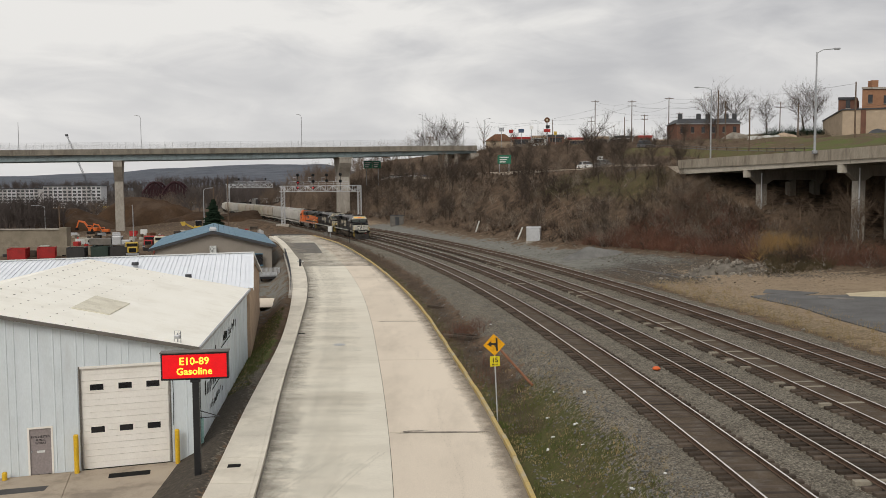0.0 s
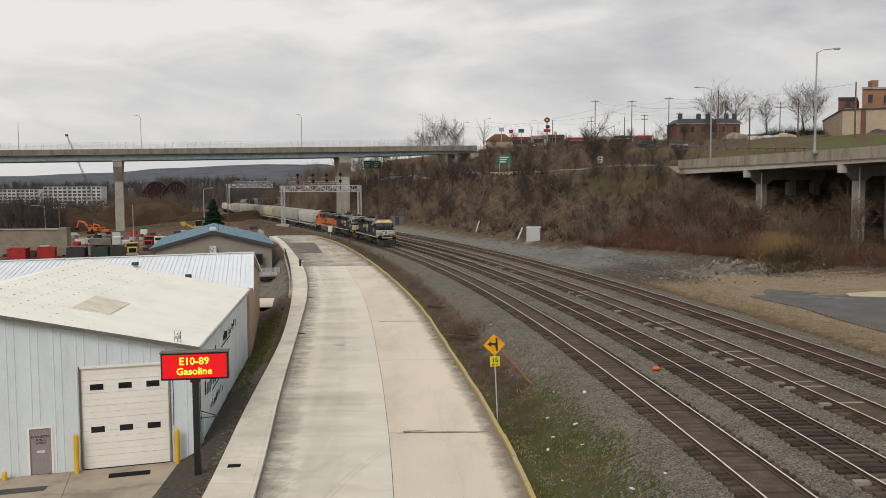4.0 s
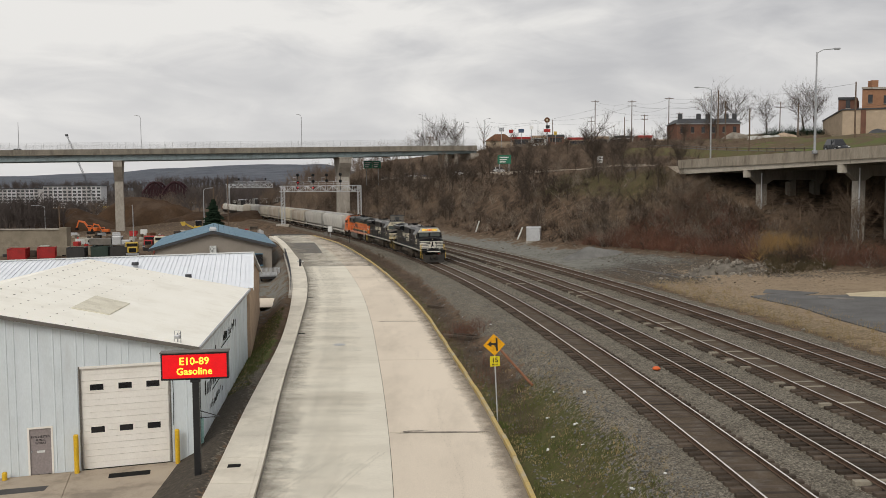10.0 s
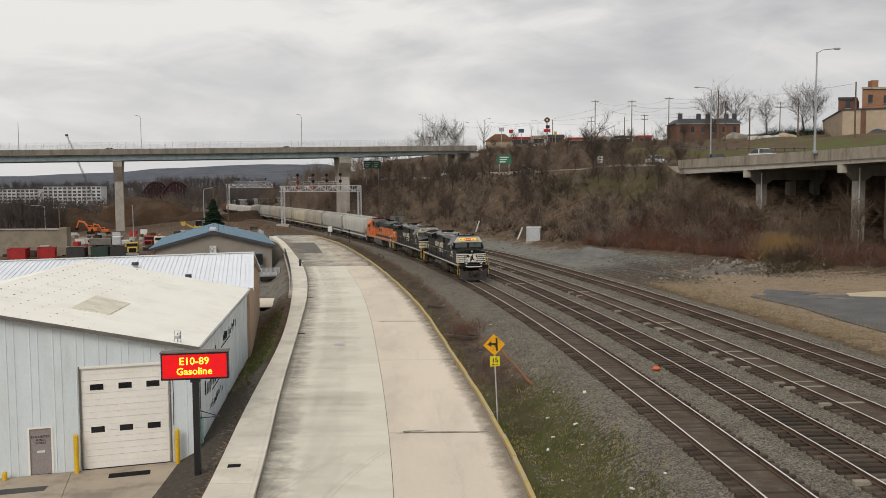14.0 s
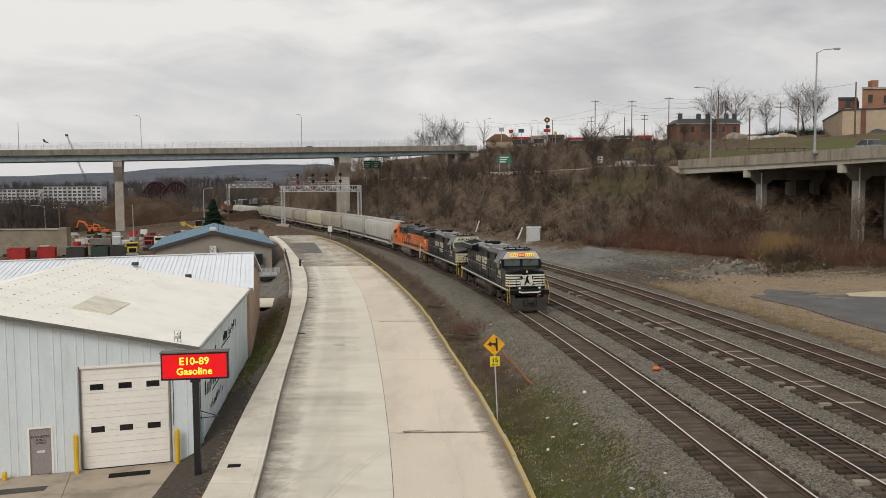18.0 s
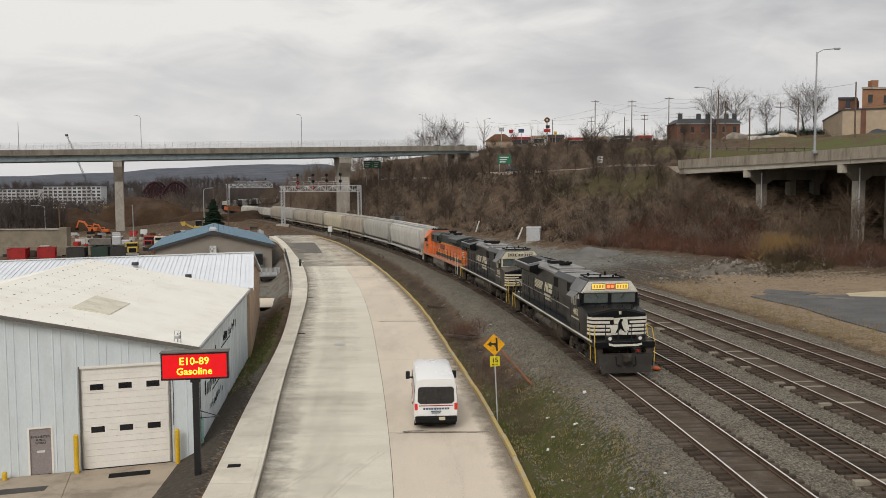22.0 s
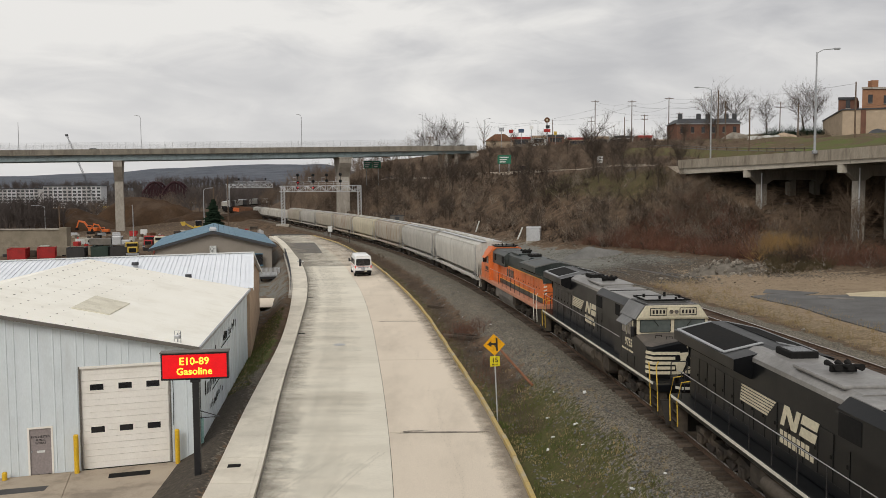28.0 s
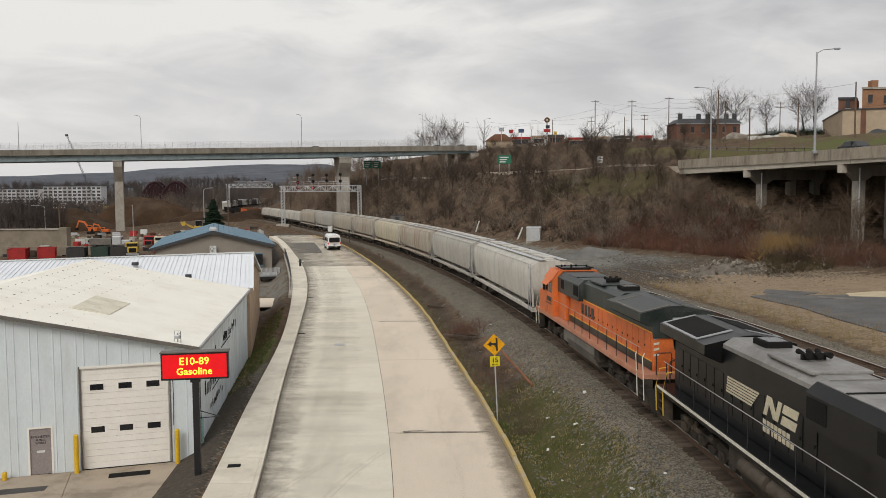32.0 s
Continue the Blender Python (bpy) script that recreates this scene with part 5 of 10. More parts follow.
# ---- signal gantries ----
def truss(sol, a, b, up, r=0.06, bays=10, deep=0.9):
    """A box truss from a to b: four chords and a zigzag of braces."""
    a, b = Vector(a), Vector(b)
    side = (b - a).normalized().cross(Vector((0, 0, 1))).normalized() * deep
    z = Vector((0, 0, up))
    for o in (Vector((0, 0, 0)), z, side, side + z):
        sol.cyl(a + o, b + o, r * 1.3, n=6)
    for o in (Vector((0, 0, 0)), side):
        for k in range(bays):
            p, q = a.lerp(b, k / bays) + o, a.lerp(b, (k + 1) / bays) + o
            sol.cyl(p if k % 2 else p + z, q + z if k % 2 else q, r, n=5)
            sol.cyl(q, q + z, r, n=5)
    for k in range(bays + 1):
        p = a.lerp(b, k / bays)
        sol.cyl(p, p + side, r * 0.8, n=5)
        sol.cyl(p + z, p + side + z, r * 0.8, n=5)
    return sol


def signal_head(parent, p, lit):
    h = part("signal_head", Solid().prism([(p[0] + 0.42 * math.cos(k * math.pi / 6), p[1], p[2] + 0.42 * math.sin(k * math.pi / 6)) for k in range(12)], (0, 0.12, 0)), "black_matt", parent, "black round signal head")
    part("hood", Solid().loft([[(p[0] + 0.22 * math.cos(k * math.pi / 8), p[1] + yy, p[2] + 0.22 * math.sin(k * math.pi / 8)) for k in range(9)] for yy in (-0.35, 0.0)], caps=False, closed=False), "black_matt", h)
    part("lens", Solid().cyl((p[0], p[1] - 0.03, p[2]), (p[0], p[1] - 0.01, p[2]), 0.17, n=12), "signal_red" if lit else "dark_glass", h)


def build_gantry(name, left, right, zt, posts, scale, heads, base=True):
    g = thing(name, "galvanised signal gantry spanning the railway tracks", "signal gantry", group="signal gantries")
    a, b = Vector(left), Vector(right)
    part("span", truss(Solid(), (a.x, a.y, zt - 1.3 * scale), (b.x, b.y, zt - 1.3 * scale), 1.3 * scale, 0.06 * scale, 12, 1.0 * scale), "galv", g)
    for p in posts:
        sol = Solid()
        for ox, oy in ((-0.35, 0), (0.35, 0), (-0.35, 1.0), (0.35, 1.0)):
            sol.cyl((p[0] + ox * scale, p[1] + oy * scale, p[2] - 0.2), (p[0] + ox * scale, p[1] + oy * scale, zt), 0.085 * scale, n=6)
        k = 0
        z = p[2]
        while z < zt - 0.8:
            for oy in (0, 1.0):
                sol.cyl((p[0] - 0.35 * scale, p[1] + oy * scale, z), (p[0] + 0.35 * scale, p[1] + oy * scale, z + 0.8), 0.04 * scale, n=5)
            z += 0.8
        part("post", sol, "galv", g)
        if base:
            part("footing", box(p[0] - 1.7, p[0] + 1.7, p[1] - 0.8, p[1] + 1.8, p[2] - 1.6, p[2] + 0.35, 0.05), "bridge_concrete", g)
    for x, y, z, lit in heads:
        signal_head(g, (x, y, z), lit)
    if heads:
        # walkway rail and ladders behind the heads
        sol = Solid()
        for h in (0.55, 1.1):
            sol.cyl((heads[0][0] - 2.5, heads[0][1] + 1, zt + h), (heads[-1][0] + 2.0, heads[-1][1] + 1, zt + h), 0.04, n=5)
        for k in range(9):
            f = k / 8
            x, y = heads[0][0] - 2.5 + f * (heads[-1][0] + 4.5 - heads[0][0]), heads[0][1] + 1 + f * (heads[-1][1] - heads[0][1])
            sol.cyl((x, y, zt), (x, y, zt + 1.1), 0.04, n=5)
        part("walkway_rail", sol, "galv", g)
    return g


def build_gantries():
    # heads stand on masts over each track
    def hx(px, y):
        return (px - 784) / 1500.0 * y
    y0, y1 = 228.0, 222.0
    heads = []
    for px, rows in ((529, ((311, 0), (324, 1), (333, 1))), (556, ((311, 0), (322, 0), (333, 1))), (580, ((311, 0), (321, 0))), (604, ((310, 0), (322, 0)))):
        yy = y0 + (y1 - y0) * (px - 500) / 140
        for py, lit in rows:
            heads.append((hx(px, yy), yy - 0.6, 9.2 + (340 - py) / 1500 * yy, lit))
    g = build_gantry("signal_gantry", (-43.3, y0, 0), (-21.3, y1, 0), 10.7, [(-43.0, y0, 0.1), (-21.8, y1, 0.0)], 1.15, heads)
    for px in (529, 556, 580, 604):
        yy = y0 + (y1 - y0) * (px - 500) / 140
        part("mast", Solid().cyl((hx(px, yy), yy - 0.4, 9.3), (hx(px, yy), yy - 0.4, 13.9), 0.07, n=6), "black_matt", g)
        part("ladder_cage", box(hx(px, yy) - 1.3, hx(px, yy) - 0.5, yy - 0.4, yy + 0.2, 11.9, 12.0).box(hx(px, yy) - 1.3, hx(px, yy) - 1.24, yy - 0.4, yy - 0.34, 12.0, 13.0).box(hx(px, yy) - 1.3, hx(px, yy) - 0.5, yy - 0.4, yy - 0.34, 12.9, 13.0), "galv", g)
    build_gantry("signal_gantry", (-98.0, 385, 0), (-77.0, 385, 0), 12.8, [(-97.3, 385, 1.0)], 1.3, [(-92, 384, 15.0, 0), (-86, 384, 14.2, 0), (-80, 384, 15.0, 0)], False)


build_gantries()


# ---- rolling stock ----
def wheelset(parent, x, r=0.5, w=0.75):
    """A wheel pair on its axle, free to turn about y."""
    sol = Solid()
    for y in (-w - 0.06, w - 0.07):
        n = 20
        prof = [(r + 0.028, 0.0 if y > 0 else 0.13), (r + 0.028, 0.03 if y > 0 else 0.10), (r, 0.04 if y > 0 else 0.09), (r - 0.01, 0.13 if y > 0 else 0.0), (r - 0.07, 0.13 if y > 0 else 0.0)]
        prof = sorted(prof, key=lambda p: p[1])
        rings = [[(rr * math.cos(2 * math.pi * i / n), y + yy, rr * math.sin(2 * math.pi * i / n)) for i in range(n)] for rr, yy in prof]
        sol.loft(rings)
    sol.cyl((0, -w, 0), (0, w, 0), 0.09, n=8)
    for y in (-w - 0.09, w + 0.09):
        for k in range(3):
            a = k * 2.094
            sol.box(0.2 * math.cos(a) - 0.03, 0.2 * math.cos(a) + 0.03, y - 0.015, y + 0.015, 0.2 * math.sin(a) - 0.03, 0.2 * math.sin(a) + 0.03)
    return part("wheelset", sol, "wheel_steel", parent, m=pose(x, 0, r))


SPIN = []


def loco_truck(parent, xc):
    t = part("truck", box(xc - 1.9, xc + 1.9, -0.45, 0.45, 0.62, 1.02, 0.05), "under_frame", parent)
    for s in (-1, 1):
        y = s * 1.02
        sf = Solid()
        prof = [(-2.35, 0.62), (-2.1, 0.42), (-1.55, 0.42), (-1.3, 0.62), (-0.5, 0.62), (-0.25, 0.42), (0.25, 0.42), (0.5, 0.62), (1.3, 0.62), (1.55, 0.42), (2.1, 0.42), (2.35, 0.62), (2.35, 0.82), (1.3, 0.95), (0.7, 0.78), (-0.7, 0.78), (-1.3, 0.95), (-2.35, 0.82)]
        sf.prism([(xc + a, y - 0.09, z) for a, z in prof], (0, 0.18, 0))
        for a in (-1.82, 0.0, 1.82):
            sf.box(xc + a - 0.22, xc + a + 0.22, y - 0.02 + s * 0.1 - 0.08, y - 0.02 + s * 0.1 + 0.1, 0.34, 0.68, 0.04)
            sf.cyl((xc + a, y, 0.5), (xc + a, y + s * 0.22, 0.5), 0.14, n=10)
        for a in (-0.95, 0.95):
            for o in (-0.16, 0.16):
                sf.cyl((xc + a + o, y + s * 0.04, 0.58), (xc + a + o, y + s * 0.04, 0.98), 0.09, n=8)
        part("side_frame", sf, "under_frame", t)
        bc = Solid()
        for a in (-1.2, 1.2):
            bc.cyl((xc + a - 0.2, y + s * 0.2, 0.9), (xc + a + 0.2, y + s * 0.2, 0.9), 0.12, n=10)
        part("brake_cylinder", bc, "under_frame", t)
    for a in (-1.82, 0.0, 1.82):
        SPIN.append((wheelset(t, xc + a, 0.53), xc + a, 0.53))
    return t


def bar_text(parent, x, y, z, w, h, n, side, mat_key):
    """Short bars that stand for a row of lettering on a body side (side: -1 or 1)."""
    step_w = w / n
    for k in range(n):
        part("lettering_bar", box(x + k * step_w, x + (k + 0.72) * step_w, min(y, y + side * 0.012), max(y, y + side * 0.012), z, z + h), mat_key, parent)


def nose_x(y):
    """How far forward the nose's front reaches at y."""
    y = abs(y)
    return 9.86 if y < 0.35 else (9.86 - 0.12 * (y - 0.35) / 1.05 if y < 1.4 else 9.74 - 2.0 * (y - 1.4))


def striped_nose(parent, mat_key):
    """Broad light stripes across the nose and round its corners, with a plain emblem shape."""
    for k in range(5):
        z = 1.80 + k * 0.205
        for s in (-1, 1):
            inner = (0.46, 0.52, 0.40, 0.52, 0.34)[k]
            ys = [inner, 0.9, 1.4, 1.548]
            rings = [[(nose_x(y) + o, s * y, zz) for o, zz in ((-0.02, z), (0.014, z), (0.014, z + 0.125), (-0.02, z + 0.125))] for y in ys]
            part("stripe", Solid().loft(rings), mat_key, parent)
            part("stripe", Solid().prism([(9.46, s * 1.545, z), (9.28, s * 1.545, z), (9.34, s * 1.545, z + 0.125), (9.46, s * 1.545, z + 0.125)], (0, s * 0.016, 0)), mat_key, parent)
    x = 9.86
    em = part("emblem", Solid().prism([(x - 0.01, yy, zz) for yy, zz in ((-0.44, 1.80), (-0.1, 1.84), (0.36, 1.80), (0.5, 2.1), (0.42, 2.45), (0.36, 2.74), (-0.34, 2.70), (-0.3, 2.4), (-0.5, 2.2))], (0.03, 0, 0)), mat_key, parent)
    part("emblem_mark", Solid().prism([(x + 0.02, yy, zz) for yy, zz in ((-0.24, 1.88), (-0.1, 2.2), (-0.08, 2.48), (0.03, 2.68), (0.17, 2.62), (0.08, 2.46), (0.16, 2.2), (0.3, 1.92), (0.12, 2.08), (0.02, 2.14), (-0.08, 1.96))], (0.012, 0, 0)), "loco_black", em)


def lower_body(ob, z0, cab_f, hood_f):
    """Bring all that stands above the walkway to its true height, cab and hood by themselves."""
    for k in ob.children_recursive:
        me = k.data
        if me is None or me.users > 1:
            continue
        top = k
        while top.parent is not ob:
            top = top.parent
        f = cab_f if top.name.split(".")[0] in ("cab", "nose") else hood_f
        m = k.matrix_basis
        inv = m.inverted()
        for v in me.vertices:
            p = m @ v.co
            if p.z > z0:
                v.co = inv @ Vector((p.x, p.y, z0 + (p.z - z0) * f))


def locomotive(sch):
    """A six-axle road diesel, cab towards +x, rail top at z = 0."""
    L = thing("locomotive", sch["label"], "locomotive", group="locomotives")
    body, roof, low, sill = sch["body"], sch["roof"], sch["low"], sch["sill"]
    # frame and walkway
    fr = part("frame", box(-10.5, 10.4, -1.55, 1.55, 1.36, 1.62, 0.03), sch["frame"], L)
    for s in (-1, 1):
        part("sill_stripe", box(-10.45, 10.2, min(s * 1.552, s * 1.565), max(s * 1.552, s * 1.565), 1.5, 1.6), sill, fr)
    part("centre_sill", box(-9.6, 9.6, -0.5, 0.5, 1.0, 1.4), "under_frame", L)
    # long hood
    hood = part("hood", box(-10.1, 5.6, -0.98, 0.98, 1.6, 4.22, 0.06), body, L)
    if low != body:
        for s in (-1, 1):
            part("hood_band", box(-10.08, 5.55, min(s * 0.981, s * 0.992), max(s * 0.981, s * 0.992), 3.38, 4.2), roof if sch["top_dark"] else body, hood)
            part("pin_line", box(-10.06, 5.55, min(s * 1.0, s * 1.008), max(s * 1.0, s * 1.008), 3.32, 3.38), sch["pin"], hood, "yellow pin line")
            part("pin_line", box(-10.06, 5.55, min(s * 1.002, s * 1.016), max(s * 1.002, s * 1.016), 2.04, 2.1), sch["pin"], hood, "yellow pin line")
            part("hood_band", box(-10.05, 5.55, min(s * 1.001, s * 1.012), max(s * 1.001, s * 1.012), 1.66, 2.04), "loco_green", hood, "dark green stripe")
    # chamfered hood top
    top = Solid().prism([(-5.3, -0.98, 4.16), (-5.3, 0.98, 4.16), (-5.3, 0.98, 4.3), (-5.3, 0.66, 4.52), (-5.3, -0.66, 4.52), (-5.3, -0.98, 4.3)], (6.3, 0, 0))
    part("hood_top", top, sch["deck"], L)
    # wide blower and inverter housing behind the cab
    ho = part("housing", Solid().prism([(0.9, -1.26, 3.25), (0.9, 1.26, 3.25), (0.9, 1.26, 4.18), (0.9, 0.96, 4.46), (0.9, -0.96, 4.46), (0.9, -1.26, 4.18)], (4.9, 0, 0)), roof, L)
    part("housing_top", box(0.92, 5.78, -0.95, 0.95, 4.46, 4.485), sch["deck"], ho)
    part("top_seam", box(2.3, 2.4, -0.96, 0.96, 4.485, 4.51), "black_matt", ho)
    for s in (-1, 1):
        part("grille", box(1.0, 2.0, min(s * 1.26, s * 1.275), max(s * 1.26, s * 1.275), 3.5, 4.1), "black_matt", ho)
        part("grille", box(4.2, 4.9, min(s * 1.26, s * 1.275), max(s * 1.26, s * 1.275), 3.55, 4.1), "black_matt", ho)
        part("cabinet", box(3.9, 5.75, min(s * 0.98, s * 1.22), max(s * 0.98, s * 1.22), 1.62, 3.25, 0.02), body, L)
    # hood doors
    for s in (-1, 1):
        for k in range(14):
            x = -9.8 + k * 0.78
            part("hood_door", box(x, x + 0.72, min(s * 0.98, s * 1.0), max(s * 0.98, s * 1.0), 1.98, 3.3, 0.008), body, hood)
            part("latch", box(x + 0.6, x + 0.66, min(s * 1.0, s * 1.02), max(s * 1.0, s * 1.02), 2.6, 2.7), "black_matt", hood)
    # radiator section with flared wings
    wing = [(-1.05, 3.6), (1.05, 3.6), (1.56, 3.88), (1.56, 4.24), (0.2, 4.56), (-0.2, 4.56), (-1.56, 4.24), (-1.56, 3.88)]
    rad = part("radiator", Solid().loft([[(x, y, z) for y, z in wing] for x in (-10.15, sch["wing_x"])]), roof, L)
    wx = sch["wing_x"] - 1.1
    for s in (-1, 1):
        sl = lambda x, y, o: (x, s * y, 4.56 - (y - 0.2) * 0.235 + o)
        part("intake_panel", Solid().prism([sl(-9.9, 0.3, 0.012), sl(wx, 0.3, 0.012), sl(wx, 1.42, 0.012), sl(-9.9, 1.42, 0.012)], (0, 0, 0.012)), sch["mesh"], rad)
        fm = Solid()
        for a, b, c, d in ((-10.05, -9.9, 0.24, 1.5), (wx, wx + 0.18, 0.24, 1.5), (-9.9, wx, 1.42, 1.52)):
            fm.prism([sl(a, c, 0.01), sl(b, c, 0.01), sl(b, d, 0.01), sl(a, d, 0.01)], (0, 0, 0.03))
        part("panel_frame", fm, sch["trim"], rad)
        part("wing_grille", Solid().prism([(-9.9, s * 1.08, 3.63), (-5.8, s * 1.08, 3.63), (-5.8, s * 1.5, 3.85), (-9.9, s * 1.5, 3.85)], (0, 0, -0.03)), "black_matt", rad)
    part("rear_cover", Solid().prism([(-10.1, -0.99, 3.12), (-10.1, 0.99, 3.12), (-10.1, 1.05, 3.6), (-10.1, 0.7, 4.3), (-10.1, -0.7, 4.3), (-10.1, -1.05, 3.6)], (-0.07, 0, 0)), roof, hood)
    # rear headlights
    rl = part("headlight_box", box(-10.28, -10.15, -0.18, 0.18, 3.66, 4.04, 0.02), "steel_grey", L)
    for z in (3.76, 3.94):
        part("lens", Solid().cyl((-10.3, 0, z), (-10.27, 0, z), 0.09, n=10), "mirror_chrome", rl)
    for z in (2.3, 2.55, 2.8, 3.05, 3.3):
        for s in (-1, 1):
            part("warning_stripe", Solid().prism([(-10.112, s * 0.95, z), (-10.112, s * 0.72, z + 0.05), (-10.112, s * 0.72, z + 0.15), (-10.112, s * 0.95, z + 0.1)], (-0.008, 0, 0)), "loco_white", hood)
    # exhaust, fans, horn
    part("exhaust_outlet", box(-4.3, -3.3, -0.42, 0.42, 4.5, 4.72, 0.03), "black_matt", L)
    part("exhaust_mouth", box(-4.2, -3.4, -0.32, 0.32, 4.72, 4.725), "dark_glass", L)
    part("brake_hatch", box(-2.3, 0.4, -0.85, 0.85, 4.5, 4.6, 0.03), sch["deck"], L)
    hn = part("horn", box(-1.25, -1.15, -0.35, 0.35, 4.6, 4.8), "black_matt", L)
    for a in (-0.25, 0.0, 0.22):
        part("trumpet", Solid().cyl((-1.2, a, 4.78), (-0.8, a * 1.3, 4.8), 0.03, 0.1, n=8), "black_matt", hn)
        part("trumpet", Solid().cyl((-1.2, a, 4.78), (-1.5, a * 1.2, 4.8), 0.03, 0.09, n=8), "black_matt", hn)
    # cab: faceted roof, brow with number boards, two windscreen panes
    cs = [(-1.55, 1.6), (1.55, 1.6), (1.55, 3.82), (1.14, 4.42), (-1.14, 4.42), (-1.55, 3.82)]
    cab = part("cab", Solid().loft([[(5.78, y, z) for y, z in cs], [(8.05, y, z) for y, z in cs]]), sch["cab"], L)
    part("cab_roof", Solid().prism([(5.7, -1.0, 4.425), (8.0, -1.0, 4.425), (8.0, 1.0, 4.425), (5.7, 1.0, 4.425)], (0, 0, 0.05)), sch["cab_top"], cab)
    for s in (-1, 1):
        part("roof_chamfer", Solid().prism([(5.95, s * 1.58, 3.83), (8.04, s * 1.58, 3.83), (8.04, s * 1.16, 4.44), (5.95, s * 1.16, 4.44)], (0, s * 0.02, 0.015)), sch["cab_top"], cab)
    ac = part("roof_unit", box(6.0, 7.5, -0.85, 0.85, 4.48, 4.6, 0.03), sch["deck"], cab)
    rd = Solid()
    for x in (5.95, 7.5):
        rd.box(x, x + 0.07, -1.0, 1.0, 4.56, 4.63)
    for y in (-0.98, 0.94):
        rd.box(5.95, 7.57, y, y + 0.05, 4.56, 4.62)
    for x, y, h in ((6.5, -0.7, 0.16), (7.1, -0.2, 0.12), (6.3, 0.3, 0.2), (6.9, 0.75, 0.14), (7.3, 0.45, 0.1)):
        rd.cyl((x, y, 4.6), (x, y, 4.6 + h), 0.06, n=8)
    part("antenna_rack", rd, "black_matt", ac)
    face = sch["face"]
    x0 = 8.06
    part("brow", Solid().prism([(x0 - 0.02, -1.54, 3.84), (x0 - 0.02, -1.5, 3.92), (x0 - 0.02, 1.5, 3.92), (x0 - 0.02, 1.54, 3.84), (x0 - 0.02, 1.14, 4.44), (x0 - 0.02, -1.14, 4.44)], (0.16, 0, 0)), face, cab)
    part("windscreen_surround", Solid().prism([(x0, -1.53, 3.2), (x0, 1.53, 3.2), (x0, 1.53, 3.84), (x0, 1.49, 3.93), (x0, -1.49, 3.93), (x0, -1.53, 3.84)], (0.06, 0, 0)), sch["surround"], cab)
    for s in (-1, 1):
        q = [(0.09, 3.32), (0.13, 3.28), (1.36, 3.28), (1.41, 3.33), (1.39, 3.82), (1.34, 3.88), (0.14, 3.88), (0.09, 3.84)]
        part("windscreen", Solid().prism([(x0 + 0.06, s * a, b) for a, b in q], (0.012, 0, 0)), sch["glass"], cab)
        gk = Solid()
        for (a, b), (c, d) in zip(q, q[1:] + q[:1]):
            gk.cyl((x0 + 0.068, s * a, b), (x0 + 0.068, s * c, d), 0.016, n=4)
        part("window_gasket", gk, "black_matt", cab)
        part("wiper", Solid().tube([(x0 + 0.1, s * 0.95, 3.98), (x0 + 0.11, s * 0.62, 3.55)], 0.014), "black_matt", cab)
        nb = part("number_board", box(x0 + 0.14, x0 + 0.17, min(s * 0.3, s * 0.98), max(s * 0.3, s * 0.98), 4.04, 4.32, 0.01), sch["board"], cab, "number board lit yellow" if sch["lit"] else "dull number board")
        part("board_rim", box(x0 + 0.139, x0 + 0.155, min(s * 0.27, s * 1.01), max(s * 0.27, s * 1.01), 4.01, 4.35, 0.01), "loco_grey" if sch["lit"] else "black_matt", nb)
        for k in range(4):
            y = s * (0.37 + k * 0.15)
            part("figure_bar", box(x0 + 0.17, x0 + 0.178, min(y, y + s * 0.08), max(y, y + s * 0.08), 4.1, 4.26), sch["figures"], nb)
        # side windows with sun shade
        part("side_window", box(6.15, 6.75, min(s * 1.55, s * 1.562), max(s * 1.55, s * 1.562), 3.05, 3.68, 0.01), "dark_glass", cab)
        part("side_window", box(6.85, 7.6, min(s * 1.55, s * 1.562), max(s * 1.55, s * 1.562), 3.05, 3.68, 0.01), "dark_glass", cab)
        for a in (6.78, 7.62):
            part("window_frame", box(a, a + 0.06, min(s * 1.55, s * 1.58), max(s * 1.55, s * 1.58), 3.0, 3.72), sch["face"], cab)
        part("sun_shade", Solid().prism([(6.2, s * 1.57, 3.80), (7.7, s * 1.57, 3.80), (7.65, s * 1.86, 3.52), (6.25, s * 1.86, 3.52)], (0, 0, 0.025)), sch["cab_top"], cab)
        part("mirror", box(7.78, 7.92, min(s * 1.57, s * 1.72), max(s * 1.57, s * 1.72), 3.05, 3.5, 0.02), "black_paint", cab)
        (part("lettering", text_mesh(sch["road_number"], 0.5, 0.004), sch["cab_letters"], cab, m=pose(7.1, s * 1.556, 2.66, 90, 0, 0 if s < 0 else 180)) if sch["road_number"] else bar_text(cab, 6.2, s * 1.552, 2.45, 1.35, 0.3, 4, s, sch["cab_letters"]))
        bar_text(cab, 6.2, s * 1.552, 2.28, 1.6, 0.08, 5, s, sch["cab_letters"])
        for a in (6.25, 7.15):
            part("access_panel", box(a, a + 0.75, min(s * 1.55, s * 1.566), max(s * 1.55, s * 1.566), 1.72, 2.18, 0.006), sch["cab"], cab)
        part("cab_door", box(5.8, 6.05, min(s * 1.55, s * 1.558), max(s * 1.55, s * 1.558), 1.7, 3.4), sch["cab"], cab)
    hl = part("headlight_box", box(x0 + 0.13, x0 + 0.2, -0.24, 0.24, 4.04, 4.32, 0.02), sch["head_box"], cab)
    for s in (-0.11, 0.11):
        part("lens", Solid().cyl((x0 + 0.2, s, 4.18), (x0 + 0.23, s, 4.18), 0.09, n=12), sch["head"], hl)
    # nose: a ridge down the middle, sides falling away, bevelled front corners
    rings = []
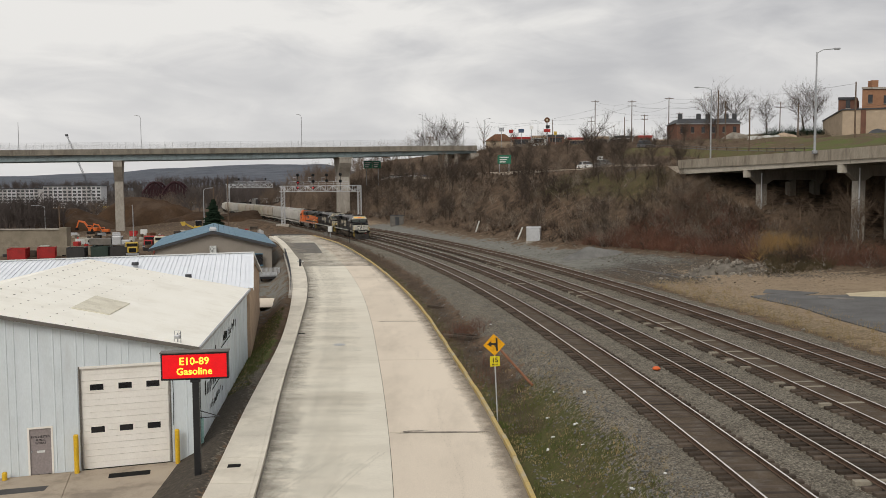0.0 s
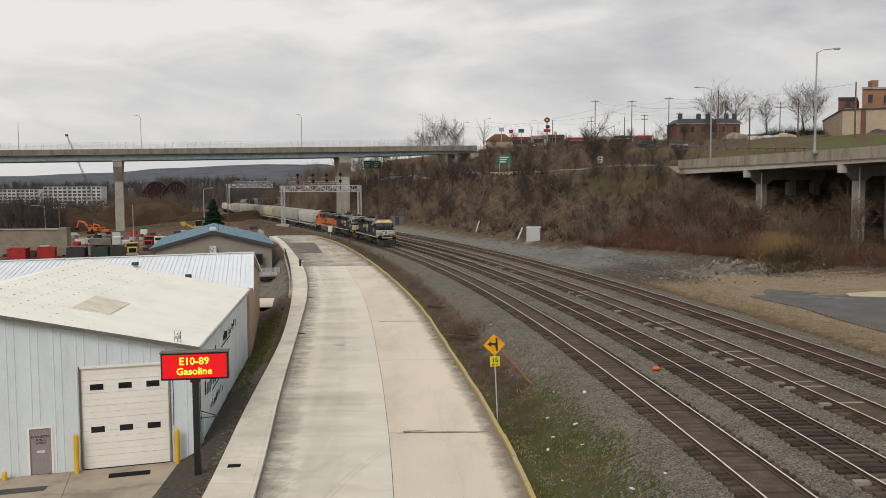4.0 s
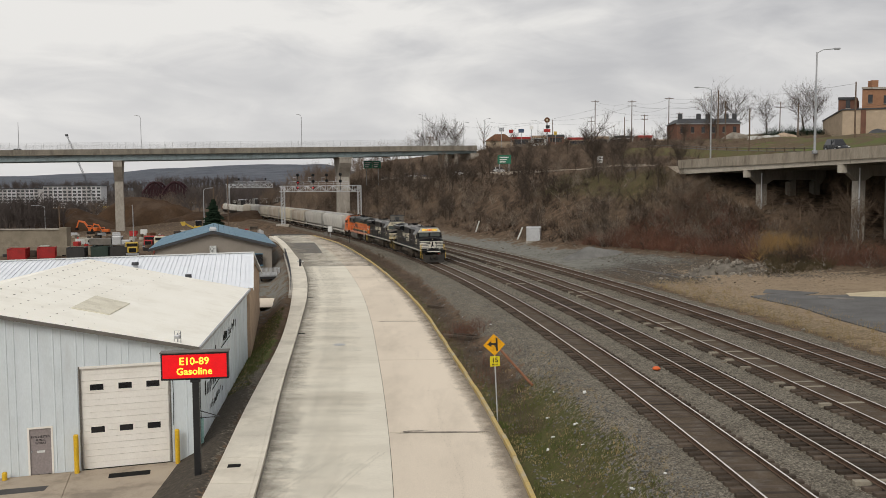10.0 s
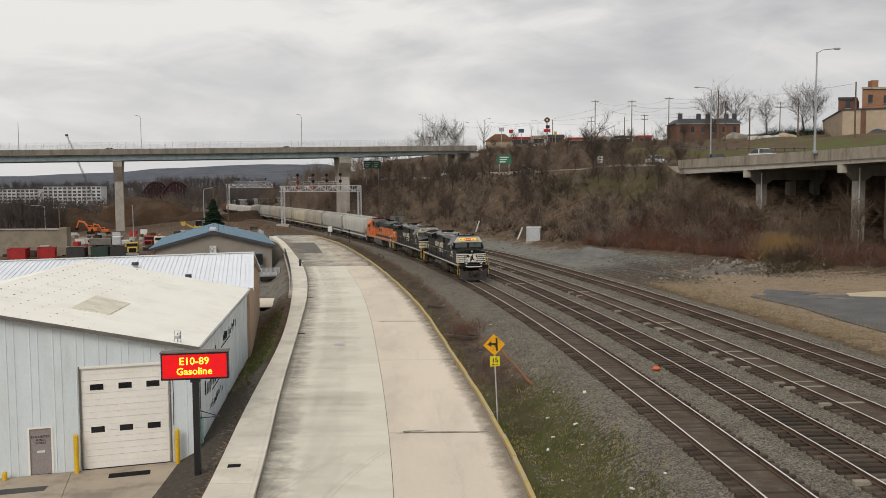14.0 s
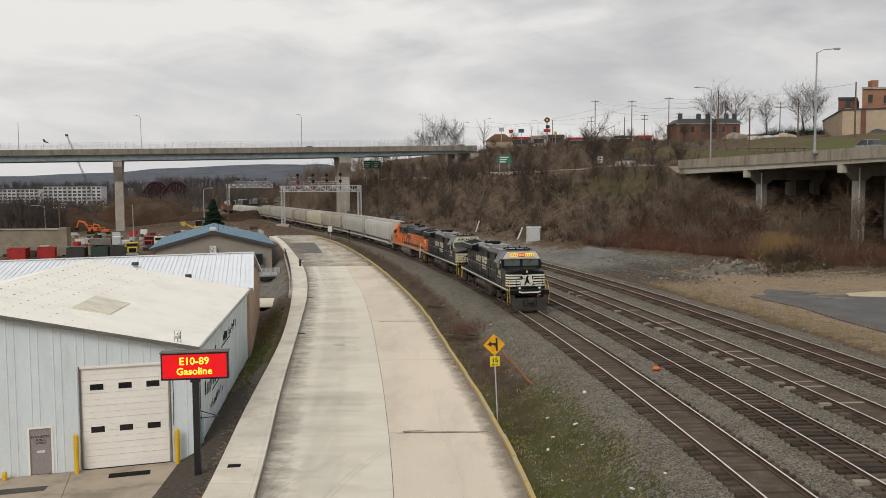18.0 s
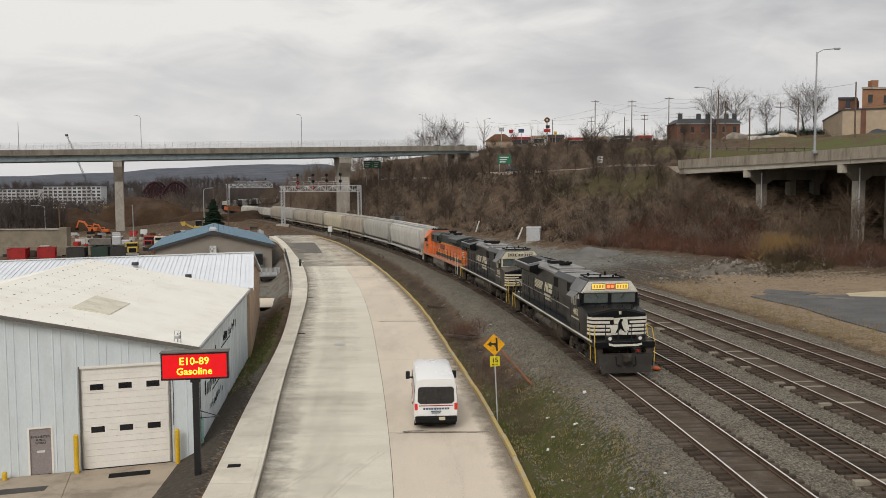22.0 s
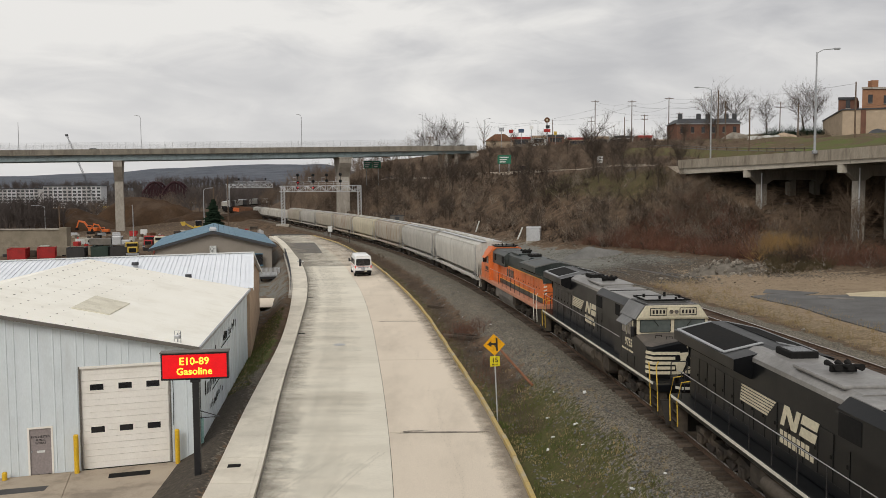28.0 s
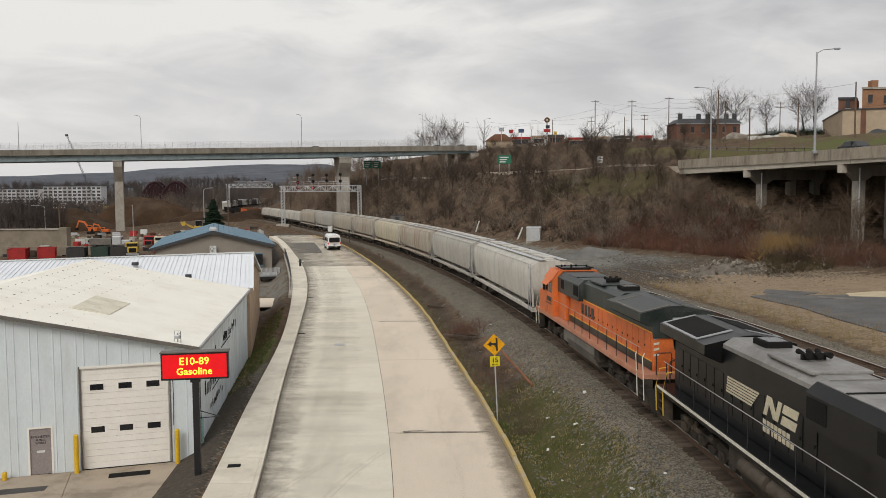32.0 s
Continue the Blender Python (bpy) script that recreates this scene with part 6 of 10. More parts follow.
    for y, xb, zb, xf, zf in ((-1.55, 8.05, 3.12, 9.44, 2.9), (-1.4, 8.05, 3.2, 9.74, 2.93), (-0.35, 8.05, 3.24, 9.86, 3.17), (0.35, 8.05, 3.24, 9.86, 3.17), (1.4, 8.05, 3.2, 9.74, 2.93), (1.55, 8.05, 3.12, 9.44, 2.9)):
        rings.append([(xb, y, zb), (xf - 0.1, y, zf), (xf, y, zf - 0.08), (xf, y, 1.6), (xb, y, 1.6)])
    nose = part("nose", Solid().loft(rings), sch["nose"], L)
    tops = [(r[0], r[1]) for r in rings]
    nt_ = Solid()
    for (a0, a1), (b0, b1) in zip(tops[:-1], tops[1:]):
        up = Vector((0, 0, 0.006))
        nt_.prism([Vector(a0) + up, Vector(a1) + up, Vector(b1) + up, Vector(b0) + up], (0, 0, 0.008))
    part("nose_top", nt_, sch["nose_top"], nose)
    for x, y in ((8.9, -1.0), (9.2, 0.1), (9.3, -0.7), (9.0, 1.0), (9.45, 0.75)):
        part("grab_iron", Solid().tube([(x, y, 3.08), (x, y, 3.28), (x, y + 0.25, 3.28), (x, y + 0.25, 3.08)], 0.018), "black_matt", nose)
    part("nose_lamp", box(9.87, 9.93, -0.06, 0.06, 2.9, 3.06, 0.01), "loco_cream", nose)
    if sch["stripes"]:
        striped_nose(nose, sch["stripes"])
    # platform, steps, plough, coupler
    fp = part("front_platform", box(9.4, 10.75, -1.55, 1.55, 1.3, 1.6, 0.03), sch["frame"], L)
    part("edge_stripe", Solid().loft([[(10.755, y, z), (10.775, y, z), (10.775, y, z + 0.11), (10.755, y, z + 0.11)] for y, z in ((-0.85, 1.44), (-0.6, 1.38), (0.6, 1.38), (0.85, 1.44))]), sch["sill"], fp)
    part("marker", Solid().cyl((10.8, 0.62, 1.16), (10.86, 0.62, 1.16), 0.08, n=10), "lamp_dull", fp, "small red marker")
    for e, sx in ((10.7, 1), (-10.6, -1)):
        pl = part("snow_plough", Solid().loft([[(e + sx * 0.05, -1.45, 0.95), (e + sx * 0.05, 1.45, 0.95), (e + sx * 0.08, 1.45, 1.0), (e + sx * 0.08, -1.45, 1.0)], [(e + sx * 0.02, -1.5, 0.5), (e + sx * 0.25, 0, 0.5), (e + sx * 0.3, 0, 0.5), (e + sx * 0.07, -1.5, 0.5)]][:1] * 1 + [[(e, -1.45, 1.02), (e, 1.45, 1.02), (e + sx * 0.06, 1.45, 1.02), (e + sx * 0.06, -1.45, 1.02)], [(e + sx * 0.18, -1.25, 0.07), (e + sx * 0.18, 1.25, 0.07), (e + sx * 0.24, 1.25, 0.07), (e + sx * 0.24, -1.25, 0.07)]], caps=True), "plough_dark", L)
        part("coupler", Solid().box(min(e, e + sx * 0.62), max(e, e + sx * 0.62), -0.15, 0.15, 0.72, 1.0, 0.04).box(min(e + sx * 0.3, e + sx * 0.6), max(e + sx * 0.3, e + sx * 0.6), -0.24, 0.2, 0.66, 1.06, 0.06), "under_frame", L)
        part("air_hose", Solid().tube([(e + sx * 0.1, 0.5, 0.9), (e + sx * 0.25, 0.5, 0.5), (e + sx * 0.4, 0.3, 0.45)], 0.03).tube([(e + sx * 0.1, -0.5, 0.9), (e + sx * 0.25, -0.5, 0.5), (e + sx * 0.4, -0.3, 0.45)], 0.03), "black_matt", L)
        for s in (-1, 1):
            for k in range(4):
                part("step_tread", box(min(e - sx * 0.1, e - sx * 0.75), max(e - sx * 0.1, e - sx * 0.75), min(s * 1.12, s * 1.5), max(s * 1.12, s * 1.5), 0.35 + k * 0.32, 0.39 + k * 0.32), "under_frame", L)
            for x in (e - sx * 0.1, e - sx * 0.75):
                part("step_side", box(x - 0.02, x + 0.02, min(s * 1.12, s * 1.5), max(s * 1.12, s * 1.5), 0.33, 1.4), "under_frame", L)
            for x in (e + sx * 0.0, e - sx * 0.85):
                part("grab_rail", Solid().tube([(x, s * 1.52, 0.55), (x, s * 1.55, 1.5), (x - sx * 0.3, s * 1.5, 2.3), (x - sx * 0.62, s * 1.3, 2.42)], 0.024), sch["grab"], L, sch["grab_label"])
            if sx > 0:
                dl = part("ditch_light", box(e - 0.22, e + 0.0, s * 0.78 - 0.14, s * 0.78 + 0.14, 1.6, 1.92, 0.03), "black_paint", L)
                part("lens", Solid().cyl((e + 0.0, s * 0.78, 1.78), (e + 0.03, s * 0.78, 1.78), 0.095, n=12), sch["ditch"], dl)
        for s in (-1, 1):
            part("end_rail", Solid().tube([(e - sx * 0.02, s * 1.0, 1.6), (e - sx * 0.02, s * 1.0, 2.5), (e - sx * 0.02, s * 0.95, 2.55), (e - sx * 0.02, s * 0.4, 2.55), (e - sx * 0.02, s * 0.35, 2.5), (e - sx * 0.02, s * 0.35, 1.6)], 0.025), "black_paint", L)
        part("end_chain", Solid().tube([(e - sx * 0.02, -0.35, 2.3), (e + sx * 0.05, 0.0, 2.15), (e - sx * 0.02, 0.35, 2.3)], 0.014), "black_paint", L)
    # side handrails
    for s in (-1, 1):
        for k in range(10):
            x = -9.6 + k * 1.5
            if x > 3.8:
                break
            part("stanchion", Solid().cyl((x, s * 1.46, 1.6), (x, s * 1.46, 2.68), 0.022, n=6), "black_paint", L)
        part("handrail", Solid().tube([(-9.9, s * 1.46, 2.68), (3.6, s * 1.46, 2.68), (5.6, s * 1.5, 2.68)], 0.015), sch["rail"], L)
    # tank, reservoirs, battery box
    tk = part("fuel_tank", Solid().prism([(-2.9, -1.46, 0.9), (-2.9, -1.2, 0.3), (-2.9, 1.2, 0.3), (-2.9, 1.46, 0.9), (-2.9, 1.46, 1.3), (-2.9, -1.46, 1.3)], (5.6, 0, 0)), sch["tank"], L)
    for s in (-1, 1):
        for x in (-2.4, -0.4):
            if sch["reservoirs"]:
                part("air_reservoir", Solid().cyl((x, s * 1.42, 1.02), (x + 1.75, s * 1.42, 1.02), 0.24, n=12), "dust_frame", tk, smooth=True)
        part("battery_box", box(2.7, 3.6, min(s * 0.9, s * 1.42), max(s * 0.9, s * 1.42), 0.6, 1.34, 0.03), sch["tank"], L)
        part("equipment_box", box(-3.6, -2.75, min(s * 0.9, s * 1.42), max(s * 0.9, s * 1.42), 0.7, 1.34, 0.03), "under_frame", L)
    for x in (-6.6, 6.6):
        loco_truck(L, x)
    # flank emblem: plain slanted bars, a block shape and bars for lettering
    for s in (-1, 1):
        y = s * 1.003
        if sch["flank"] == "stripes":
            ox = sch["logo_x"]
            for k in range(6):
                z = 2.72 + k * 0.1
                part("flank_stripe", Solid().prism([(ox - 4.9 + 0.02 * k, y, z), (ox - 2.95 + 0.1 * k, y, z), (ox - 2.9 + 0.1 * k, y, z + 0.064), (ox - 4.9 + 0.02 * k, y, z + 0.064)], (0, s * 0.01, 0)), sch["flank_mat"], L)
            zig = [(-2.1, 2.72), (-1.88, 2.72), (-1.72, 3.12), (-1.45, 2.72), (-1.15, 2.72), (-0.9, 3.36), (-1.14, 3.36), (-1.3, 2.96), (-1.56, 3.36), (-1.86, 3.36)]
            part("emblem", Solid().prism([(ox + a, y, z) for a, z in zig], (0, s * 0.01, 0)), sch["flank_mat"], L)
            for a, b in ((-0.98, 0.0), (-0.9, 0.1)):
                z = 2.72 if a < -0.95 else 3.08
                part("emblem", Solid().prism([(ox + a, y, z), (ox + b - 0.12, y, z), (ox + b, y, z + 0.28), (ox + a + 0.12, y, z + 0.28)], (0, s * 0.01, 0)), sch["flank_mat"], L)
            bar_text(L, ox - 2.1, y, 2.42, 1.75, 0.15, 7, s, sch["flank_mat"])
            bar_text(L, ox - 2.1, y, 2.18, 2.0, 0.15, 8, s, sch["flank_mat"])
        else:
            bar_text(L, -1.2, s * 1.003, 2.5, 2.6, 0.62, 4, s, sch["flank_mat"])
    lower_body(L, 1.63, sch["tall"], 0.935)
    return L


# deck and cab_top: black bodies get grey tops, painted as lit from above
BASE_NS = dict(body="loco_black", roof="loco_black", low="loco_black", sill="loco_white", frame="loco_black", deck="loco_roof_skylit", mesh="black_matt", trim="steel_grey", top_dark=False, cab="loco_black", cab_top="loco_grey", nose="loco_black", nose_top="loco_black", glass="sky_tint_glass", grab="rail_yellow", grab_label="yellow grab rail", rail="steel_grey", tank="under_frame", reservoirs=True, flank="stripes", flank_mat="loco_cream", cab_letters="loco_cream", surround="loco_black", road_number="", tall=0.972, head_box="cone_orange", logo_x=0.0, wing_x=-5.4)


def hopper(label, mat_key, length=18.2):
    """A covered hopper with rounded sides and sloped ends."""
    H = thing("hopper_car", label, "hopper car", group="hopper cars")

    def section(x, low, wide):
        z0 = low
        pts = [(-0.7 * wide, z0), (0.7 * wide, z0), (1.46 * wide, z0 + 0.5 if z0 < 1.6 else z0 + 0.1), (1.54 * wide, max(2.2, z0 + 0.2)), (1.6 * wide, 3.35), (1.57 * wide, 3.9), (1.42 * wide, 4.16), (0.8 * wide, 4.42)]
        ring = pts + [(-y, z) for y, z in reversed(pts[2:])]
        return [(x, y, z) for y, z in ring]
    xs = [(-8.2, 2.5, 0.97), (-8.05, 2.1, 1.0), (-7.35, 1.15, 1.0), (7.35, 1.15, 1.0), (8.05, 2.1, 1.0), (8.2, 2.5, 0.97)]
    body = part("body", Solid().loft([section(*q) for q in xs]), mat_key, H, smooth=True)
    # ribs of weld seams and the side sill
    for s in (-1, 1):
        part("side_sill", box(-8.3, 8.3, min(s * 1.3, s * 1.52), max(s * 1.3, s * 1.52), 1.02, 1.3, 0.03), mat_key, H)
        part("roof_edge", box(-8.1, 8.1, s * 1.44 - 0.04, s * 1.44 + 0.04, 4.1, 4.2), mat_key, body)
    part("roof_walk", box(-8.3, 8.3, -0.95, -0.5, 4.46, 4.5).box(-8.3, 8.3, 0.5, 0.95, 4.46, 4.5), "galv", H)
    part("hatch_trough", box(-7.6, 7.6, -0.32, 0.32, 4.4, 4.55, 0.04), mat_key, H)
    for k in range(6):
        x = -6.6 + k * 2.64
        part("hatch", box(x - 0.8, x + 0.8, -0.36, 0.36, 4.55, 4.6, 0.02), "hopper_pale", H)
    for k in range(3):
        x = -4.0 + k * 4.0
        part("outlet", Solid().loft([[(x - 1.5, -1.1, 1.2), (x + 1.5, -1.1, 1.2), (x + 1.5, 1.1, 1.2), (x - 1.5, 1.1, 1.2)], [(x - 0.4, -0.5, 0.42), (x + 0.4, -0.5, 0.42), (x + 0.4, 0.5, 0.42), (x - 0.4, 0.5, 0.42)]]), mat_key, H)
    part("centre_sill", box(-8.6, 8.6, -0.3, 0.3, 0.85, 1.15), "under_frame", H)
    for sx in (-1, 1):
        e = sx * 8.3
        part("end_sill", box(min(e, e - sx * 0.25), max(e, e - sx * 0.25), -1.5, 1.5, 0.95, 1.3, 0.02), mat_key, H)
        part("end_platform", box(min(e, e - sx * 1.9), max(e, e - sx * 1.9), -1.45, 1.45, 1.26, 1.3), "under_frame", H)
        for s in (-1, 1):
            part("end_strut", Solid().cyl((e - sx * 0.12, s * 1.35, 1.3), (e - sx * 0.2, s * 1.42, 3.2), 0.07, n=6), mat_key, H)
            part("slope_brace", Solid().cyl((e - sx * 1.9, s * 0.7, 1.3), (e - sx * 0.5, s * 0.7, 2.9), 0.06, n=6), "under_frame", H)
            ld = Solid()
            for x in (e - sx * 0.05, e - sx * 0.5):
                ld.cyl((x, s * 1.56, 1.1), (x, s * 1.56, 4.1), 0.022, n=5)
            for k in range(8):
                ld.cyl((e - sx * 0.05, s * 1.56, 1.3 + k * 0.37), (e - sx * 0.5, s * 1.56, 1.3 + k * 0.37), 0.016, n=5)
            part("ladder", ld, "steel_grey", H)
        part("coupler", box(min(e, e + sx * 0.8), max(e, e + sx * 0.8), -0.14, 0.14, 0.72, 1.0, 0.03), "under_frame", H)
    k = (length - 1.6) / 16.6
    for o in H.children_recursive:
        for v in o.data.vertices:
            v.co.x *= k
    for xc in (-6.35, 6.35):
        freight_truck(H, xc * k)
    return H


def freight_truck(parent, xc):
    t = part("truck", box(xc - 0.2, xc + 0.2, -1.0, 1.0, 0.45, 0.8, 0.03), "under_frame", parent)
    for s in (-1, 1):
        y = s * 1.0
        part("side_frame", Solid().prism([(xc + a, y - 0.08, z) for a, z in ((-1.15, 0.5), (-1.0, 0.42), (-0.6, 0.35), (-0.3, 0.25), (0.3, 0.25), (0.6, 0.35), (1.0, 0.42), (1.15, 0.5), (1.1, 0.62), (0.5, 0.8), (-0.5, 0.8), (-1.1, 0.62))], (0, 0.16, 0)), "under_frame", t)
    for a in (-0.88, 0.88):
        SPIN.append((wheelset(t, xc + a, 0.46), xc + a, 0.46))


def under_gear(c, half):
    part("centre_sill", box(-half - 0.3, half + 0.3, -0.3, 0.3, 0.8, 1.1), "under_frame", c)
    for sx in (-1, 1):
        part("coupler", box(min(sx * half, sx * (half + 0.75)), max(sx * half, sx * (half + 0.75)), -0.14, 0.14, 0.72, 1.0, 0.03), "under_frame", c)
        t = part("truck", box(sx * (half - 1.9) - 1.1, sx * (half - 1.9) + 1.1, -1.05, 1.05, 0.3, 0.78, 0.05), "under_frame", c)
        for a in (-0.88, 0.88):
            part("wheel", Solid().cyl((sx * (half - 1.9) + a, -0.8, 0.46), (sx * (half - 1.9) + a, 0.8, 0.46), 0.46, n=12), "wheel_steel", t)


def coil_car():
    c = thing("coil_car", "flat coil car under rounded off-white hoods", "coil car", group="coil cars")
    part("deck", box(-7.6, 7.6, -1.4, 1.4, 1.0, 1.5, 0.04), "under_frame", c)
    under_gear(c, 7.6)
    for x0 in (-7.3, 0.1):
        rings = []
        for x, k in ((x0, 0.86), (x0 + 0.5, 1.0), (x0 + 6.7, 1.0), (x0 + 7.2, 0.86)):
            rings.append([(x, -1.42, 1.5), (x, -1.45 * k, 2.4), (x, -1.15 * k, 3.2 * k + 0.3), (x, -0.6 * k, 3.55 * k + 0.25), (x, 0.6 * k, 3.55 * k + 0.25), (x, 1.15 * k, 3.2 * k + 0.3), (x, 1.45 * k, 2.4), (x, 1.42, 1.5)])
        part("hood", Solid().loft(rings), "hood_white", c, smooth=True)
    for o in c.children_recursive:
        for v in o.data.vertices:
            v.co.x *= 1.12
    return c


def gondola(label, mat_key, high, load=None):
    c = thing("gondola_car", label, "gondola car", group="gondola cars")
    part("floor", box(-8.0, 8.0, -1.45, 1.45, 1.0, 1.3), "under_frame", c)
    under_gear(c, 8.0)
    for s in (-1, 1):
        part("side", box(-8.0, 8.0, min(s * 1.42, s * 1.5), max(s * 1.42, s * 1.5), 1.1, high), mat_key, c)
        part("end", box(min(s * 7.92, s * 8.0), max(s * 7.92, s * 8.0), -1.42, 1.42, 1.1, high), mat_key, c)
        for k in range(9):
            part("rib", box(-7.6 + k * 1.9 - 0.08, -7.6 + k * 1.9 + 0.08, min(s * 1.5, s * 1.6), max(s * 1.5, s * 1.6), 1.1, high), mat_key, c)
    if load:
        ld = Solid()
        rnd = random.Random(7)
        for k in range(12):
            x = -7.2 + k * 1.25
            ld.box(x, x + 1.1, -1.3 + rnd.random() * 0.2, 1.3 - rnd.random() * 0.2, 1.3, high + rnd.uniform(0.1, 0.6), 0.05)
        part("load", ld, load, c)
    return c


def box_car(label, mat_key, half=8.2):
    c = thing("box_car", label, "box car", group="box cars")
    part("body", box(-half, half, -1.5, 1.5, 1.05, 4.3, 0.05), mat_key, c)
    part("roof", Solid().prism([(-half - 0.05, -1.53, 4.28), (-half - 0.05, 1.53, 4.28), (-half - 0.05, 0, 4.55)], (2 * half + 0.1, 0, 0)), "galv", c)
    under_gear(c, half)
    for s in (-1, 1):
        for k in range(10):
            x = -half + 0.4 + k * (2 * half - 0.8) / 9
            part("rib", box(x - 0.06, x + 0.06, min(s * 1.5, s * 1.56), max(s * 1.5, s * 1.56), 1.1, 4.25), mat_key, c)
        part("door", box(-1.5, 1.5, min(s * 1.5, s * 1.58), max(s * 1.5, s * 1.58), 1.15, 4.15), mat_key, c)
    return c


SPEED, SLOW, T_REF = 5.60, 5.29, 23.0


def travelled(t):
    """Metres run since the lead engine passed its mark; it slows a little after that."""
    return -0.42 + (SPEED if t < T_REF else SLOW) * (t - T_REF)


def build_train():
    p = PATHS[0]
    s_ref = p.at_y(36.0)
    lead = dict(BASE_NS, label="black diesel locomotive with white nose stripes and lit number boards", face="loco_white", board="number_glow", figures="machine_yellow", head="lamp_amber", ditch="lamp_white", stripes="loco_white", lit=True, road_number="4052", logo_x=-0.5, wing_x=-4.6)
    second = dict(BASE_NS, label="dusty black diesel locomotive with cream cab brow, coupled second", face="loco_cream", board="number_dull", figures="black_matt", head="mirror_chrome", ditch="mirror_chrome", stripes="loco_cream", lit=False, surround="loco_cream", nose_top="nose_dust", road_number="9755", tall=0.965, head_box="loco_cream")
    third = dict(BASE_NS, label="orange and dark green diesel locomotive running long hood first", body="loco_orange", roof="loco_green", low="loco_pink", sill="loco_pink", frame="loco_pink", deck="loco_green", mesh="loco_green", trim="tank_grey", top_dark=True, cab="loco_orange", cab_top="loco_orange", nose="loco_orange", nose_top="loco_orange", face="loco_orange", board="number_dull", figures="black_matt", head="mirror_chrome", ditch="mirror_chrome", stripes=None, lit=False, surround="loco_orange", tank="tank_grey", reservoirs=False, flank="name", flank_mat="loco_green", cab_letters="loco_green", grab="loco_white", grab_label="white grab rail", tall=0.965, head_box="loco_orange", pin="sign_yellow")
    consist = [(locomotive(lead), 22.7, 6.6, False), (locomotive(second), 22.8, 6.6, False), (locomotive(third), 22.8, 6.6, True)]
    kinds = [("weathered pale grey covered hopper car", "hopper_pale"), ("pale grey covered hopper car with rust at the seams", "hopper_grey"), ("rust-streaked tan covered hopper car", "hopper_rusty"), ("cream covered hopper car, faintly dirty", "hopper_cream"), ("off-white covered hopper car streaked with rust", "hopper_rusty"), ("tan-grey covered hopper car, dusty all over", "hopper_tan"), ("light grey covered hopper car with dark streaks", "hopper_grey"), ("dull tan covered hopper car before the coil cars", "hopper_tan")]
    for (lab, mk), length in zip(kinds, (23.6, 22.9, 22.0, 21.4, 21.0, 21.0, 21.2, 21.6)):
        consist.append((hopper(lab, mk, length), length, 6.35 * (length - 1.6) / 16.6, False))
    for k in range(4):
        consist.append((coil_car(), 18.6, 5.7 * 1.12, False))
    consist.append((gondola("low rusty gondola car, empty", "rust_brown", 1.9), 17.5, 6.1, False))
    consist.append((gondola("rusty gondola car heaped with scrap", "rust_brown", 2.7, "rust_brown"), 17.5, 6.1, False))
    consist.append((gondola("orange-brown gondola car loaded with scrap", "machine_orange", 2.6, "rust_brown"), 17.5, 6.1, False))
    for k in range(3):
        consist.append((gondola("black gondola car of the long freight train", "black_matt", 2.5), 17.5, 6.1, False))
    for k in range(14):
        lab, mk = [("pale green-grey box car far along the train", "hopper_grey"), ("dark box car far along the train", "dumpster_black"), ("pale box car far along the train", "hopper_pale")][k % 3]
        consist.append((box_car(lab, mk), 18.0, 6.3, False))
    rows_t = [0.0, 1, 2, 3, 4, 5, 6, 7, 8, 9, 10, 11, 12, 13, 14, 15, 16, 17, 18, 19, 20, 21, 22, 23, 24, 25, 26, 27, 28, 29, 30, 31, 32.0]
    back = -0.6
    for ob, length, half, turned in consist:
        c = back + length / 2
        back += length
        flip = pose(0, 0, 0, 0, 0, 180) if turned else Matrix.Identity(4)
        rows = [(t, p.place(min(s_ref - travelled(t) + c, p.s[-1] - 20), half) @ flip) for t in rows_t]
        MOVERS.append(lambda ob=ob, rows=rows: walk(ob, rows))
    turned_locos = {consist[2][0]}
    for ws, x, r in SPIN:
        top = ws.parent.parent
        sgn = -1 if top in turned_locos else 1
        rate = sgn / r
        stp = 0.12
        rows = [(k * stp, Matrix.Translation((x, 0, r)) @ Matrix.Rotation(rate * travelled(k * stp), 4, "Y")) for k in range(int(32 / stp) + 1)] + [(32.0, Matrix.Translation((x, 0, r)) @ Matrix.Rotation(rate * travelled(32.0), 4, "Y"))]
        MOVERS.append(lambda ws=ws, rows=rows: walk(ws, rows))


build_train()


# ---- road vehicles ----
def wheel(parent, x, y, r, w, m=None):
    wl_ = part("wheel", Solid().cyl((0, -w / 2, 0), (0, w / 2, 0), r, n=20), "tyre", parent, m=pose(x, y, r))
    part("rim", Solid().cyl((0, -w / 2 - 0.01, 0), (0, w / 2 + 0.01, 0), r * 0.6, n=10), "galv", wl_)
    part("hub", Solid().box(-0.03, 0.03, -w / 2 - 0.02, w / 2 + 0.02, -r * 0.5, r * 0.5), "steel_grey", wl_)
    return wl_


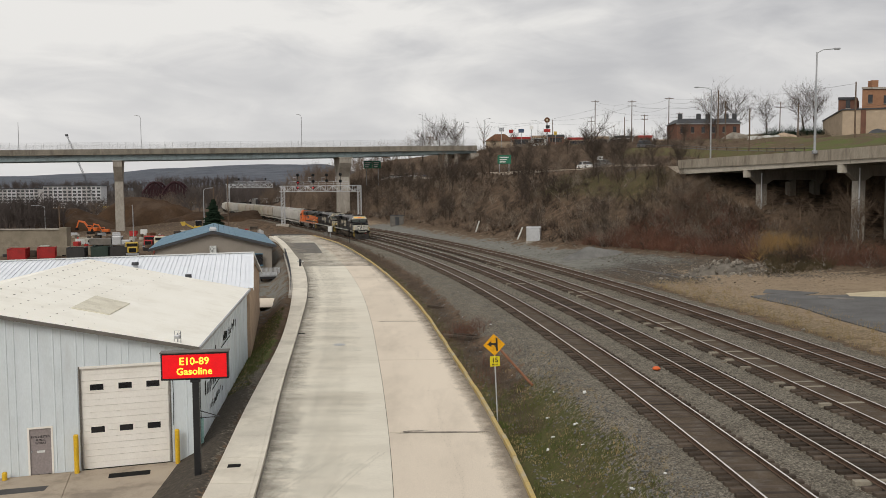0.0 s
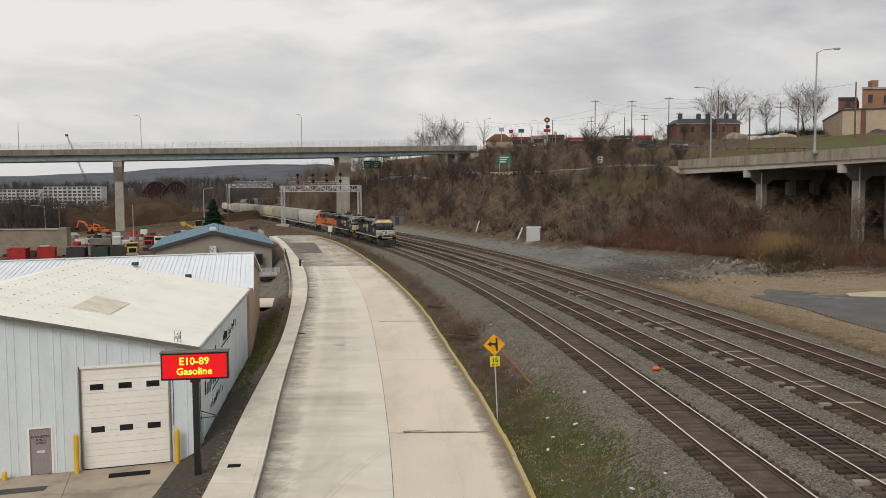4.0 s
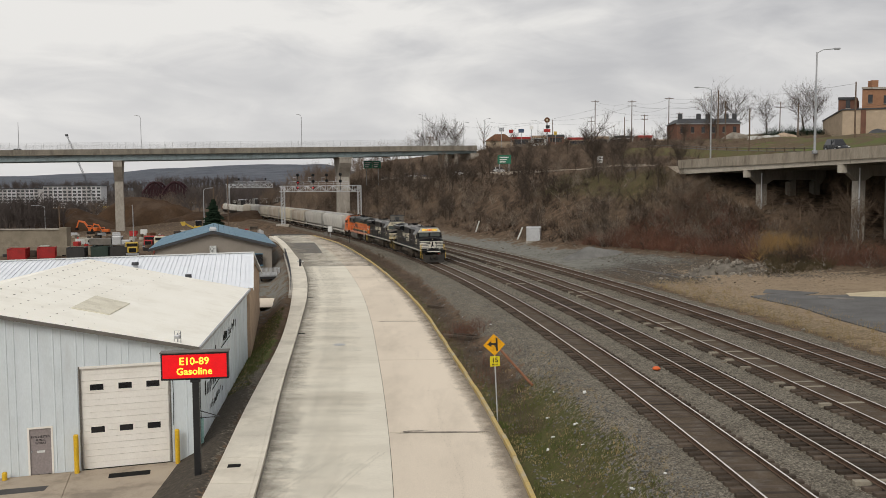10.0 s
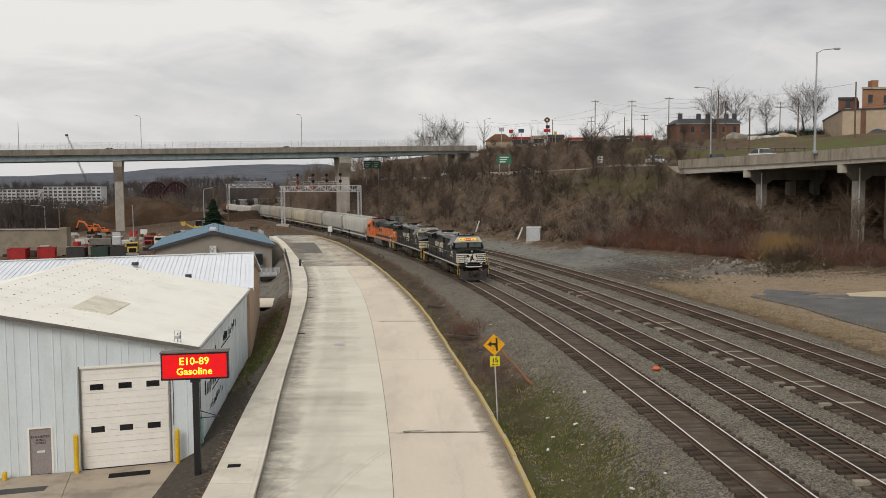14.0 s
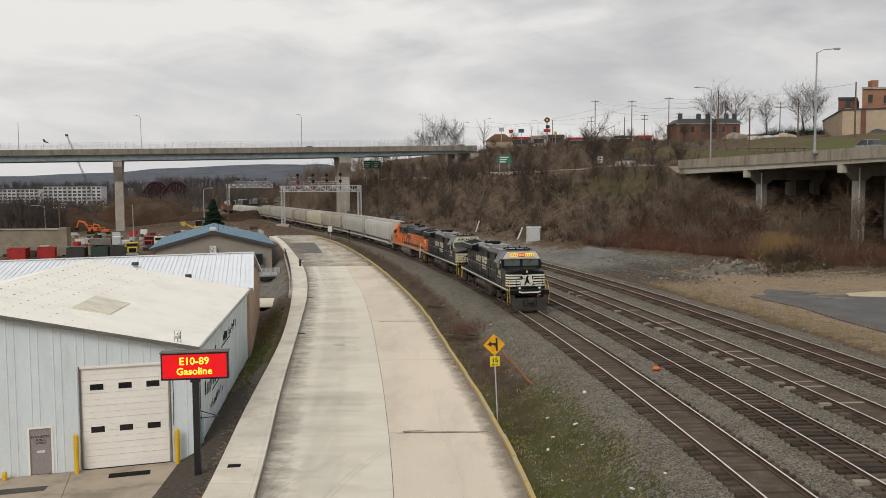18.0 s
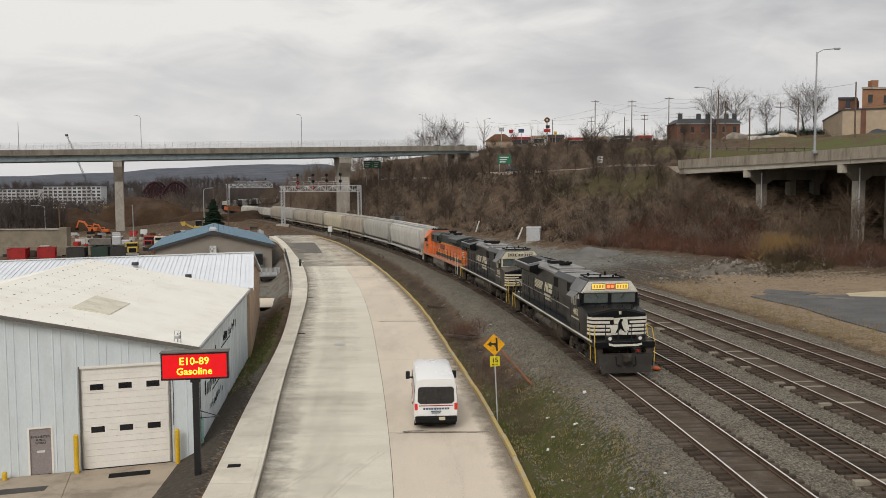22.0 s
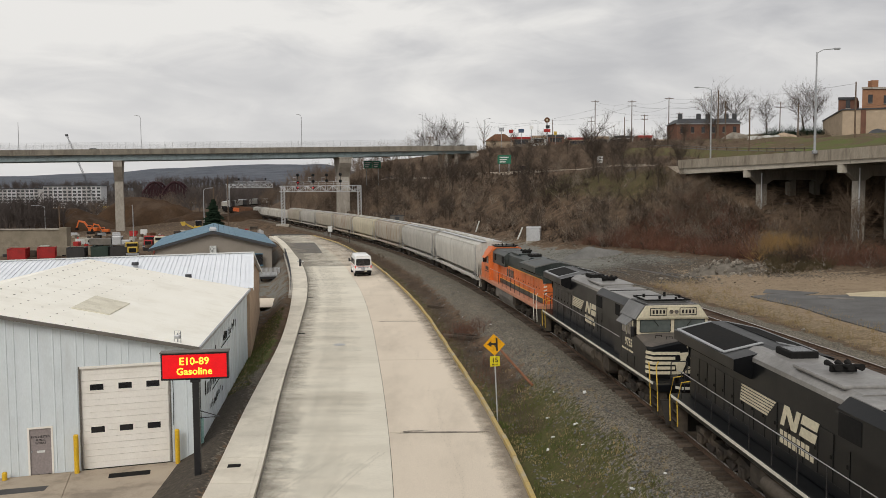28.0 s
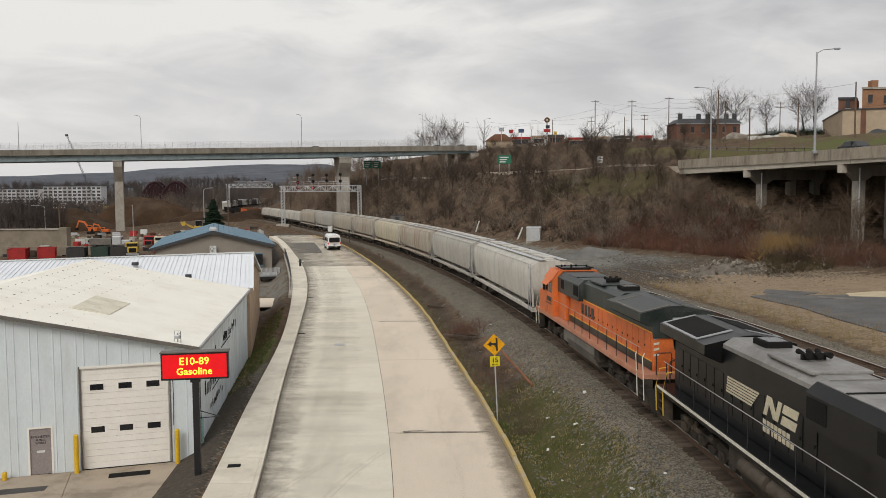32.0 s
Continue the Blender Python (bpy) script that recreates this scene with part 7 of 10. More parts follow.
def car(label, paint, long=4.7, tall=1.5, wagon=False):
    """A passenger car heading +x, standing on z = 0."""
    c = thing("car", label, "car", group="cars on the highway")
    h, w = long / 2, 0.9
    prof = [(-h, 0.42), (-h + 0.05, 0.85), (-h + 0.25, 0.95), (h - 1.3, 0.92), (h - 0.15, 0.75), (h, 0.55), (h - 0.02, 0.3), (-h + 0.05, 0.28)]
    part("body", Solid().loft([[(x, -w + 0.06, z) for x, z in prof], [(x, -w, z * 0.98) for x, z in prof], [(x, w, z * 0.98) for x, z in prof], [(x, w - 0.06, z) for x, z in prof]]), paint, c)
    back = -h + (0.15 if wagon else 0.75)
    gl = [(back - (0 if wagon else 0.3), 0.93), (h - 1.25, 0.92), (h - 1.95, tall), (back + 0.35, tall)]
    part("glass", Solid().loft([[(x, -w + 0.04 + (z - 0.9) * 0.3, z) for x, z in gl], [(x, w - 0.04 - (z - 0.9) * 0.3, z) for x, z in gl]]), "dark_glass", c)
    part("roof", Solid().loft([[(h - 1.92, -0.68, tall - 0.02), (h - 1.92, 0.68, tall - 0.02), (back + 0.3, 0.68, tall - 0.02), (back + 0.3, -0.68, tall - 0.02)], [(h - 2.05, -0.6, tall + 0.03), (h - 2.05, 0.6, tall + 0.03), (back + 0.4, 0.6, tall + 0.03), (back + 0.4, -0.6, tall + 0.03)]]), paint, c)
    for s in (-1, 1):
        part("headlight", box(h - 0.22, h - 0.03, min(s * 0.55, s * 0.86), max(s * 0.55, s * 0.86), 0.6, 0.74, 0.02), "lamp_white" if paint in ("car_dark", "car_blue") else "mirror_chrome", c)
        part("tail_lamp", box(-h - 0.01, -h + 0.1, min(s * 0.6, s * 0.88), max(s * 0.6, s * 0.88), 0.7, 0.88, 0.02), "lamp_dull", c)
        part("pillar", box(-0.05, 0.05, min(s * 0.76, s * 0.87), max(s * 0.76, s * 0.87), 0.93, tall - 0.03), paint, c)
    ws = [wheel(c, x, s * 0.8, 0.33, 0.22) for x in (-h + 0.9, h - 0.95) for s in (-1, 1)]
    return c, ws


class Line3:
    """A 3D way along a polyline, by length."""

    def __init__(self, pts):
        self.p = [Vector(q) for q in pts]
        self.s = [0.0]
        for a, b in zip(self.p[:-1], self.p[1:]):
            self.s.append(self.s[-1] + (b - a).length)

    def at(self, s):
        s = min(max(s, 0.0), self.s[-1] - 0.01)
        for i in range(len(self.p) - 1):
            if s <= self.s[i + 1]:
                return self.p[i].lerp(self.p[i + 1], (s - self.s[i]) / (self.s[i + 1] - self.s[i]))

    def place(self, s, half=1.4):
        a, b = self.at(s + half), self.at(s - half)
        d = (a - b).normalized()
        return Matrix.Translation((a + b) / 2) @ Matrix.Rotation(math.atan2(d.y, d.x), 4, "Z") @ Matrix.Rotation(-math.asin(max(-1, min(1, d.z))), 4, "Y")

    def s_at_y(self, y):
        return min((abs(self.at(k * 0.5).y - y), k * 0.5) for k in range(int(self.s[-1] * 2)))[1]


def drive(ob, line, knots, back=False):
    """Key a car by (seconds, metres along the line) knots, one row every half second."""
    ts, ss = [k[0] for k in knots], [k[1] for k in knots]
    times = sorted({*[k * 0.5 for k in range(65)], *[t for t in ts if 0 <= t <= 32]})
    flip = pose(0, 0, 0, 0, 0, 180) if back else Matrix.Identity(4)
    rows = [(t, line.place(float(np.interp(t, ts, ss))) @ flip) for t in times]
    MOVERS.append(lambda: walk(ob, rows))


def build_traffic():
    n = Vector((0.972, 0.235, 0))

    def lane(o):
        pts = []
        for y in (330, 290, 250, 215, 190, 170, 150):
            x = float(x_toe(y)) + 22.5 + o
            pts.append((x, y, float(max(z_ground(x - o - 1, y), z_ground(x - o + 8, y))) + 0.14))
        q = [RA + n * (o + 1), RA.lerp(RB, 0.25) + n * (o + 1) + Vector((0.85, 0, 0)), RA.lerp(RB, 0.5) + n * (o + 1) + Vector((1.2, 0, 0)), RA.lerp(RB, 0.75) + n * (o + 1) + Vector((0.85, 0, 0)), RB + n * (o + 1), RX + n * (o + 1)]
        return Line3(pts + [(v.x, v.y, 13.1 + 0.02 * k) for k, v in enumerate(q)])
    ramp, ramp2 = lane(2.2), lane(6.0)
    sy = ramp.s_at_y
    # seconds at which each car is at two places on the ramp; before and after it waits out of sight
    passes = [("white sedan on the ramp bridge", "car_white", 8.45, 9.45), ("dark sedan with headlights on the ramp bridge", "car_dark", 31.1, 32.1), ("white hatchback on the ramp bridge", "car_white", 13.75, 14.75), ("white wagon on the ramp bridge", "car_white", 14.9, 15.9), ("silver sedan on the ramp bridge", "car_silver", 17.0, 18.0), ("white compact car on the ramp bridge", "car_white", 19.3, 20.3), ("dark blue sedan with headlights on the ramp bridge", "car_blue", 25.4, 26.4), ("grey sedan on the ramp bridge", "car_silver", 1.6, 2.6), ("white estate car on the ramp bridge", "car_white", 1.87, 2.87)]
    s1, s2 = sy(122.0), sy(96.0)
    v = (s2 - s1) / 1.0
    for k, (lab, paint, ta, tb) in enumerate(passes):
        ob, _ = car(lab, paint)
        start, stop = 6.0 + 8 * k, ramp.s[-1] - 8.0 - 7.0 * k
        t0, t1 = ta - (s1 - start) / v, ta + (stop - s1) / v
        drive(ob, ramp, [(min(t0, -60), start), (t0, start), (t1, stop), (max(t1, 0) + 60, stop)] if t0 < t1 else [(0, start)])
    ob, _ = car("purple-blue sedan on the far lane of the ramp", "car_blue")
    a, b = ramp2.s_at_y(96.0), ramp2.s_at_y(118.0)
    v2 = (a - b) / 1.0
    drive(ob, ramp2, [(-60, ramp2.s[-1] - 10), (12.3 - (ramp2.s[-1] - 10 - a) / v2, ramp2.s[-1] - 10), (12.3 + (a - 8) / v2, 8), (90, 8)], back=True)
    # upper road above the lawn
    up = [(46.0, 200.0), (51.5, 185.0), (55.5, 168.0), (58.5, 150.0), (57.8, 118.0), (60.0, 95.0), (70.0, 60.0), (84.0, 10.0)]
    zs = [18.9, 18.2, 16.9, 15.8, 14.3, 13.8, 13.6, 13.4]
    pts = [(x, y, z) for (x, y), z in zip(up, zs)]
    rd = thing("road", "narrow asphalt road at the foot of the lawn", "road", kind="structure")
    rings, bank = [], []
    line = Line3(pts)
    s = 0.0
    while s < line.s[-1]:
        m = line.place(s)
        rings.append([m @ Vector(q) for q in ((0, -2.6, -0.12), (0, 2.6, -0.12), (0, 2.6, 0), (0, -2.6, 0))])
        bank.append([m @ Vector(q) for q in ((0, -5.5, -2.2), (0, 5.5, -2.2), (0, 3.2, -0.03), (0, -3.2, -0.03))])
        s += 4.0
    part("carriageway", Solid().loft(rings), "asphalt", rd)
    part("shoulder", Solid().loft(bank), "bank_grass", rd, "rough grassy road bank")
    gr = thing("guard_rail", "low steel guard rail beside the upper road", "guard rail")
    gp = [line.place(k * 4.0) @ Vector((0, -2.9, 0.0)) for k in range(2, 20)]
    for p in gp:
        part("post", box(p.x - 0.08, p.x + 0.08, p.y - 0.08, p.y + 0.08, p.z - 1.2, p.z + 0.65), "wood_pole", gr)
    part("beam", Solid().tube([p + Vector((0, 0, 0.5)) for p in gp], 0.08), "tank_grey", gr)
    yk = line.s_at_y
    for lab, paint, tall, off in (("dark pickup truck with a white cap on the upper road", "car_dark", 1.75, 0.0), ("silver sedan on the upper road", "car_silver", 1.5, -2.0), ("silver wagon on the upper road", "car_silver", 1.65, -11.6)):
        ob, _ = car(lab, paint, 5.0, tall, True)
        k0 = {0.0: 0, -2.0: 1, -11.6: 2}[off]
        drive(ob, line, [(-60, 3 + 0 * k0), (4.6 + off, 3.0), (6.0 + off, yk(185.0)), (7.5 + off, yk(165.0)), (8.5 + off, yk(150.0)), (9.5 + off, yk(134.0)), (10.5 + off, yk(117.0)), (12.0 + off, yk(90.0)), (17.5 + off, line.s[-1] - 6 - 9 * k0), (99, line.s[-1] - 6 - 9 * k0)])
    # cars on the long bridge
    d = (BB - BA)
    nn = Vector((-d.y, d.x, 0)).normalized()

    def deck(f):
        p = BA + d * f + nn * 4.0
        return (p.x, p.y, 22.15 + (25.05 - 22.15) * f - 0.98)
    br = Line3([deck(-0.85), deck(0.0), deck(0.5), deck(1.0)])
    for k, (lab, paint, ta, pa, tb, pb) in enumerate((("grey car crossing the highway bridge", "car_silver", 11.0, 144, 14.5, 538), ("dark grey car crossing the highway bridge", "car_dark", 14.5, 220, 19.0, 611), ("silver car crossing the highway bridge", "car_silver", 28.0, 150, 32.0, 535))):
        ob, _ = car(lab, paint)
        L0 = br.s[1]
        sa, sb = L0 + (br.s[-1] - L0) * pa / 845.0, L0 + (br.s[-1] - L0) * pb / 845.0
        vv = (sb - sa) / (tb - ta)
        st, en = 8.0 + 9 * k, br.s[-1] - 4 - 9 * k
        drive(ob, br, [(-99, st), (ta - (sa - st) / vv, st), (ta + (en - sa) / vv, en), (140, en)])


def build_van():
    v = thing("van", "white high-roof passenger van with dark rear windows", "van")
    # x forward, wheels on z = 0
    sec = [(-1.0, 0.42), (-1.02, 1.0), (-1.0, 1.6), (-0.96, 2.2), (-0.9, 2.4), (-0.74, 2.5), (0.74, 2.5), (0.9, 2.4), (0.96, 2.2), (1.0, 1.6), (1.02, 1.0), (1.0, 0.42)]
    rings = []
    for x, k, zt in ((-2.98, 0.97, 0.985), (-2.9, 1.0, 1.0), (1.2, 1.0, 1.0), (1.55, 0.97, 0.97)):
        rings.append([(x, y * k, z * zt if z > 1 else z) for y, z in sec])
    rings.append([(2.15, y * 0.96, min(z, 1.42) if z > 1.3 else z) for y, z in sec])
    rings.append([(2.85, y * 0.9, min(z, 1.12) if z > 1.1 else z) for y, z in sec])
    rings.append([(2.98, y * 0.84, min(z, 0.95)) for y, z in sec])
    body = part("body", Solid().loft(rings), "car_white", v, smooth=True)
    part("windscreen", Solid().prism([(1.6, -0.86, 2.2), (1.6, 0.86, 2.2), (2.14, 0.92, 1.46), (2.14, -0.92, 1.46)], (0.025, 0, 0.02)), "dark_glass", body)
    for s in (-1, 1):
        part("tail_lamp", box(-3.0, -2.86, min(s * 0.86, s * 1.0), max(s * 0.86, s * 1.0), 1.0, 1.32, 0.02), "lamp_red", body)
        part("reversing_lamp", box(-3.0, -2.87, min(s * 0.86, s * 1.0), max(s * 0.86, s * 1.0), 0.8, 0.99, 0.02), "car_white", body)
        part("marker_lamp", box(-2.97, -2.92, s * 0.6 - 0.1, s * 0.6 + 0.1, 2.2, 2.25), "cone_orange", body)
        for x0, x1 in ((-2.75, -1.55), (-1.5, -0.2), (-0.15, 0.95), (1.1, 1.75)):
            part("side_window", Solid().prism([(x0, s * 1.012, 1.38), (x1, s * 1.012, 1.38), (x1 - (0.35 if x1 > 1.5 else 0), s * 0.985, 2.0), (x0, s * 0.985, 2.0)], (0, s * 0.012, 0)), "dark_glass", body)
        part("side_stripe", box(-2.8, 1.6, min(s * 1.015, s * 1.03), max(s * 1.015, s * 1.03), 1.12, 1.19), "dumpster_red", body)
        mr = part("door_mirror", box(1.55, 1.7, min(s * 1.1, s * 1.32), max(s * 1.1, s * 1.32), 1.4, 1.8, 0.04), "black_paint", v)
        part("mirror_arm", box(1.58, 1.66, min(s * 0.98, s * 1.12), max(s * 0.98, s * 1.12), 1.45, 1.52), "black_paint", mr)
    pane = [(-0.86, 1.42), (-0.74, 1.3), (0.74, 1.3), (0.86, 1.42), (0.84, 2.0), (0.76, 2.1), (-0.76, 2.1), (-0.84, 2.0)]
    part("rear_window", Solid().prism([(-3.005, y, z) for y, z in pane], (0.03, 0, 0)), "dark_glass", body)
    part("window_seam", box(-3.01, -3.004, -0.006, 0.006, 1.3, 2.1), "slate", body)
    part("red_band", box(-3.0, -2.985, -0.8, 0.8, 1.19, 1.23), "dumpster_red", body)
    part("door_gap", box(-3.004, -2.99, -0.008, 0.008, 0.7, 1.3), "black_matt", body)
    for k in range(10):
        part("lettering_bar", box(-3.0, -2.988, -0.62 + k * 0.125, -0.62 + k * 0.125 + 0.09, 1.02, 1.11), "car_blue", body)
    for z, w in ((0.92, 0.5), (0.84, 0.42)):
        part("lettering_bar", box(-3.0, -2.988, -w / 2, w / 2, z, z + 0.045), "car_blue", body)
    bp = part("bumper", box(-3.1, -2.9, -0.98, 0.98, 0.42, 0.72, 0.05), "black_matt", v)
    part("plate", box(-3.115, -3.1, -0.42, -0.14, 0.55, 0.7), "loco_cream", bp)
    part("front_bumper", box(2.85, 3.02, -0.92, 0.92, 0.35, 0.7, 0.05), "black_matt", v)
    part("brake_lamp", box(-2.94, -2.9, -0.22, 0.22, 2.28, 2.32), "lamp_red", body)
    part("underbody", box(-2.8, 2.7, -0.85, 0.85, 0.25, 0.45), "black_matt", v)
    ws = [(wheel(v, x, s * 0.88, 0.35, 0.24), x, s * 0.88) for x in (-1.9, 1.85) for s in (-1, 1)]
    # way: out of the lower left into the nearer lane, then along the kerb
    knots = [(18.2, -4.4, 12.0), (19.0, -3.6, 19.9), (19.5, -2.65, 24.3), (20.0, -1.6, 28.2), (20.5, -0.85, 31.5), (21.0, -0.52, 34.7), (21.5, -0.35, 38.3), (22.0, -0.55, 42.0), (23.0, -1.2, 50.8), (24.0, -2.6, 60.0), (25.0, -4.4, 71.2), (26.3, -6.6, 84.8), (27.5, -9.0, 98.0), (28.0, -10.1, 103.3), (29.0, -12.2, 113.6), (30.5, -15.2, 127.6), (32.0, -18.2, 138.6)]
    tk = [k[0] for k in knots]

    def at(t):
        x, y = np.interp(t, tk, [k[1] for k in knots]), np.interp(t, tk, [k[2] for k in knots])
        return Vector((float(x), float(y), float(z_road(y)) + 0.0))

    def m_at(t):
        a, b = at(min(t + 0.35, 32.0)), at(t - 0.35)
        d = (a - b)
        if d.length < 0.2:
            d = at(18.9) - at(18.2)
        d.normalize()
        return Matrix.Translation(at(t)) @ Matrix.Rotation(math.atan2(d.y, d.x), 4, "Z") @ Matrix.Rotation(-math.asin(d.z), 4, "Y")
    times = [0.0, 10.0, 18.0] + [18.2 + 0.3 * k for k in range(46)] + [32.0]
    MOVERS.append(lambda: walk(v, [(t, m_at(max(t, 18.2))) for t in times]))
    for w_ob, x, y in ws:
        rows = [(0.0, pose(x, y, 0.35))]
        ang, t, prev = 0.0, 18.2, at(18.2)
        while t < 31.98:
            rows.append((t, Matrix.Translation((x, y, 0.35)) @ Matrix.Rotation(ang, 4, "Y")))
            t += 0.04
            q = at(t)
            ang += (q - prev).length / 0.35
            prev = q
        rows.append((32.0, Matrix.Translation((x, y, 0.35)) @ Matrix.Rotation(ang, 4, "Y")))
        MOVERS.append(lambda w_ob=w_ob, rows=rows: walk(w_ob, rows))


build_traffic()
build_van()


# ---- hillside: poles, lamps, houses, signs ----
def utility_pole(x, y, top, arms=1, lamp=False, lean=0.0):
    z0 = float(z_ground(x, y))
    p = thing("utility_pole", "weathered wooden utility pole with crossarms", "utility pole", pose(x, y, z0, 0, lean, 0), group="utility poles")
    h = top - z0
    part("pole", Solid().cyl((0, 0, -0.6), (0, 0, h), 0.17, 0.11, n=8), "wood_pole", p)
    for k in range(arms):
        z = h - 0.5 - k * 1.3
        part("crossarm", box(-1.3, 1.3, -0.07, 0.07, z, z + 0.14), "wood_pole", p)
        for q in (-1.15, -0.5, 0.5, 1.15):
            part("insulator", Solid().cyl((q, 0, z + 0.14), (q, 0, z + 0.32), 0.06, n=6), "steel_grey", p)
    if lamp:
        part("arm", Solid().tube([(0, 0, h - 1.5), (-1.5, 0, h - 0.9), (-2.6, 0, h - 0.8)], 0.05), "steel_grey", p)
        part("lamp_head", box(-3.2, -2.5, -0.15, 0.15, h - 0.9, h - 0.72, 0.04), "galv", p)
    return p


def lamp_post(x, y, z0, top, reach, label="tall grey steel street lamp beside the ramp", colour="steel_grey"):
    p = thing("street_lamp", label, "street lamp", pose(x, y, z0), group="street lamps")
    h = top - z0
    part("pole", Solid().cyl((0, 0, -0.3), (0, 0, h - 0.4), 0.15, 0.08, n=10), colour, p, smooth=True)
    part("arm", Solid().tube([(0, 0, h - 0.5), (reach * 0.35, 0, h - 0.12), (reach, 0, h)], 0.055), colour, p)
    part("lamp_head", Solid().box(min(reach, reach * 1.35), max(reach, reach * 1.35), -0.16, 0.16, h - 0.1, h + 0.1, 0.05), "steel_grey", p)
    part("base_plate", box(-0.25, 0.25, -0.25, 0.25, -0.3, 0.1, 0.03), colour, p)


def house(x0, x1, y, depth, z0, eave, ridge, wall, label, chimneys=()):
    h = thing("house", label, "house")
    part("wall", box(x0, x1, y, y + depth, z0, eave), wall, h)
    part("roof", Solid().loft([[(x0 - 0.4, y - 0.4, eave), (x1 + 0.4, y - 0.4, eave), (x1 + 0.4, y + depth + 0.4, eave), (x0 - 0.4, y + depth + 0.4, eave)], [(x0 + 1.2, y + 1.5, ridge), (x1 - 1.2, y + 1.5, ridge), (x1 - 1.2, y + depth - 1.5, ridge), (x0 + 1.2, y + depth - 1.5, ridge)]]), "slate", h)
    part("cornice", box(x0 - 0.3, x1 + 0.3, y - 0.3, y - 0.02, eave - 0.35, eave), "steel_grey", h)
    for cx in chimneys:
        part("chimney", box(cx - 0.5, cx + 0.5, y + 1.2, y + 2.2, eave, ridge + 1.3, 0.03), "slate", h)
    n = max(2, int((x1 - x0) / 2.6))
    for k in range(n):
        cx = x0 + (k + 0.5) * (x1 - x0) / n
        w = part("window", box(cx - 0.45, cx + 0.45, y - 0.05, y + 0.05, eave - 2.6, eave - 1.0), "dark_glass", h)
        part("sill", box(cx - 0.55, cx + 0.55, y - 0.14, y - 0.02, eave - 2.75, eave - 2.62), "bridge_concrete", w)
    return h


def build_hilltop():
    for a in ((51.9, 290, 39.5, 1), (57.7, 260, 36.3, 2), (66.3, 250, 36.1, 1), (71.0, 300, 35.5, 2), (55.8, 320, 36.5, 2), (54.9, 170, 28.8, 0), (63.0, 190, 28.6, 0), (57.6, 160, 24.3, 0), (102.8, 260, 35.6, 2), (98, 285, 35.5, 2), (72.5, 150, 27.8, 0), (86, 310, 37, 2), (75, 180, 27.0, 0)):
        utility_pole(*a)
    utility_pole(38.8, 300, 33.9, 0)
    utility_pole(60.8, 285, 33.5, 0)
    for a in ((15.9, 320, 22.5, 36.1, 1.6), (8.1, 330, 22.0, 35.5, 1.6), (37.0, 330, 24.0, 36.2, -2.0), (47.2, 150, 13.6, 27.0, -2.2), (72.6, 240, 22, 29.5, -1.5)):
        lamp_post(*a)
    lamp_post(43.9, 100.5, 13.6, 25.5, 2.0, "tall blue-grey street lamp on the ramp parapet")
    # wires strung between the poles
    wr = thing("power_line", "sagging overhead power lines between the poles", "power line")
    runs = [((51.9, 290, 39), (57.7, 260, 35.8), (66.3, 250, 35.6), (72.5, 150, 27.5)), ((55.8, 320, 36), (51.9, 290, 38.2), (71, 300, 35)), ((15.9, 320, 35), (38.8, 300, 33.6), (57.7, 260, 34.6), (63, 190, 28.3)), ((8, 330, 34), (37, 330, 35), (71, 300, 34.2), (102.8, 260, 35)), ((66.3, 250, 34.6), (54.9, 170, 28.3), (75, 180, 26.6), (95, 170, 27)), ((57.7, 260, 33.2), (66.3, 250, 33.4), (102.8, 260, 34.0)), ((16, 320, 33), (51.9, 290, 36.5), (86, 310, 36.5))]
    for run in runs:
        for a, b in zip(run[:-1], run[1:]):
            pts = []
            for k in range(9):
                f = k / 8
                q = Vector(a).lerp(Vector(b), f)
                pts.append((q.x, q.y, q.z - 4 * f * (1 - f) * 1.1))
            part("wire", Solid().tube(pts, 0.022, n=3), "wire", wr)
    house(63.2, 80.2, 230, 10, 19.5, 27.0, 28.3, "brick_red", "long brick house with dark roof and many chimneys", (64.5, 69.5, 72.0, 77.0, 79.2))
    # tan warehouse and brick building behind it
    w = thing("warehouse", "tan block warehouse with dark band and red-brick rear", "warehouse")
    part("wall", Solid().prism([(84.8, 181, 17), (135, 163, 17), (137, 190, 17), (94, 211, 17)], (0, 0, 8.7)), "brick_tan", w)
    part("coping", Solid().prism([(84.5, 180.8, 25.7), (135, 162.7, 25.7), (137.2, 190.2, 25.7), (93.9, 211.3, 25.7)], (0, 0, 0.25)), "slate", w)
    part("pilaster", Solid().prism([(88.0, 179.5, 18), (88.9, 179.2, 18), (89.1, 179.7, 18), (88.2, 180.1, 18)], (0, 0, 7.6)), "brick_red", w)
    bb = thing("brick_building", "orange-brown brick commercial building with chimney", "building")
    part("wing", Solid().prism([(98.2, 212, 18), (102.9, 212, 18), (109.2, 224, 18), (104.2, 224, 18)], (0, 0, 13.6)), "brick_red", bb)
    part("block", Solid().prism([(102.6, 209, 18), (146, 209, 18), (150, 228, 18), (112.4, 228, 18)], (0, 0, 15.6)), "brick_orange", bb)
    part("cornice", box(98.1, 102.6, 211.7, 211.95, 31.1, 31.7), "slate", bb)
    part("coping", box(102.4, 146.2, 208.7, 208.95, 33.3, 33.8), "bridge_concrete", bb)
    part("chimney", box(105.4, 107.0, 210, 212, 33.5, 35.6, 0.04), "brick_orange", bb)
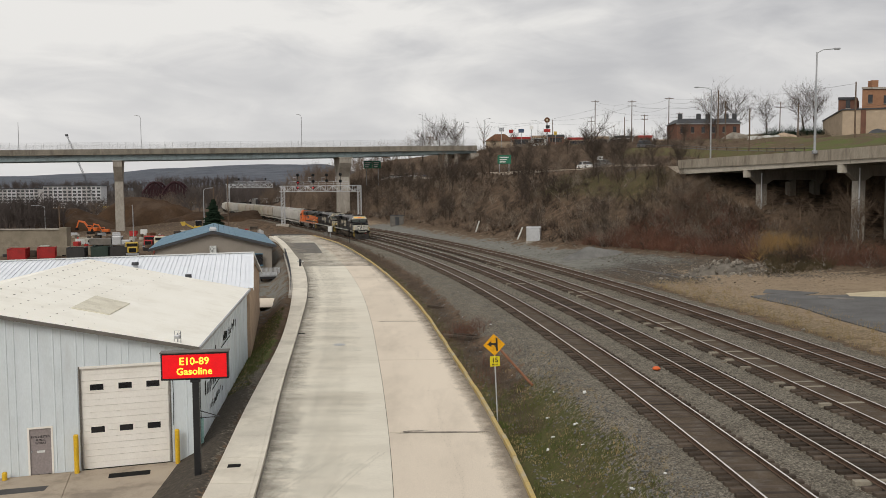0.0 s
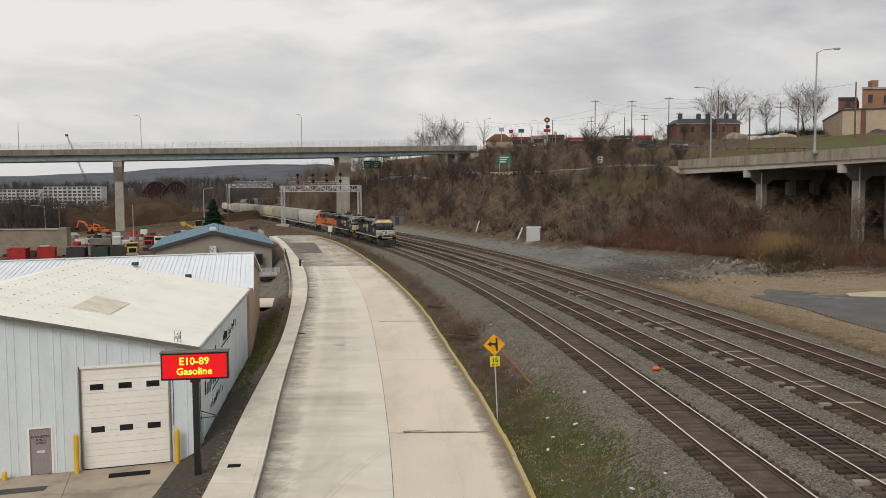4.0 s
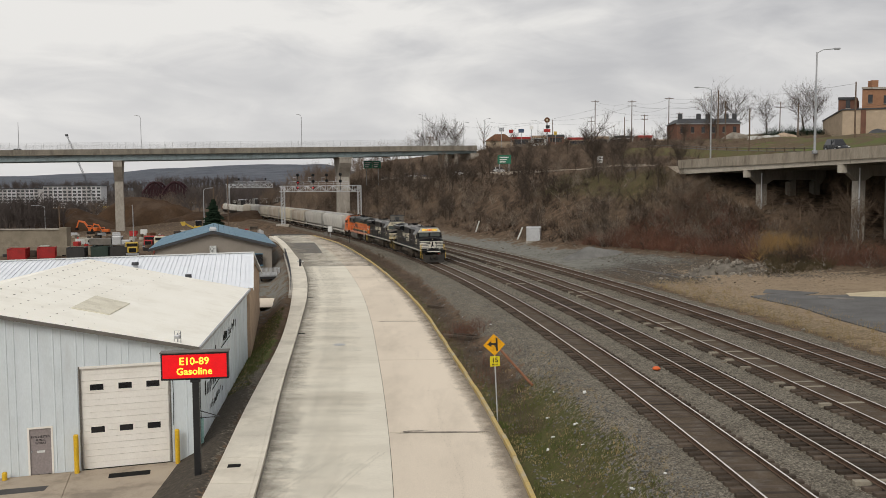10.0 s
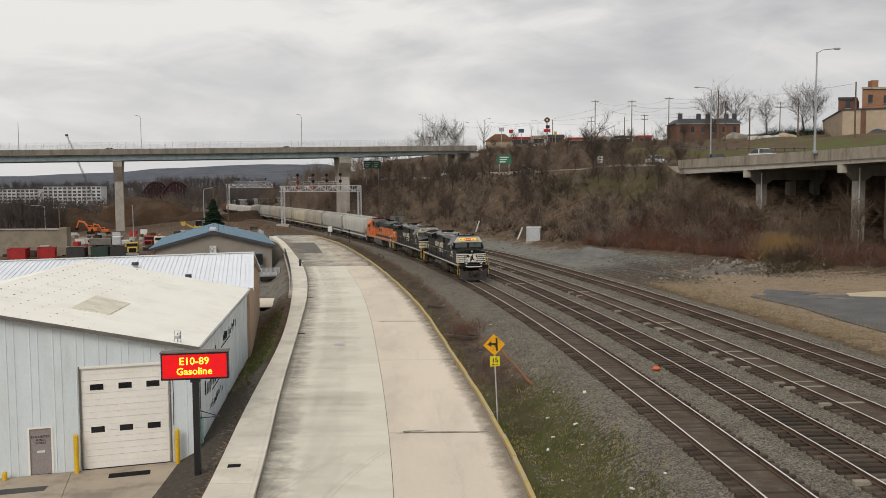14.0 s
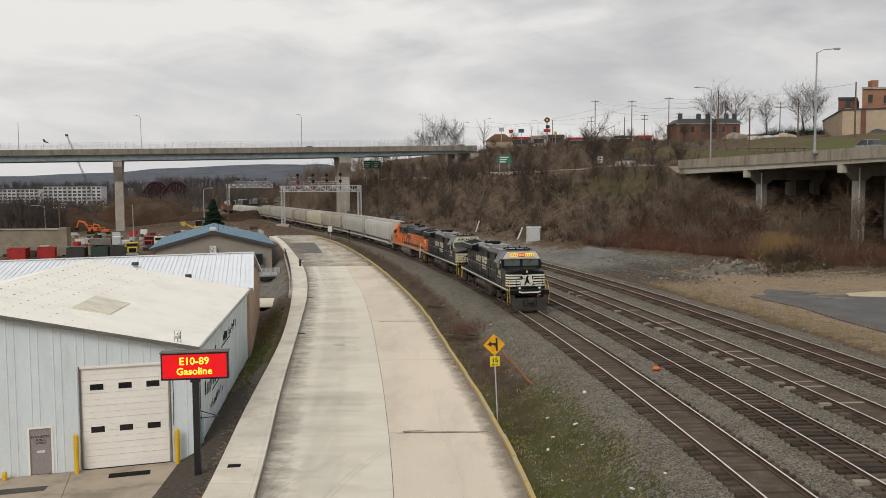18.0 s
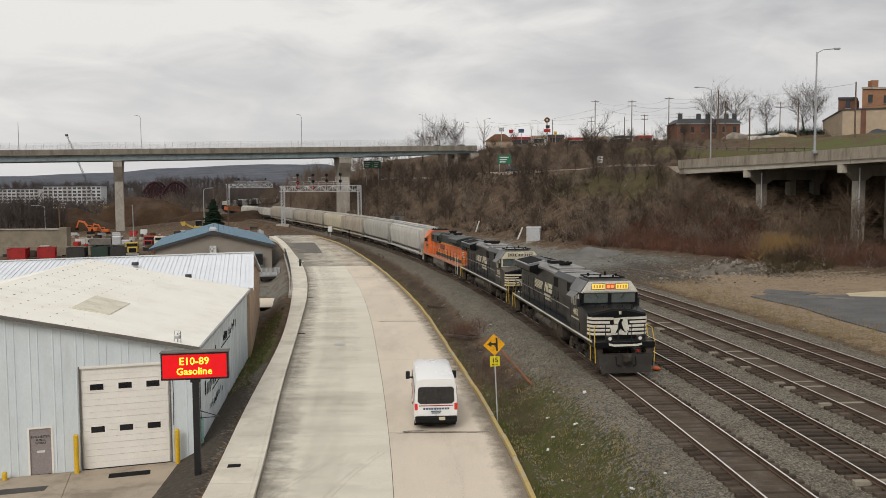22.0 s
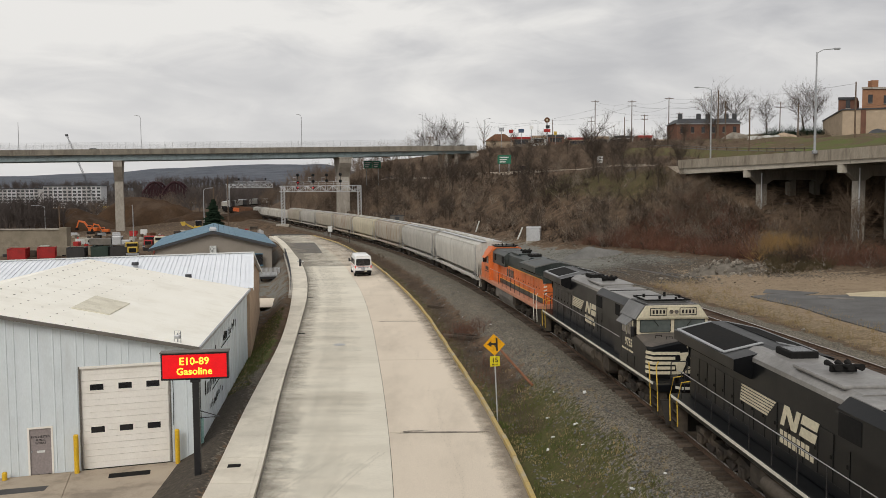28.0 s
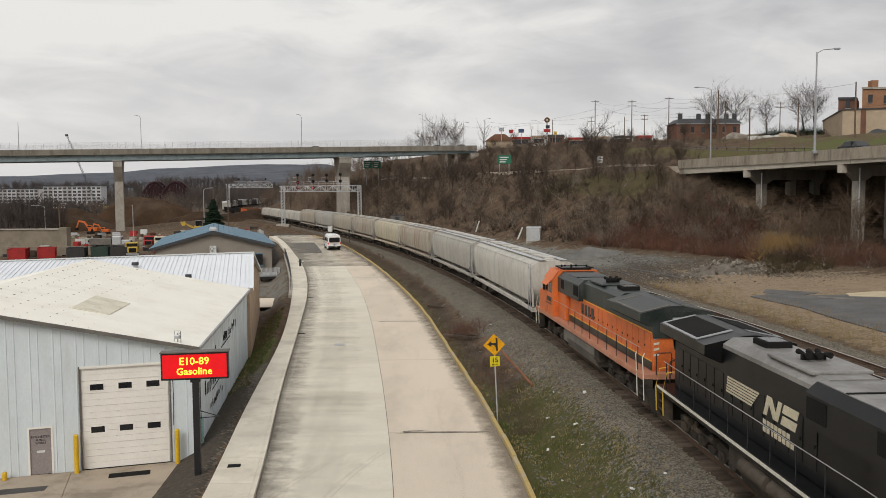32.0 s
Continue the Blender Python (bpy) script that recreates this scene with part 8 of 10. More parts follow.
    for x, z, y in ((100.6, 30.0, 212.0), (104.6, 31.0, 209.0), (108.4, 30.8, 209.0), (112.4, 31.0, 209.0), (108.4, 27.6, 209.0)):
        wd = part("window", box(x - 0.55, x + 0.55, y - 0.06, y + 0.1, z - 1.0, z + 1.0), "dark_glass", bb)
        part("sill", box(x - 0.65, x + 0.65, y - 0.2, y - 0.06, z - 1.15, z - 1.02), "bridge_concrete", wd)
    # pale concrete blocks stacked at the lawn's edge
    for k in range(7):
        x = 68.6 + k * 0.98
        z = float(z_ground(x, 190))
        ob = part("concrete_block", box(-0.47, 0.47, -0.4, 0.4, -0.3, 1.0 + 0.1 * math.sin(k * 2.1), 0.05), "white_trim", m=pose(x, 190 + 0.2 * math.sin(k * 1.7), z, 0, 0, 4 * math.sin(k)))
        tagged(ob, "pale concrete block at the edge of the lawn", "concrete block", "pale blocks")
    # low shops along the crest
    rnd = random.Random(3)
    x = 20.0
    for k in range(9):
        wdt = rnd.uniform(5.5, 9.5)
        z1 = rnd.uniform(29.3, 31.6)
        s = thing("shop_building", ["low flat-roofed shop on the hill crest", "low pale shop with a red fascia on the crest"][k % 2], "shop", group="crest shops")
        part("wall", box(x, x + wdt, 345, 356, 20, z1), ["brick_tan", "grey_tan_siding", "white_trim", "brick_red"][k % 4], s)
        part("fascia", box(x - 0.1, x + wdt + 0.1, 344.7, 345, z1 - 0.9, z1), ["slate", "dumpster_red", "tan_wall"][k % 3], s)
        part("shop_window", box(x + 0.8, x + wdt - 0.8, 344.9, 345.02, z1 - 3.0, z1 - 1.3), "dark_glass", s)
        x += wdt + rnd.uniform(0.5, 2.5)
    hip = thing("shop_building", "small shop with a brown hipped roof on the crest", "shop", group="crest shops")
    part("wall", box(17.5, 28, 338, 344, 21, 28.8), "brick_tan", hip)
    part("roof", Solid().loft([[(17, 337.5, 28.8), (28.5, 337.5, 28.8), (28.5, 344.5, 28.8), (17, 344.5, 28.8)], [(21, 340, 31.6), (25, 340, 31.6), (25, 342, 31.6), (21, 342, 31.6)]]), "rust_brown", hip)
    # pylon sign: ring over a red board
    ps = thing("pylon_sign", "tall shop pylon sign with a round top and red board", "sign", pose(40.5, 330, 22))
    part("post", Solid().cyl((0, 0, 0), (0, 0, 13), 0.25, n=8), "steel_grey", ps)
    part("ring", Solid().cyl((0, -0.25, 14.2), (0, 0.25, 14.2), 1.05, n=24), "rust_brown", ps)
    part("ring_centre", Solid().cyl((0, -0.3, 14.2), (0, 0.3, 14.2), 0.4, n=16), "hopper_cream", ps)
    part("board", box(-1.3, 1.3, -0.25, 0.25, 9.6, 10.8, 0.05), "dumpster_red", ps)
    part("black_board", box(-0.5, 1.0, -0.25, 0.25, 11.0, 12.2, 0.05), "black_paint", ps)
    for x, y, zt, mk, w_ in ((27, 335, 33, "dumpster_red", 1.6), (31, 335, 33.2, "car_blue", 2.2), (35, 335, 34.5, "car_white", 1.5), (23, 332, 33.5, "car_silver", 2.0), (45, 340, 32.5, "machine_yellow", 1.2)):
        s = thing("shop_sign", "small coloured shop sign on a pole at the crest", "sign", pose(x, y, 22), group="crest signs")
        part("post", Solid().cyl((0, 0, 0), (0, 0, zt - 22), 0.12, n=6), "steel_grey", s)
        part("board", box(-w_ / 2, w_ / 2, -0.15, 0.15, zt - 22 - 1.4, zt - 22, 0.04), mk, s)
    # green guide signs beside the lower road
    for x, y, z, w_, h_, n in ((-24.6, 298, 17.2, 6.2, 2.7, 2), (15.6, 215, 15.9, 3.6, 2.2, 1)):
        g = thing("guide_sign", "green highway guide sign with white rows", "road sign", pose(x, y, z), group="guide signs")
        for k in range(n):
            o = (k - (n - 1) / 2) * (w_ / n)
            b = part("board", box(o - w_ / n / 2 + 0.1, o + w_ / n / 2 - 0.1, -0.08, 0.0, 0, h_, 0.02), "sign_green", g)
            for r in range(3):
                part("lettering_bar", box(o - w_ / n * 0.32, o + w_ / n * (0.3 - 0.1 * r), -0.1, -0.08, h_ * (0.68 - 0.26 * r), h_ * (0.8 - 0.26 * r)), "white_trim", b)
        for o in (-w_ / 3, w_ / 3):
            part("post", Solid().cyl((o, 0.1, -6), (o, 0.1, h_), 0.12, n=6), "steel_grey", g)
    sq = thing("road_sign", "small white road sign seen beside the lower road", "road sign", pose(34.4, 186, 13.2))
    part("post", Solid().cyl((0, 0, -0.5), (0, 0, 3.2), 0.05, n=6), "steel_grey", sq)
    part("plate", box(-0.6, 0.6, -0.05, 0.0, 1.9, 3.3, 0.01), "white_trim", sq)
    part("figure_bar", box(-0.3, 0.3, -0.06, -0.05, 2.7, 3.0).box(-0.3, 0.3, -0.06, -0.05, 2.2, 2.5), "black_paint", sq)
    # heaps on the lawn
    for x, y, w_, h_, mk, lab in ((70.5, 205, 9, 1.7, "rubble", "pale heap of broken stone on the lawn"), (79.5, 198, 8, 1.5, "brick_tan", "tan heap of earth on the lawn"), (88, 172, 9, 1.8, "slate", "dark heap of gravel before the warehouse")):
        heap(x, y, w_, w_ * 0.5, h_, mk, lab, 3)


def heap(x, y, wx, wy, h, mk, label, seed, name="mound", z=None, n=26):
    """A rounded uneven heap that rests on the ground."""
    rnd = random.Random(seed)
    sol = Solid()
    vs, fs = [], []
    for j in range(n + 1):
        for i in range(n + 1):
            u, v = i / n * 2 - 1, j / n * 2 - 1
            r = math.hypot(u, v)
            ang = math.atan2(v, u)
            edge = 0.86 + 0.1 * math.sin(3 * ang + seed) + 0.06 * math.sin(7 * ang)
            hh = max(0.0, 1 - (r / edge) ** 1.4) ** 0.8
            px, py = x + u * wx / 2, y + v * wy / 2
            zz = (float(z_ground(px, py)) if z is None else z) - 0.15 + h * hh * (1 + 0.12 * math.sin(u * 6 + seed) * math.cos(v * 5)) + rnd.uniform(-0.02, 0.03) * h
            vs.append((px, py, zz))
    for j in range(n):
        for i in range(n):
            a = j * (n + 1) + i
            fs.append((a, a + 1, a + n + 2, a + n + 1))
    b0 = len(vs)
    lowz = min(v[2] for v in vs) - 0.4
    sol.add(vs, fs)
    ob = part(name, sol, mk, smooth=True)
    return tagged(ob, label, "heap")


build_hilltop()


# ---- railway side: cabinet, heaps, old asphalt, posts ----
def build_trackside():
    c = thing("relay_cabinet", "pale grey metal relay cabinet beside the tracks", "cabinet", pose(14.6, 136.0, float(z_ground(14.6, 136.0)) - 0.05, 0, 0, -12))
    part("body", box(-1.1, 1.1, -0.8, 0.8, 0.1, 2.25, 0.03), "galv", c)
    part("roof", Solid().loft([[(-1.18, -0.9, 2.25), (1.18, -0.9, 2.25), (1.18, 0.9, 2.25), (-1.18, 0.9, 2.25)], [(-1.12, -0.1, 2.42), (1.12, -0.1, 2.42), (1.12, 0.1, 2.42), (-1.12, 0.1, 2.42)]]), "galv", c)
    part("plinth", box(-1.2, 1.2, -0.85, 0.85, -0.4, 0.15), "bridge_concrete", c)
    for x in (-0.57, 0.57):
        d = part("door", box(x - 0.52, x + 0.52, -0.83, -0.8, 0.2, 2.15, 0.01), "galv", c)
        part("handle", box(x + 0.36, x + 0.4, -0.87, -0.83, 1.2, 1.5), "steel_grey", d)
    c2 = thing("relay_cabinet", "dark grey metal hut beside the far tracks", "cabinet", pose(-11.6, 214.0, float(z_ground(-11.6, 214)), 0, 0, 8))
    part("body", box(-1.6, 1.6, -1.2, 1.2, -0.3, 2.4, 0.04), "tank_grey", c2)
    part("roof", box(-1.75, 1.75, -1.35, 1.35, 2.4, 2.55, 0.03), "slate", c2)
    part("door", box(-0.5, 0.5, -1.23, -1.2, 0.0, 2.1), "slate", c2)
    heap(19.6, 113.0, 9.5, 5.0, 1.35, "gravel_pile", "low heap of grey-green gravel beside the tracks", 2)
    heap(29.5, 89.0, 9.0, 4.5, 1.1, "rubble", "heap of soil and broken concrete at the slope's foot", 5)
    rnd = random.Random(21)
    # lumps of broken concrete on the heap, each by itself
    rb = thing("rubble_pile", "scattered pale lumps of broken concrete at the slope", "rubble")
    lump = []
    for k in range(4):
        sol = Solid()
        n = 7
        rings = []
        for z, r in ((-0.5, 0.6), (0.0, 1.0), (0.5, 0.75)):
            rings.append([(r * (1 + 0.3 * rnd.uniform(-1, 1)) * math.cos(i * 2 * math.pi / n), r * (1 + 0.3 * rnd.uniform(-1, 1)) * math.sin(i * 2 * math.pi / n), z + rnd.uniform(-0.15, 0.15)) for i in range(n)])
        me = sol.loft(rings).mesh("lump")
        me.materials.append(M["rubble"])
        lump.append(me)
    for k in range(230):
        if k < 130:
            x, y = 29.5 + rnd.gauss(0, 2.4), 88.6 + rnd.gauss(0, 1.3)
        else:
            x, y = 26 + rnd.uniform(-5, 18), 90 + rnd.gauss(0, 3.0)
        s = rnd.choice((0.1, 0.14, 0.18, 0.25, 0.34))
        u, v = (x - 29.5) / 4.5, (y - 89) / 2.25
        up = 1.25 * max(0, 1 - (math.hypot(u, v) / 0.86) ** 1.4) ** 0.8
        ob = new("lump", lump[k % 4])
        ob.parent = rb
        ob.matrix_basis = Matrix.Translation((x, y, float(z_ground(x, y)) + up + s * 0.1)) @ Euler((rnd.uniform(0, 6), rnd.uniform(0, 6), rnd.uniform(0, 6))).to_matrix().to_4x4() @ Matrix.Diagonal((s * 0.75, s * rnd.uniform(0.5, 1.0), s * 0.6, 1))
    # old asphalt lot
    lot = thing("asphalt_lot", "cracked old asphalt lot with pale worn patches", "parking lot", kind="structure")

    def sheet(pts, h, mk, name):
        """A thin slab draped on the ground between two edges."""
        a, b = pts
        rings = []
        for k in range(len(a)):
            row = []
            for i in range(9):
                p = Vector(a[k]).lerp(Vector(b[k]), i / 8)
                row.append((p.x, p.y, float(z_ground(p.x, p.y)) + h))
            rings.append(row + [(q[0], q[1], q[2] - 0.35) for q in reversed(row)])
        return part(name, Solid().loft(rings), mk, lot)
    na = [(26.5, 72.6), (27.2, 69.6), (28.0, 66.0), (28.2, 60), (28.5, 54), (29, 44)]
    nb = [(28.4, 73.2), (31.0, 71.4), (35.5, 70.2), (40, 68.8), (44, 64), (48, 52)]
    sheet(([Vector((*p, 0)) for p in na], [Vector((*p, 0)) for p in nb]), 0.09, "patch_grey", "surface")
    sheet(([Vector((33.6, 69.6, 0)), Vector((35.2, 68.4, 0)), Vector((40, 66.5, 0))], [Vector((34.0, 71.2, 0)), Vector((36.4, 71.4, 0)), Vector((41, 69.6, 0))]), 0.12, "dry_sand", "worn_patch")
    sheet(([Vector((31.0, 69.6, 0)), Vector((33.0, 67.6, 0))], [Vector((31.3, 70.3, 0)), Vector((33.4, 68.4, 0))]), 0.115, "tank_grey", "worn_patch")
    sheet(([Vector((28.2, 74.4, 0)), Vector((30.4, 71.9, 0))], [Vector((29.2, 76.2, 0)), Vector((32.6, 73.0, 0))]), 0.05, "patch_grey", "worn_patch")
    # long dark puddled ruts beside the gravel heap
    for x0_, y0_, x1_, y1_, w_ in ((21.5, 98.0, 24.5, 87.5, 0.9), (23.6, 93.0, 26.5, 86.0, 0.6), (19.4, 97.5, 20.4, 93.0, 0.5), (18.6, 86.5, 19.8, 80.0, 0.45)):
        sheet(([Vector((x0_, y0_, 0)), Vector(((x0_ + x1_) / 2 + 0.2, (y0_ + y1_) / 2, 0)), Vector((x1_, y1_, 0))], [Vector((x0_ + w_ * 0.4, y0_ + 0.3, 0)), Vector(((x0_ + x1_) / 2 + w_, (y0_ + y1_) / 2, 0)), Vector((x1_ + w_ * 0.5, y1_ + 0.2, 0))]), 0.03, "rut_mud", "rut")
    # marker posts leaning on the slope
    for x, y, lean in ((6.2, 163.0, 18), (12.4, 142.0, 22)):
        z = float(z_ground(x, y))
        mp = thing("marker_post", "leaning white marker post at the slope's foot", "post", pose(x, y, z - 0.3, 0, lean, 0), group="marker posts")
        part("post", box(-0.11, 0.11, -0.08, 0.08, 0, 2.6, 0.02), "white_trim", mp)
        part("foot", box(-0.16, 0.16, -0.14, 0.14, 0, 0.35), "bridge_concrete", mp)
    # turn warning sign
    sg = thing("road_sign", "yellow diamond turn warning sign with speed plate", "road sign", pose(2.62, 41.0, float(z_ground(2.62, 41.0)) + 0.12, 0, -2.5, 4))
    part("post", box(-0.03, 0.03, -0.02, 0.02, -0.4, 4.0), "galv", sg)
    dia = part("diamond", Solid().prism([(0, -0.03, 2.98), (0.54, -0.03, 3.52), (0, -0.03, 4.06), (-0.54, -0.03, 3.52)], (0, -0.012, 0)), "sign_yellow", sg)
    for pts in ([(0.08, 3.22), (0.17, 3.22), (0.17, 3.86), (0.08, 3.86)], [(0.08, 3.52), (0.08, 3.62), (-0.16, 3.62), (-0.16, 3.52)], [(-0.14, 3.42), (-0.14, 3.72), (-0.34, 3.57)], [(0.08, 3.38), (0.08, 3.5), (-0.02, 3.52)]):
        part("arrow", Solid().prism([(x, -0.046, z) for x, z in pts], (0, -0.006, 0)), "black_paint", dia)
    pl = part("speed_plate", box(-0.24, 0.24, -0.045, -0.03, 2.46, 2.96, 0.005), "sign_lemon", sg)
    part("lettering", text_mesh("15", 0.32, 0.004), "black_paint", pl, m=pose(0.0, -0.05, 2.76, 90, 0, 0))
    part("lettering", text_mesh("M.P.H.", 0.11, 0.004), "black_paint", pl, m=pose(0.0, -0.05, 2.55, 90, 0, 0))
    # rusty pipe, ties and scrap on the verge
    a, b = (3.35, 52.0), (4.66, 44.1)
    rp = Solid().tube([(a[0], a[1], float(z_ground(*a)) + 0.9), (b[0], b[1], float(z_ground(*b)) + 0.1)], 0.07, n=8)
    tagged(part("steel_pipe", rp, "pipe_rust"), "long rusty steel pipe lying on the gravel", "pipe")
    for k, (x, y, rz, L_) in enumerate(((1.9, 60.6, 70, 2.4), (1.2, 61.3, 78, 2.5), (-0.4, 75.0, 60, 2.3), (1.7, 59.8, 66, 2.2))):
        t = box(-L_ / 2, L_ / 2, -0.12, 0.12, 0, 0.2, 0.02)
        ob = part("railway_tie", t, "tie_wood", m=pose(x, y, float(z_ground(x, y)) + (0.15 if k == 3 else 0.0), 0, 3, rz - 90))
        tagged(ob, "discarded dark wooden railway tie on the verge", "railway tie", "discarded ties")
    bg = part("orange_bag", Solid().ball((0, 0, 0.1), 0.22, 10, 6, 0.5), "cone_orange", m=pose(11.2, 44.1, -0.3), smooth=True)
    tagged(bg, "small orange marker lying between the tracks", "marker")
    # litter on the verge
    for k in range(20):
        y = rnd.uniform(26, 44) if k < 13 else rnd.uniform(44, 90)
        x = float(x_kerb_r(y)) + rnd.uniform(0.5, 4.5)
        s = rnd.uniform(0.05, 0.11)
        ob = part("litter", box(-s, s, -s * 0.7, s * 0.7, 0, s * 0.5, s * 0.2), "white_trim", m=pose(x, y, float(z_ground(x, y)) + 0.02, rnd.uniform(-20, 20), rnd.uniform(-20, 20), rnd.uniform(0, 180)))
        tagged(ob, "scrap of pale litter lying on the grass", "litter", "litter")
    # hydrant, street drain, manhole
    hy = thing("fire_hydrant", "small black fire hydrant with a pale cap at the kerb", "fire hydrant", pose(float(x_kerb_l(111)) - 0.35, 111.0, float(z_road(111)) + 0.15))
    part("barrel", Solid().cyl((0, 0, 0), (0, 0, 0.6), 0.15, n=12), "black_paint", hy, smooth=True)
    part("bonnet", Solid().cyl((0, 0, 0.6), (0, 0, 0.95), 0.24, 0.1, n=12), "black_paint", hy, smooth=True)
    part("outlet", Solid().cyl((-0.42, 0, 0.62), (0.42, 0, 0.62), 0.1, n=10), "white_trim", hy)
    mh = part("manhole_cover", Solid().cyl((0, 0, 0), (0, 0, 0.012), 0.42, n=24), "steel_grey", m=pose(-7.4, 59.6, float(z_road(59.6)) + 0.001))
    tagged(mh, "round iron manhole cover in the street", "manhole cover")
    for x_, y_ in ((float(x_kerb_l(64.0)) + 0.3, 64.0), (float(x_kerb_l(83.0)) + 0.3, 83.0), (-8.6, 34.0)):
        dr = part("drain_grate", box(-0.26, 0.26, -0.2, 0.2, 0, 0.012), "black_matt", m=pose(x_, y_, float(z_road(y_)) + (0.001 if x_ > -8.5 or y_ > 50 else 0.151), 0, 0, 8))
        tagged(dr, "dark iron drain grate beside the kerb", "drain", "drain grates")
    # dark patch and tar repairs in the street
    pt = thing("road_patch", "dark asphalt repair patch across the street", "road patch", kind="structure")
    part("patch", ribbon(lambda y: x_kerb_l(y) + 0.4, lambda y: x_lane(y) - 1.2 + (y - 136) * 0.05, 131, 153, lambda y: z_road(y) + 0.008, lambda y: z_road(y) - 0.02), "patch_grey", pt)
    # small signal box by the kerb end
    sb = thing("signal_box", "small white and grey equipment boxes beside the curve", "equipment box", pose(-23.4, 176.0, float(z_ground(-23.4, 176.0))))
    part("upper_box", box(-0.45, 0.45, -0.4, 0.4, 1.1, 2.2, 0.04), "white_trim", sb)
    part("post", Solid().cyl((0, 0, -0.3), (0, 0, 1.1), 0.1, n=8), "steel_grey", sb)
    part("lower_box", box(-1.2, -0.5, -0.4, 0.4, -0.1, 1.0, 0.04), "tank_grey", sb)
    pp = thing("marker_post", "thin dark post standing in the verge", "post", pose(-16.6, 150.0, -0.3))
    part("post", Solid().cyl((0, 0, -0.2), (0, 0, 2.6), 0.05, n=6), "black_matt", pp)
    part("cap", box(-0.12, 0.12, -0.06, 0.06, 2.3, 2.7), "black_matt", pp)


build_trackside()


# ---- the yard, the river side and far things ----
def dumpster(x, y, rz, mk, label, L_=5.0):
    d = thing("dumpster", label, "dumpster", pose(x, y, float(z_ground(x, y)), 0, 0, rz), group="dumpsters")
    h, w = 1.9, 1.45
    for s in (-1, 1):
        part("side", box(-L_ / 2, L_ / 2, min(s * w, s * (w - 0.08)), max(s * w, s * (w - 0.08)), 0.2, h, 0.01), mk, d)
        part("end", box(min(s * L_ / 2, s * (L_ / 2 - 0.08)), max(s * L_ / 2, s * (L_ / 2 - 0.08)), -w + 0.08, w - 0.08, 0.2, h, 0.01), mk, d)
        part("top_rail", box(-L_ / 2 - 0.05, L_ / 2 + 0.05, s * w - 0.07, s * w + 0.07, h, h + 0.12), mk, d)
        for k in range(6):
            part("rib", box(-L_ / 2 + 0.3 + k * (L_ - 0.7) / 5, -L_ / 2 + 0.42 + k * (L_ - 0.7) / 5, min(s * w, s * (w + 0.1)), max(s * w, s * (w + 0.1)), 0.25, h), mk, d)
    part("floor", box(-L_ / 2, L_ / 2, -w, w, 0.12, 0.2), mk, d)
    part("skid", box(-L_ / 2, L_ / 2, -0.6, -0.45, -0.05, 0.12).box(-L_ / 2, L_ / 2, 0.45, 0.6, -0.05, 0.12), "black_matt", d)


def excavator(x, y, rz, s=1.0):
    e = thing("excavator", "orange tracked excavator working in the yard", "excavator", pose(x, y, float(z_ground(x, y)), 0, 0, rz) @ Matrix.Scale(s, 4))
    for k in (-1, 1):
        part("track", box(-2.0, 2.0, k * 1.25 - 0.3, k * 1.25 + 0.3, 0, 0.85, 0.3), "black_matt", e)
    part("house", box(-2.0, 1.3, -1.3, 1.3, 1.0, 2.3, 0.15), "machine_orange", e)
    part("cab", box(0.1, 1.5, 0.3, 1.3, 2.0, 3.2, 0.12), "machine_orange", e)
    part("cab_window", box(0.2, 1.52, 0.27, 1.33, 2.5, 3.05), "dark_glass", e)
    part("boom", Solid().prism([(1.2, -0.25, 1.9), (3.2, -0.25, 4.6), (5.4, -0.25, 5.0), (5.4, -0.25, 4.5), (3.4, -0.25, 4.0), (1.8, -0.25, 1.6)], (0, 0.5, 0)), "machine_orange", e)
    part("stick", Solid().prism([(5.1, -0.2, 5.1), (5.6, -0.2, 5.0), (6.6, -0.2, 2.2), (6.3, -0.2, 2.1)], (0, 0.4, 0)), "machine_orange", e)
    part("bucket", Solid().prism([(6.1, -0.5, 2.3), (6.8, -0.5, 2.3), (6.7, -0.5, 1.2), (5.8, -0.5, 1.4)], (0, 1.0, 0)), "black_matt", e)


def yard_truck(x, y, rz, mk, label):
    t = thing("truck", label, "truck", pose(x, y, float(z_ground(x, y)), 0, 0, rz), group="yard trucks")
    part("hood", box(1.2, 3.0, -0.85, 0.85, 0.9, 1.9, 0.1), mk, t)
    part("cab", box(-0.6, 1.2, -1.1, 1.1, 0.9, 2.7, 0.12), mk, t)
    part("windscreen", box(1.15, 1.23, -0.95, 0.95, 1.95, 2.5), "dark_glass", t)
    part("grille", box(2.98, 3.04, -0.6, 0.6, 1.0, 1.75), "black_matt", t)
    part("bumper", box(2.95, 3.15, -1.1, 1.1, 0.5, 0.85, 0.04), "steel_grey", t)
    part("bed", box(-5.0, -0.7, -1.2, 1.2, 1.0, 2.3, 0.05), "tank_grey", t)
    for x0 in (2.0, -3.0, -4.2):
        for s in (-1, 1):
            part("wheel", Solid().cyl((x0, s * 0.85, 0.5), (x0, s * 1.15, 0.5), 0.5, n=14), "tyre", t)


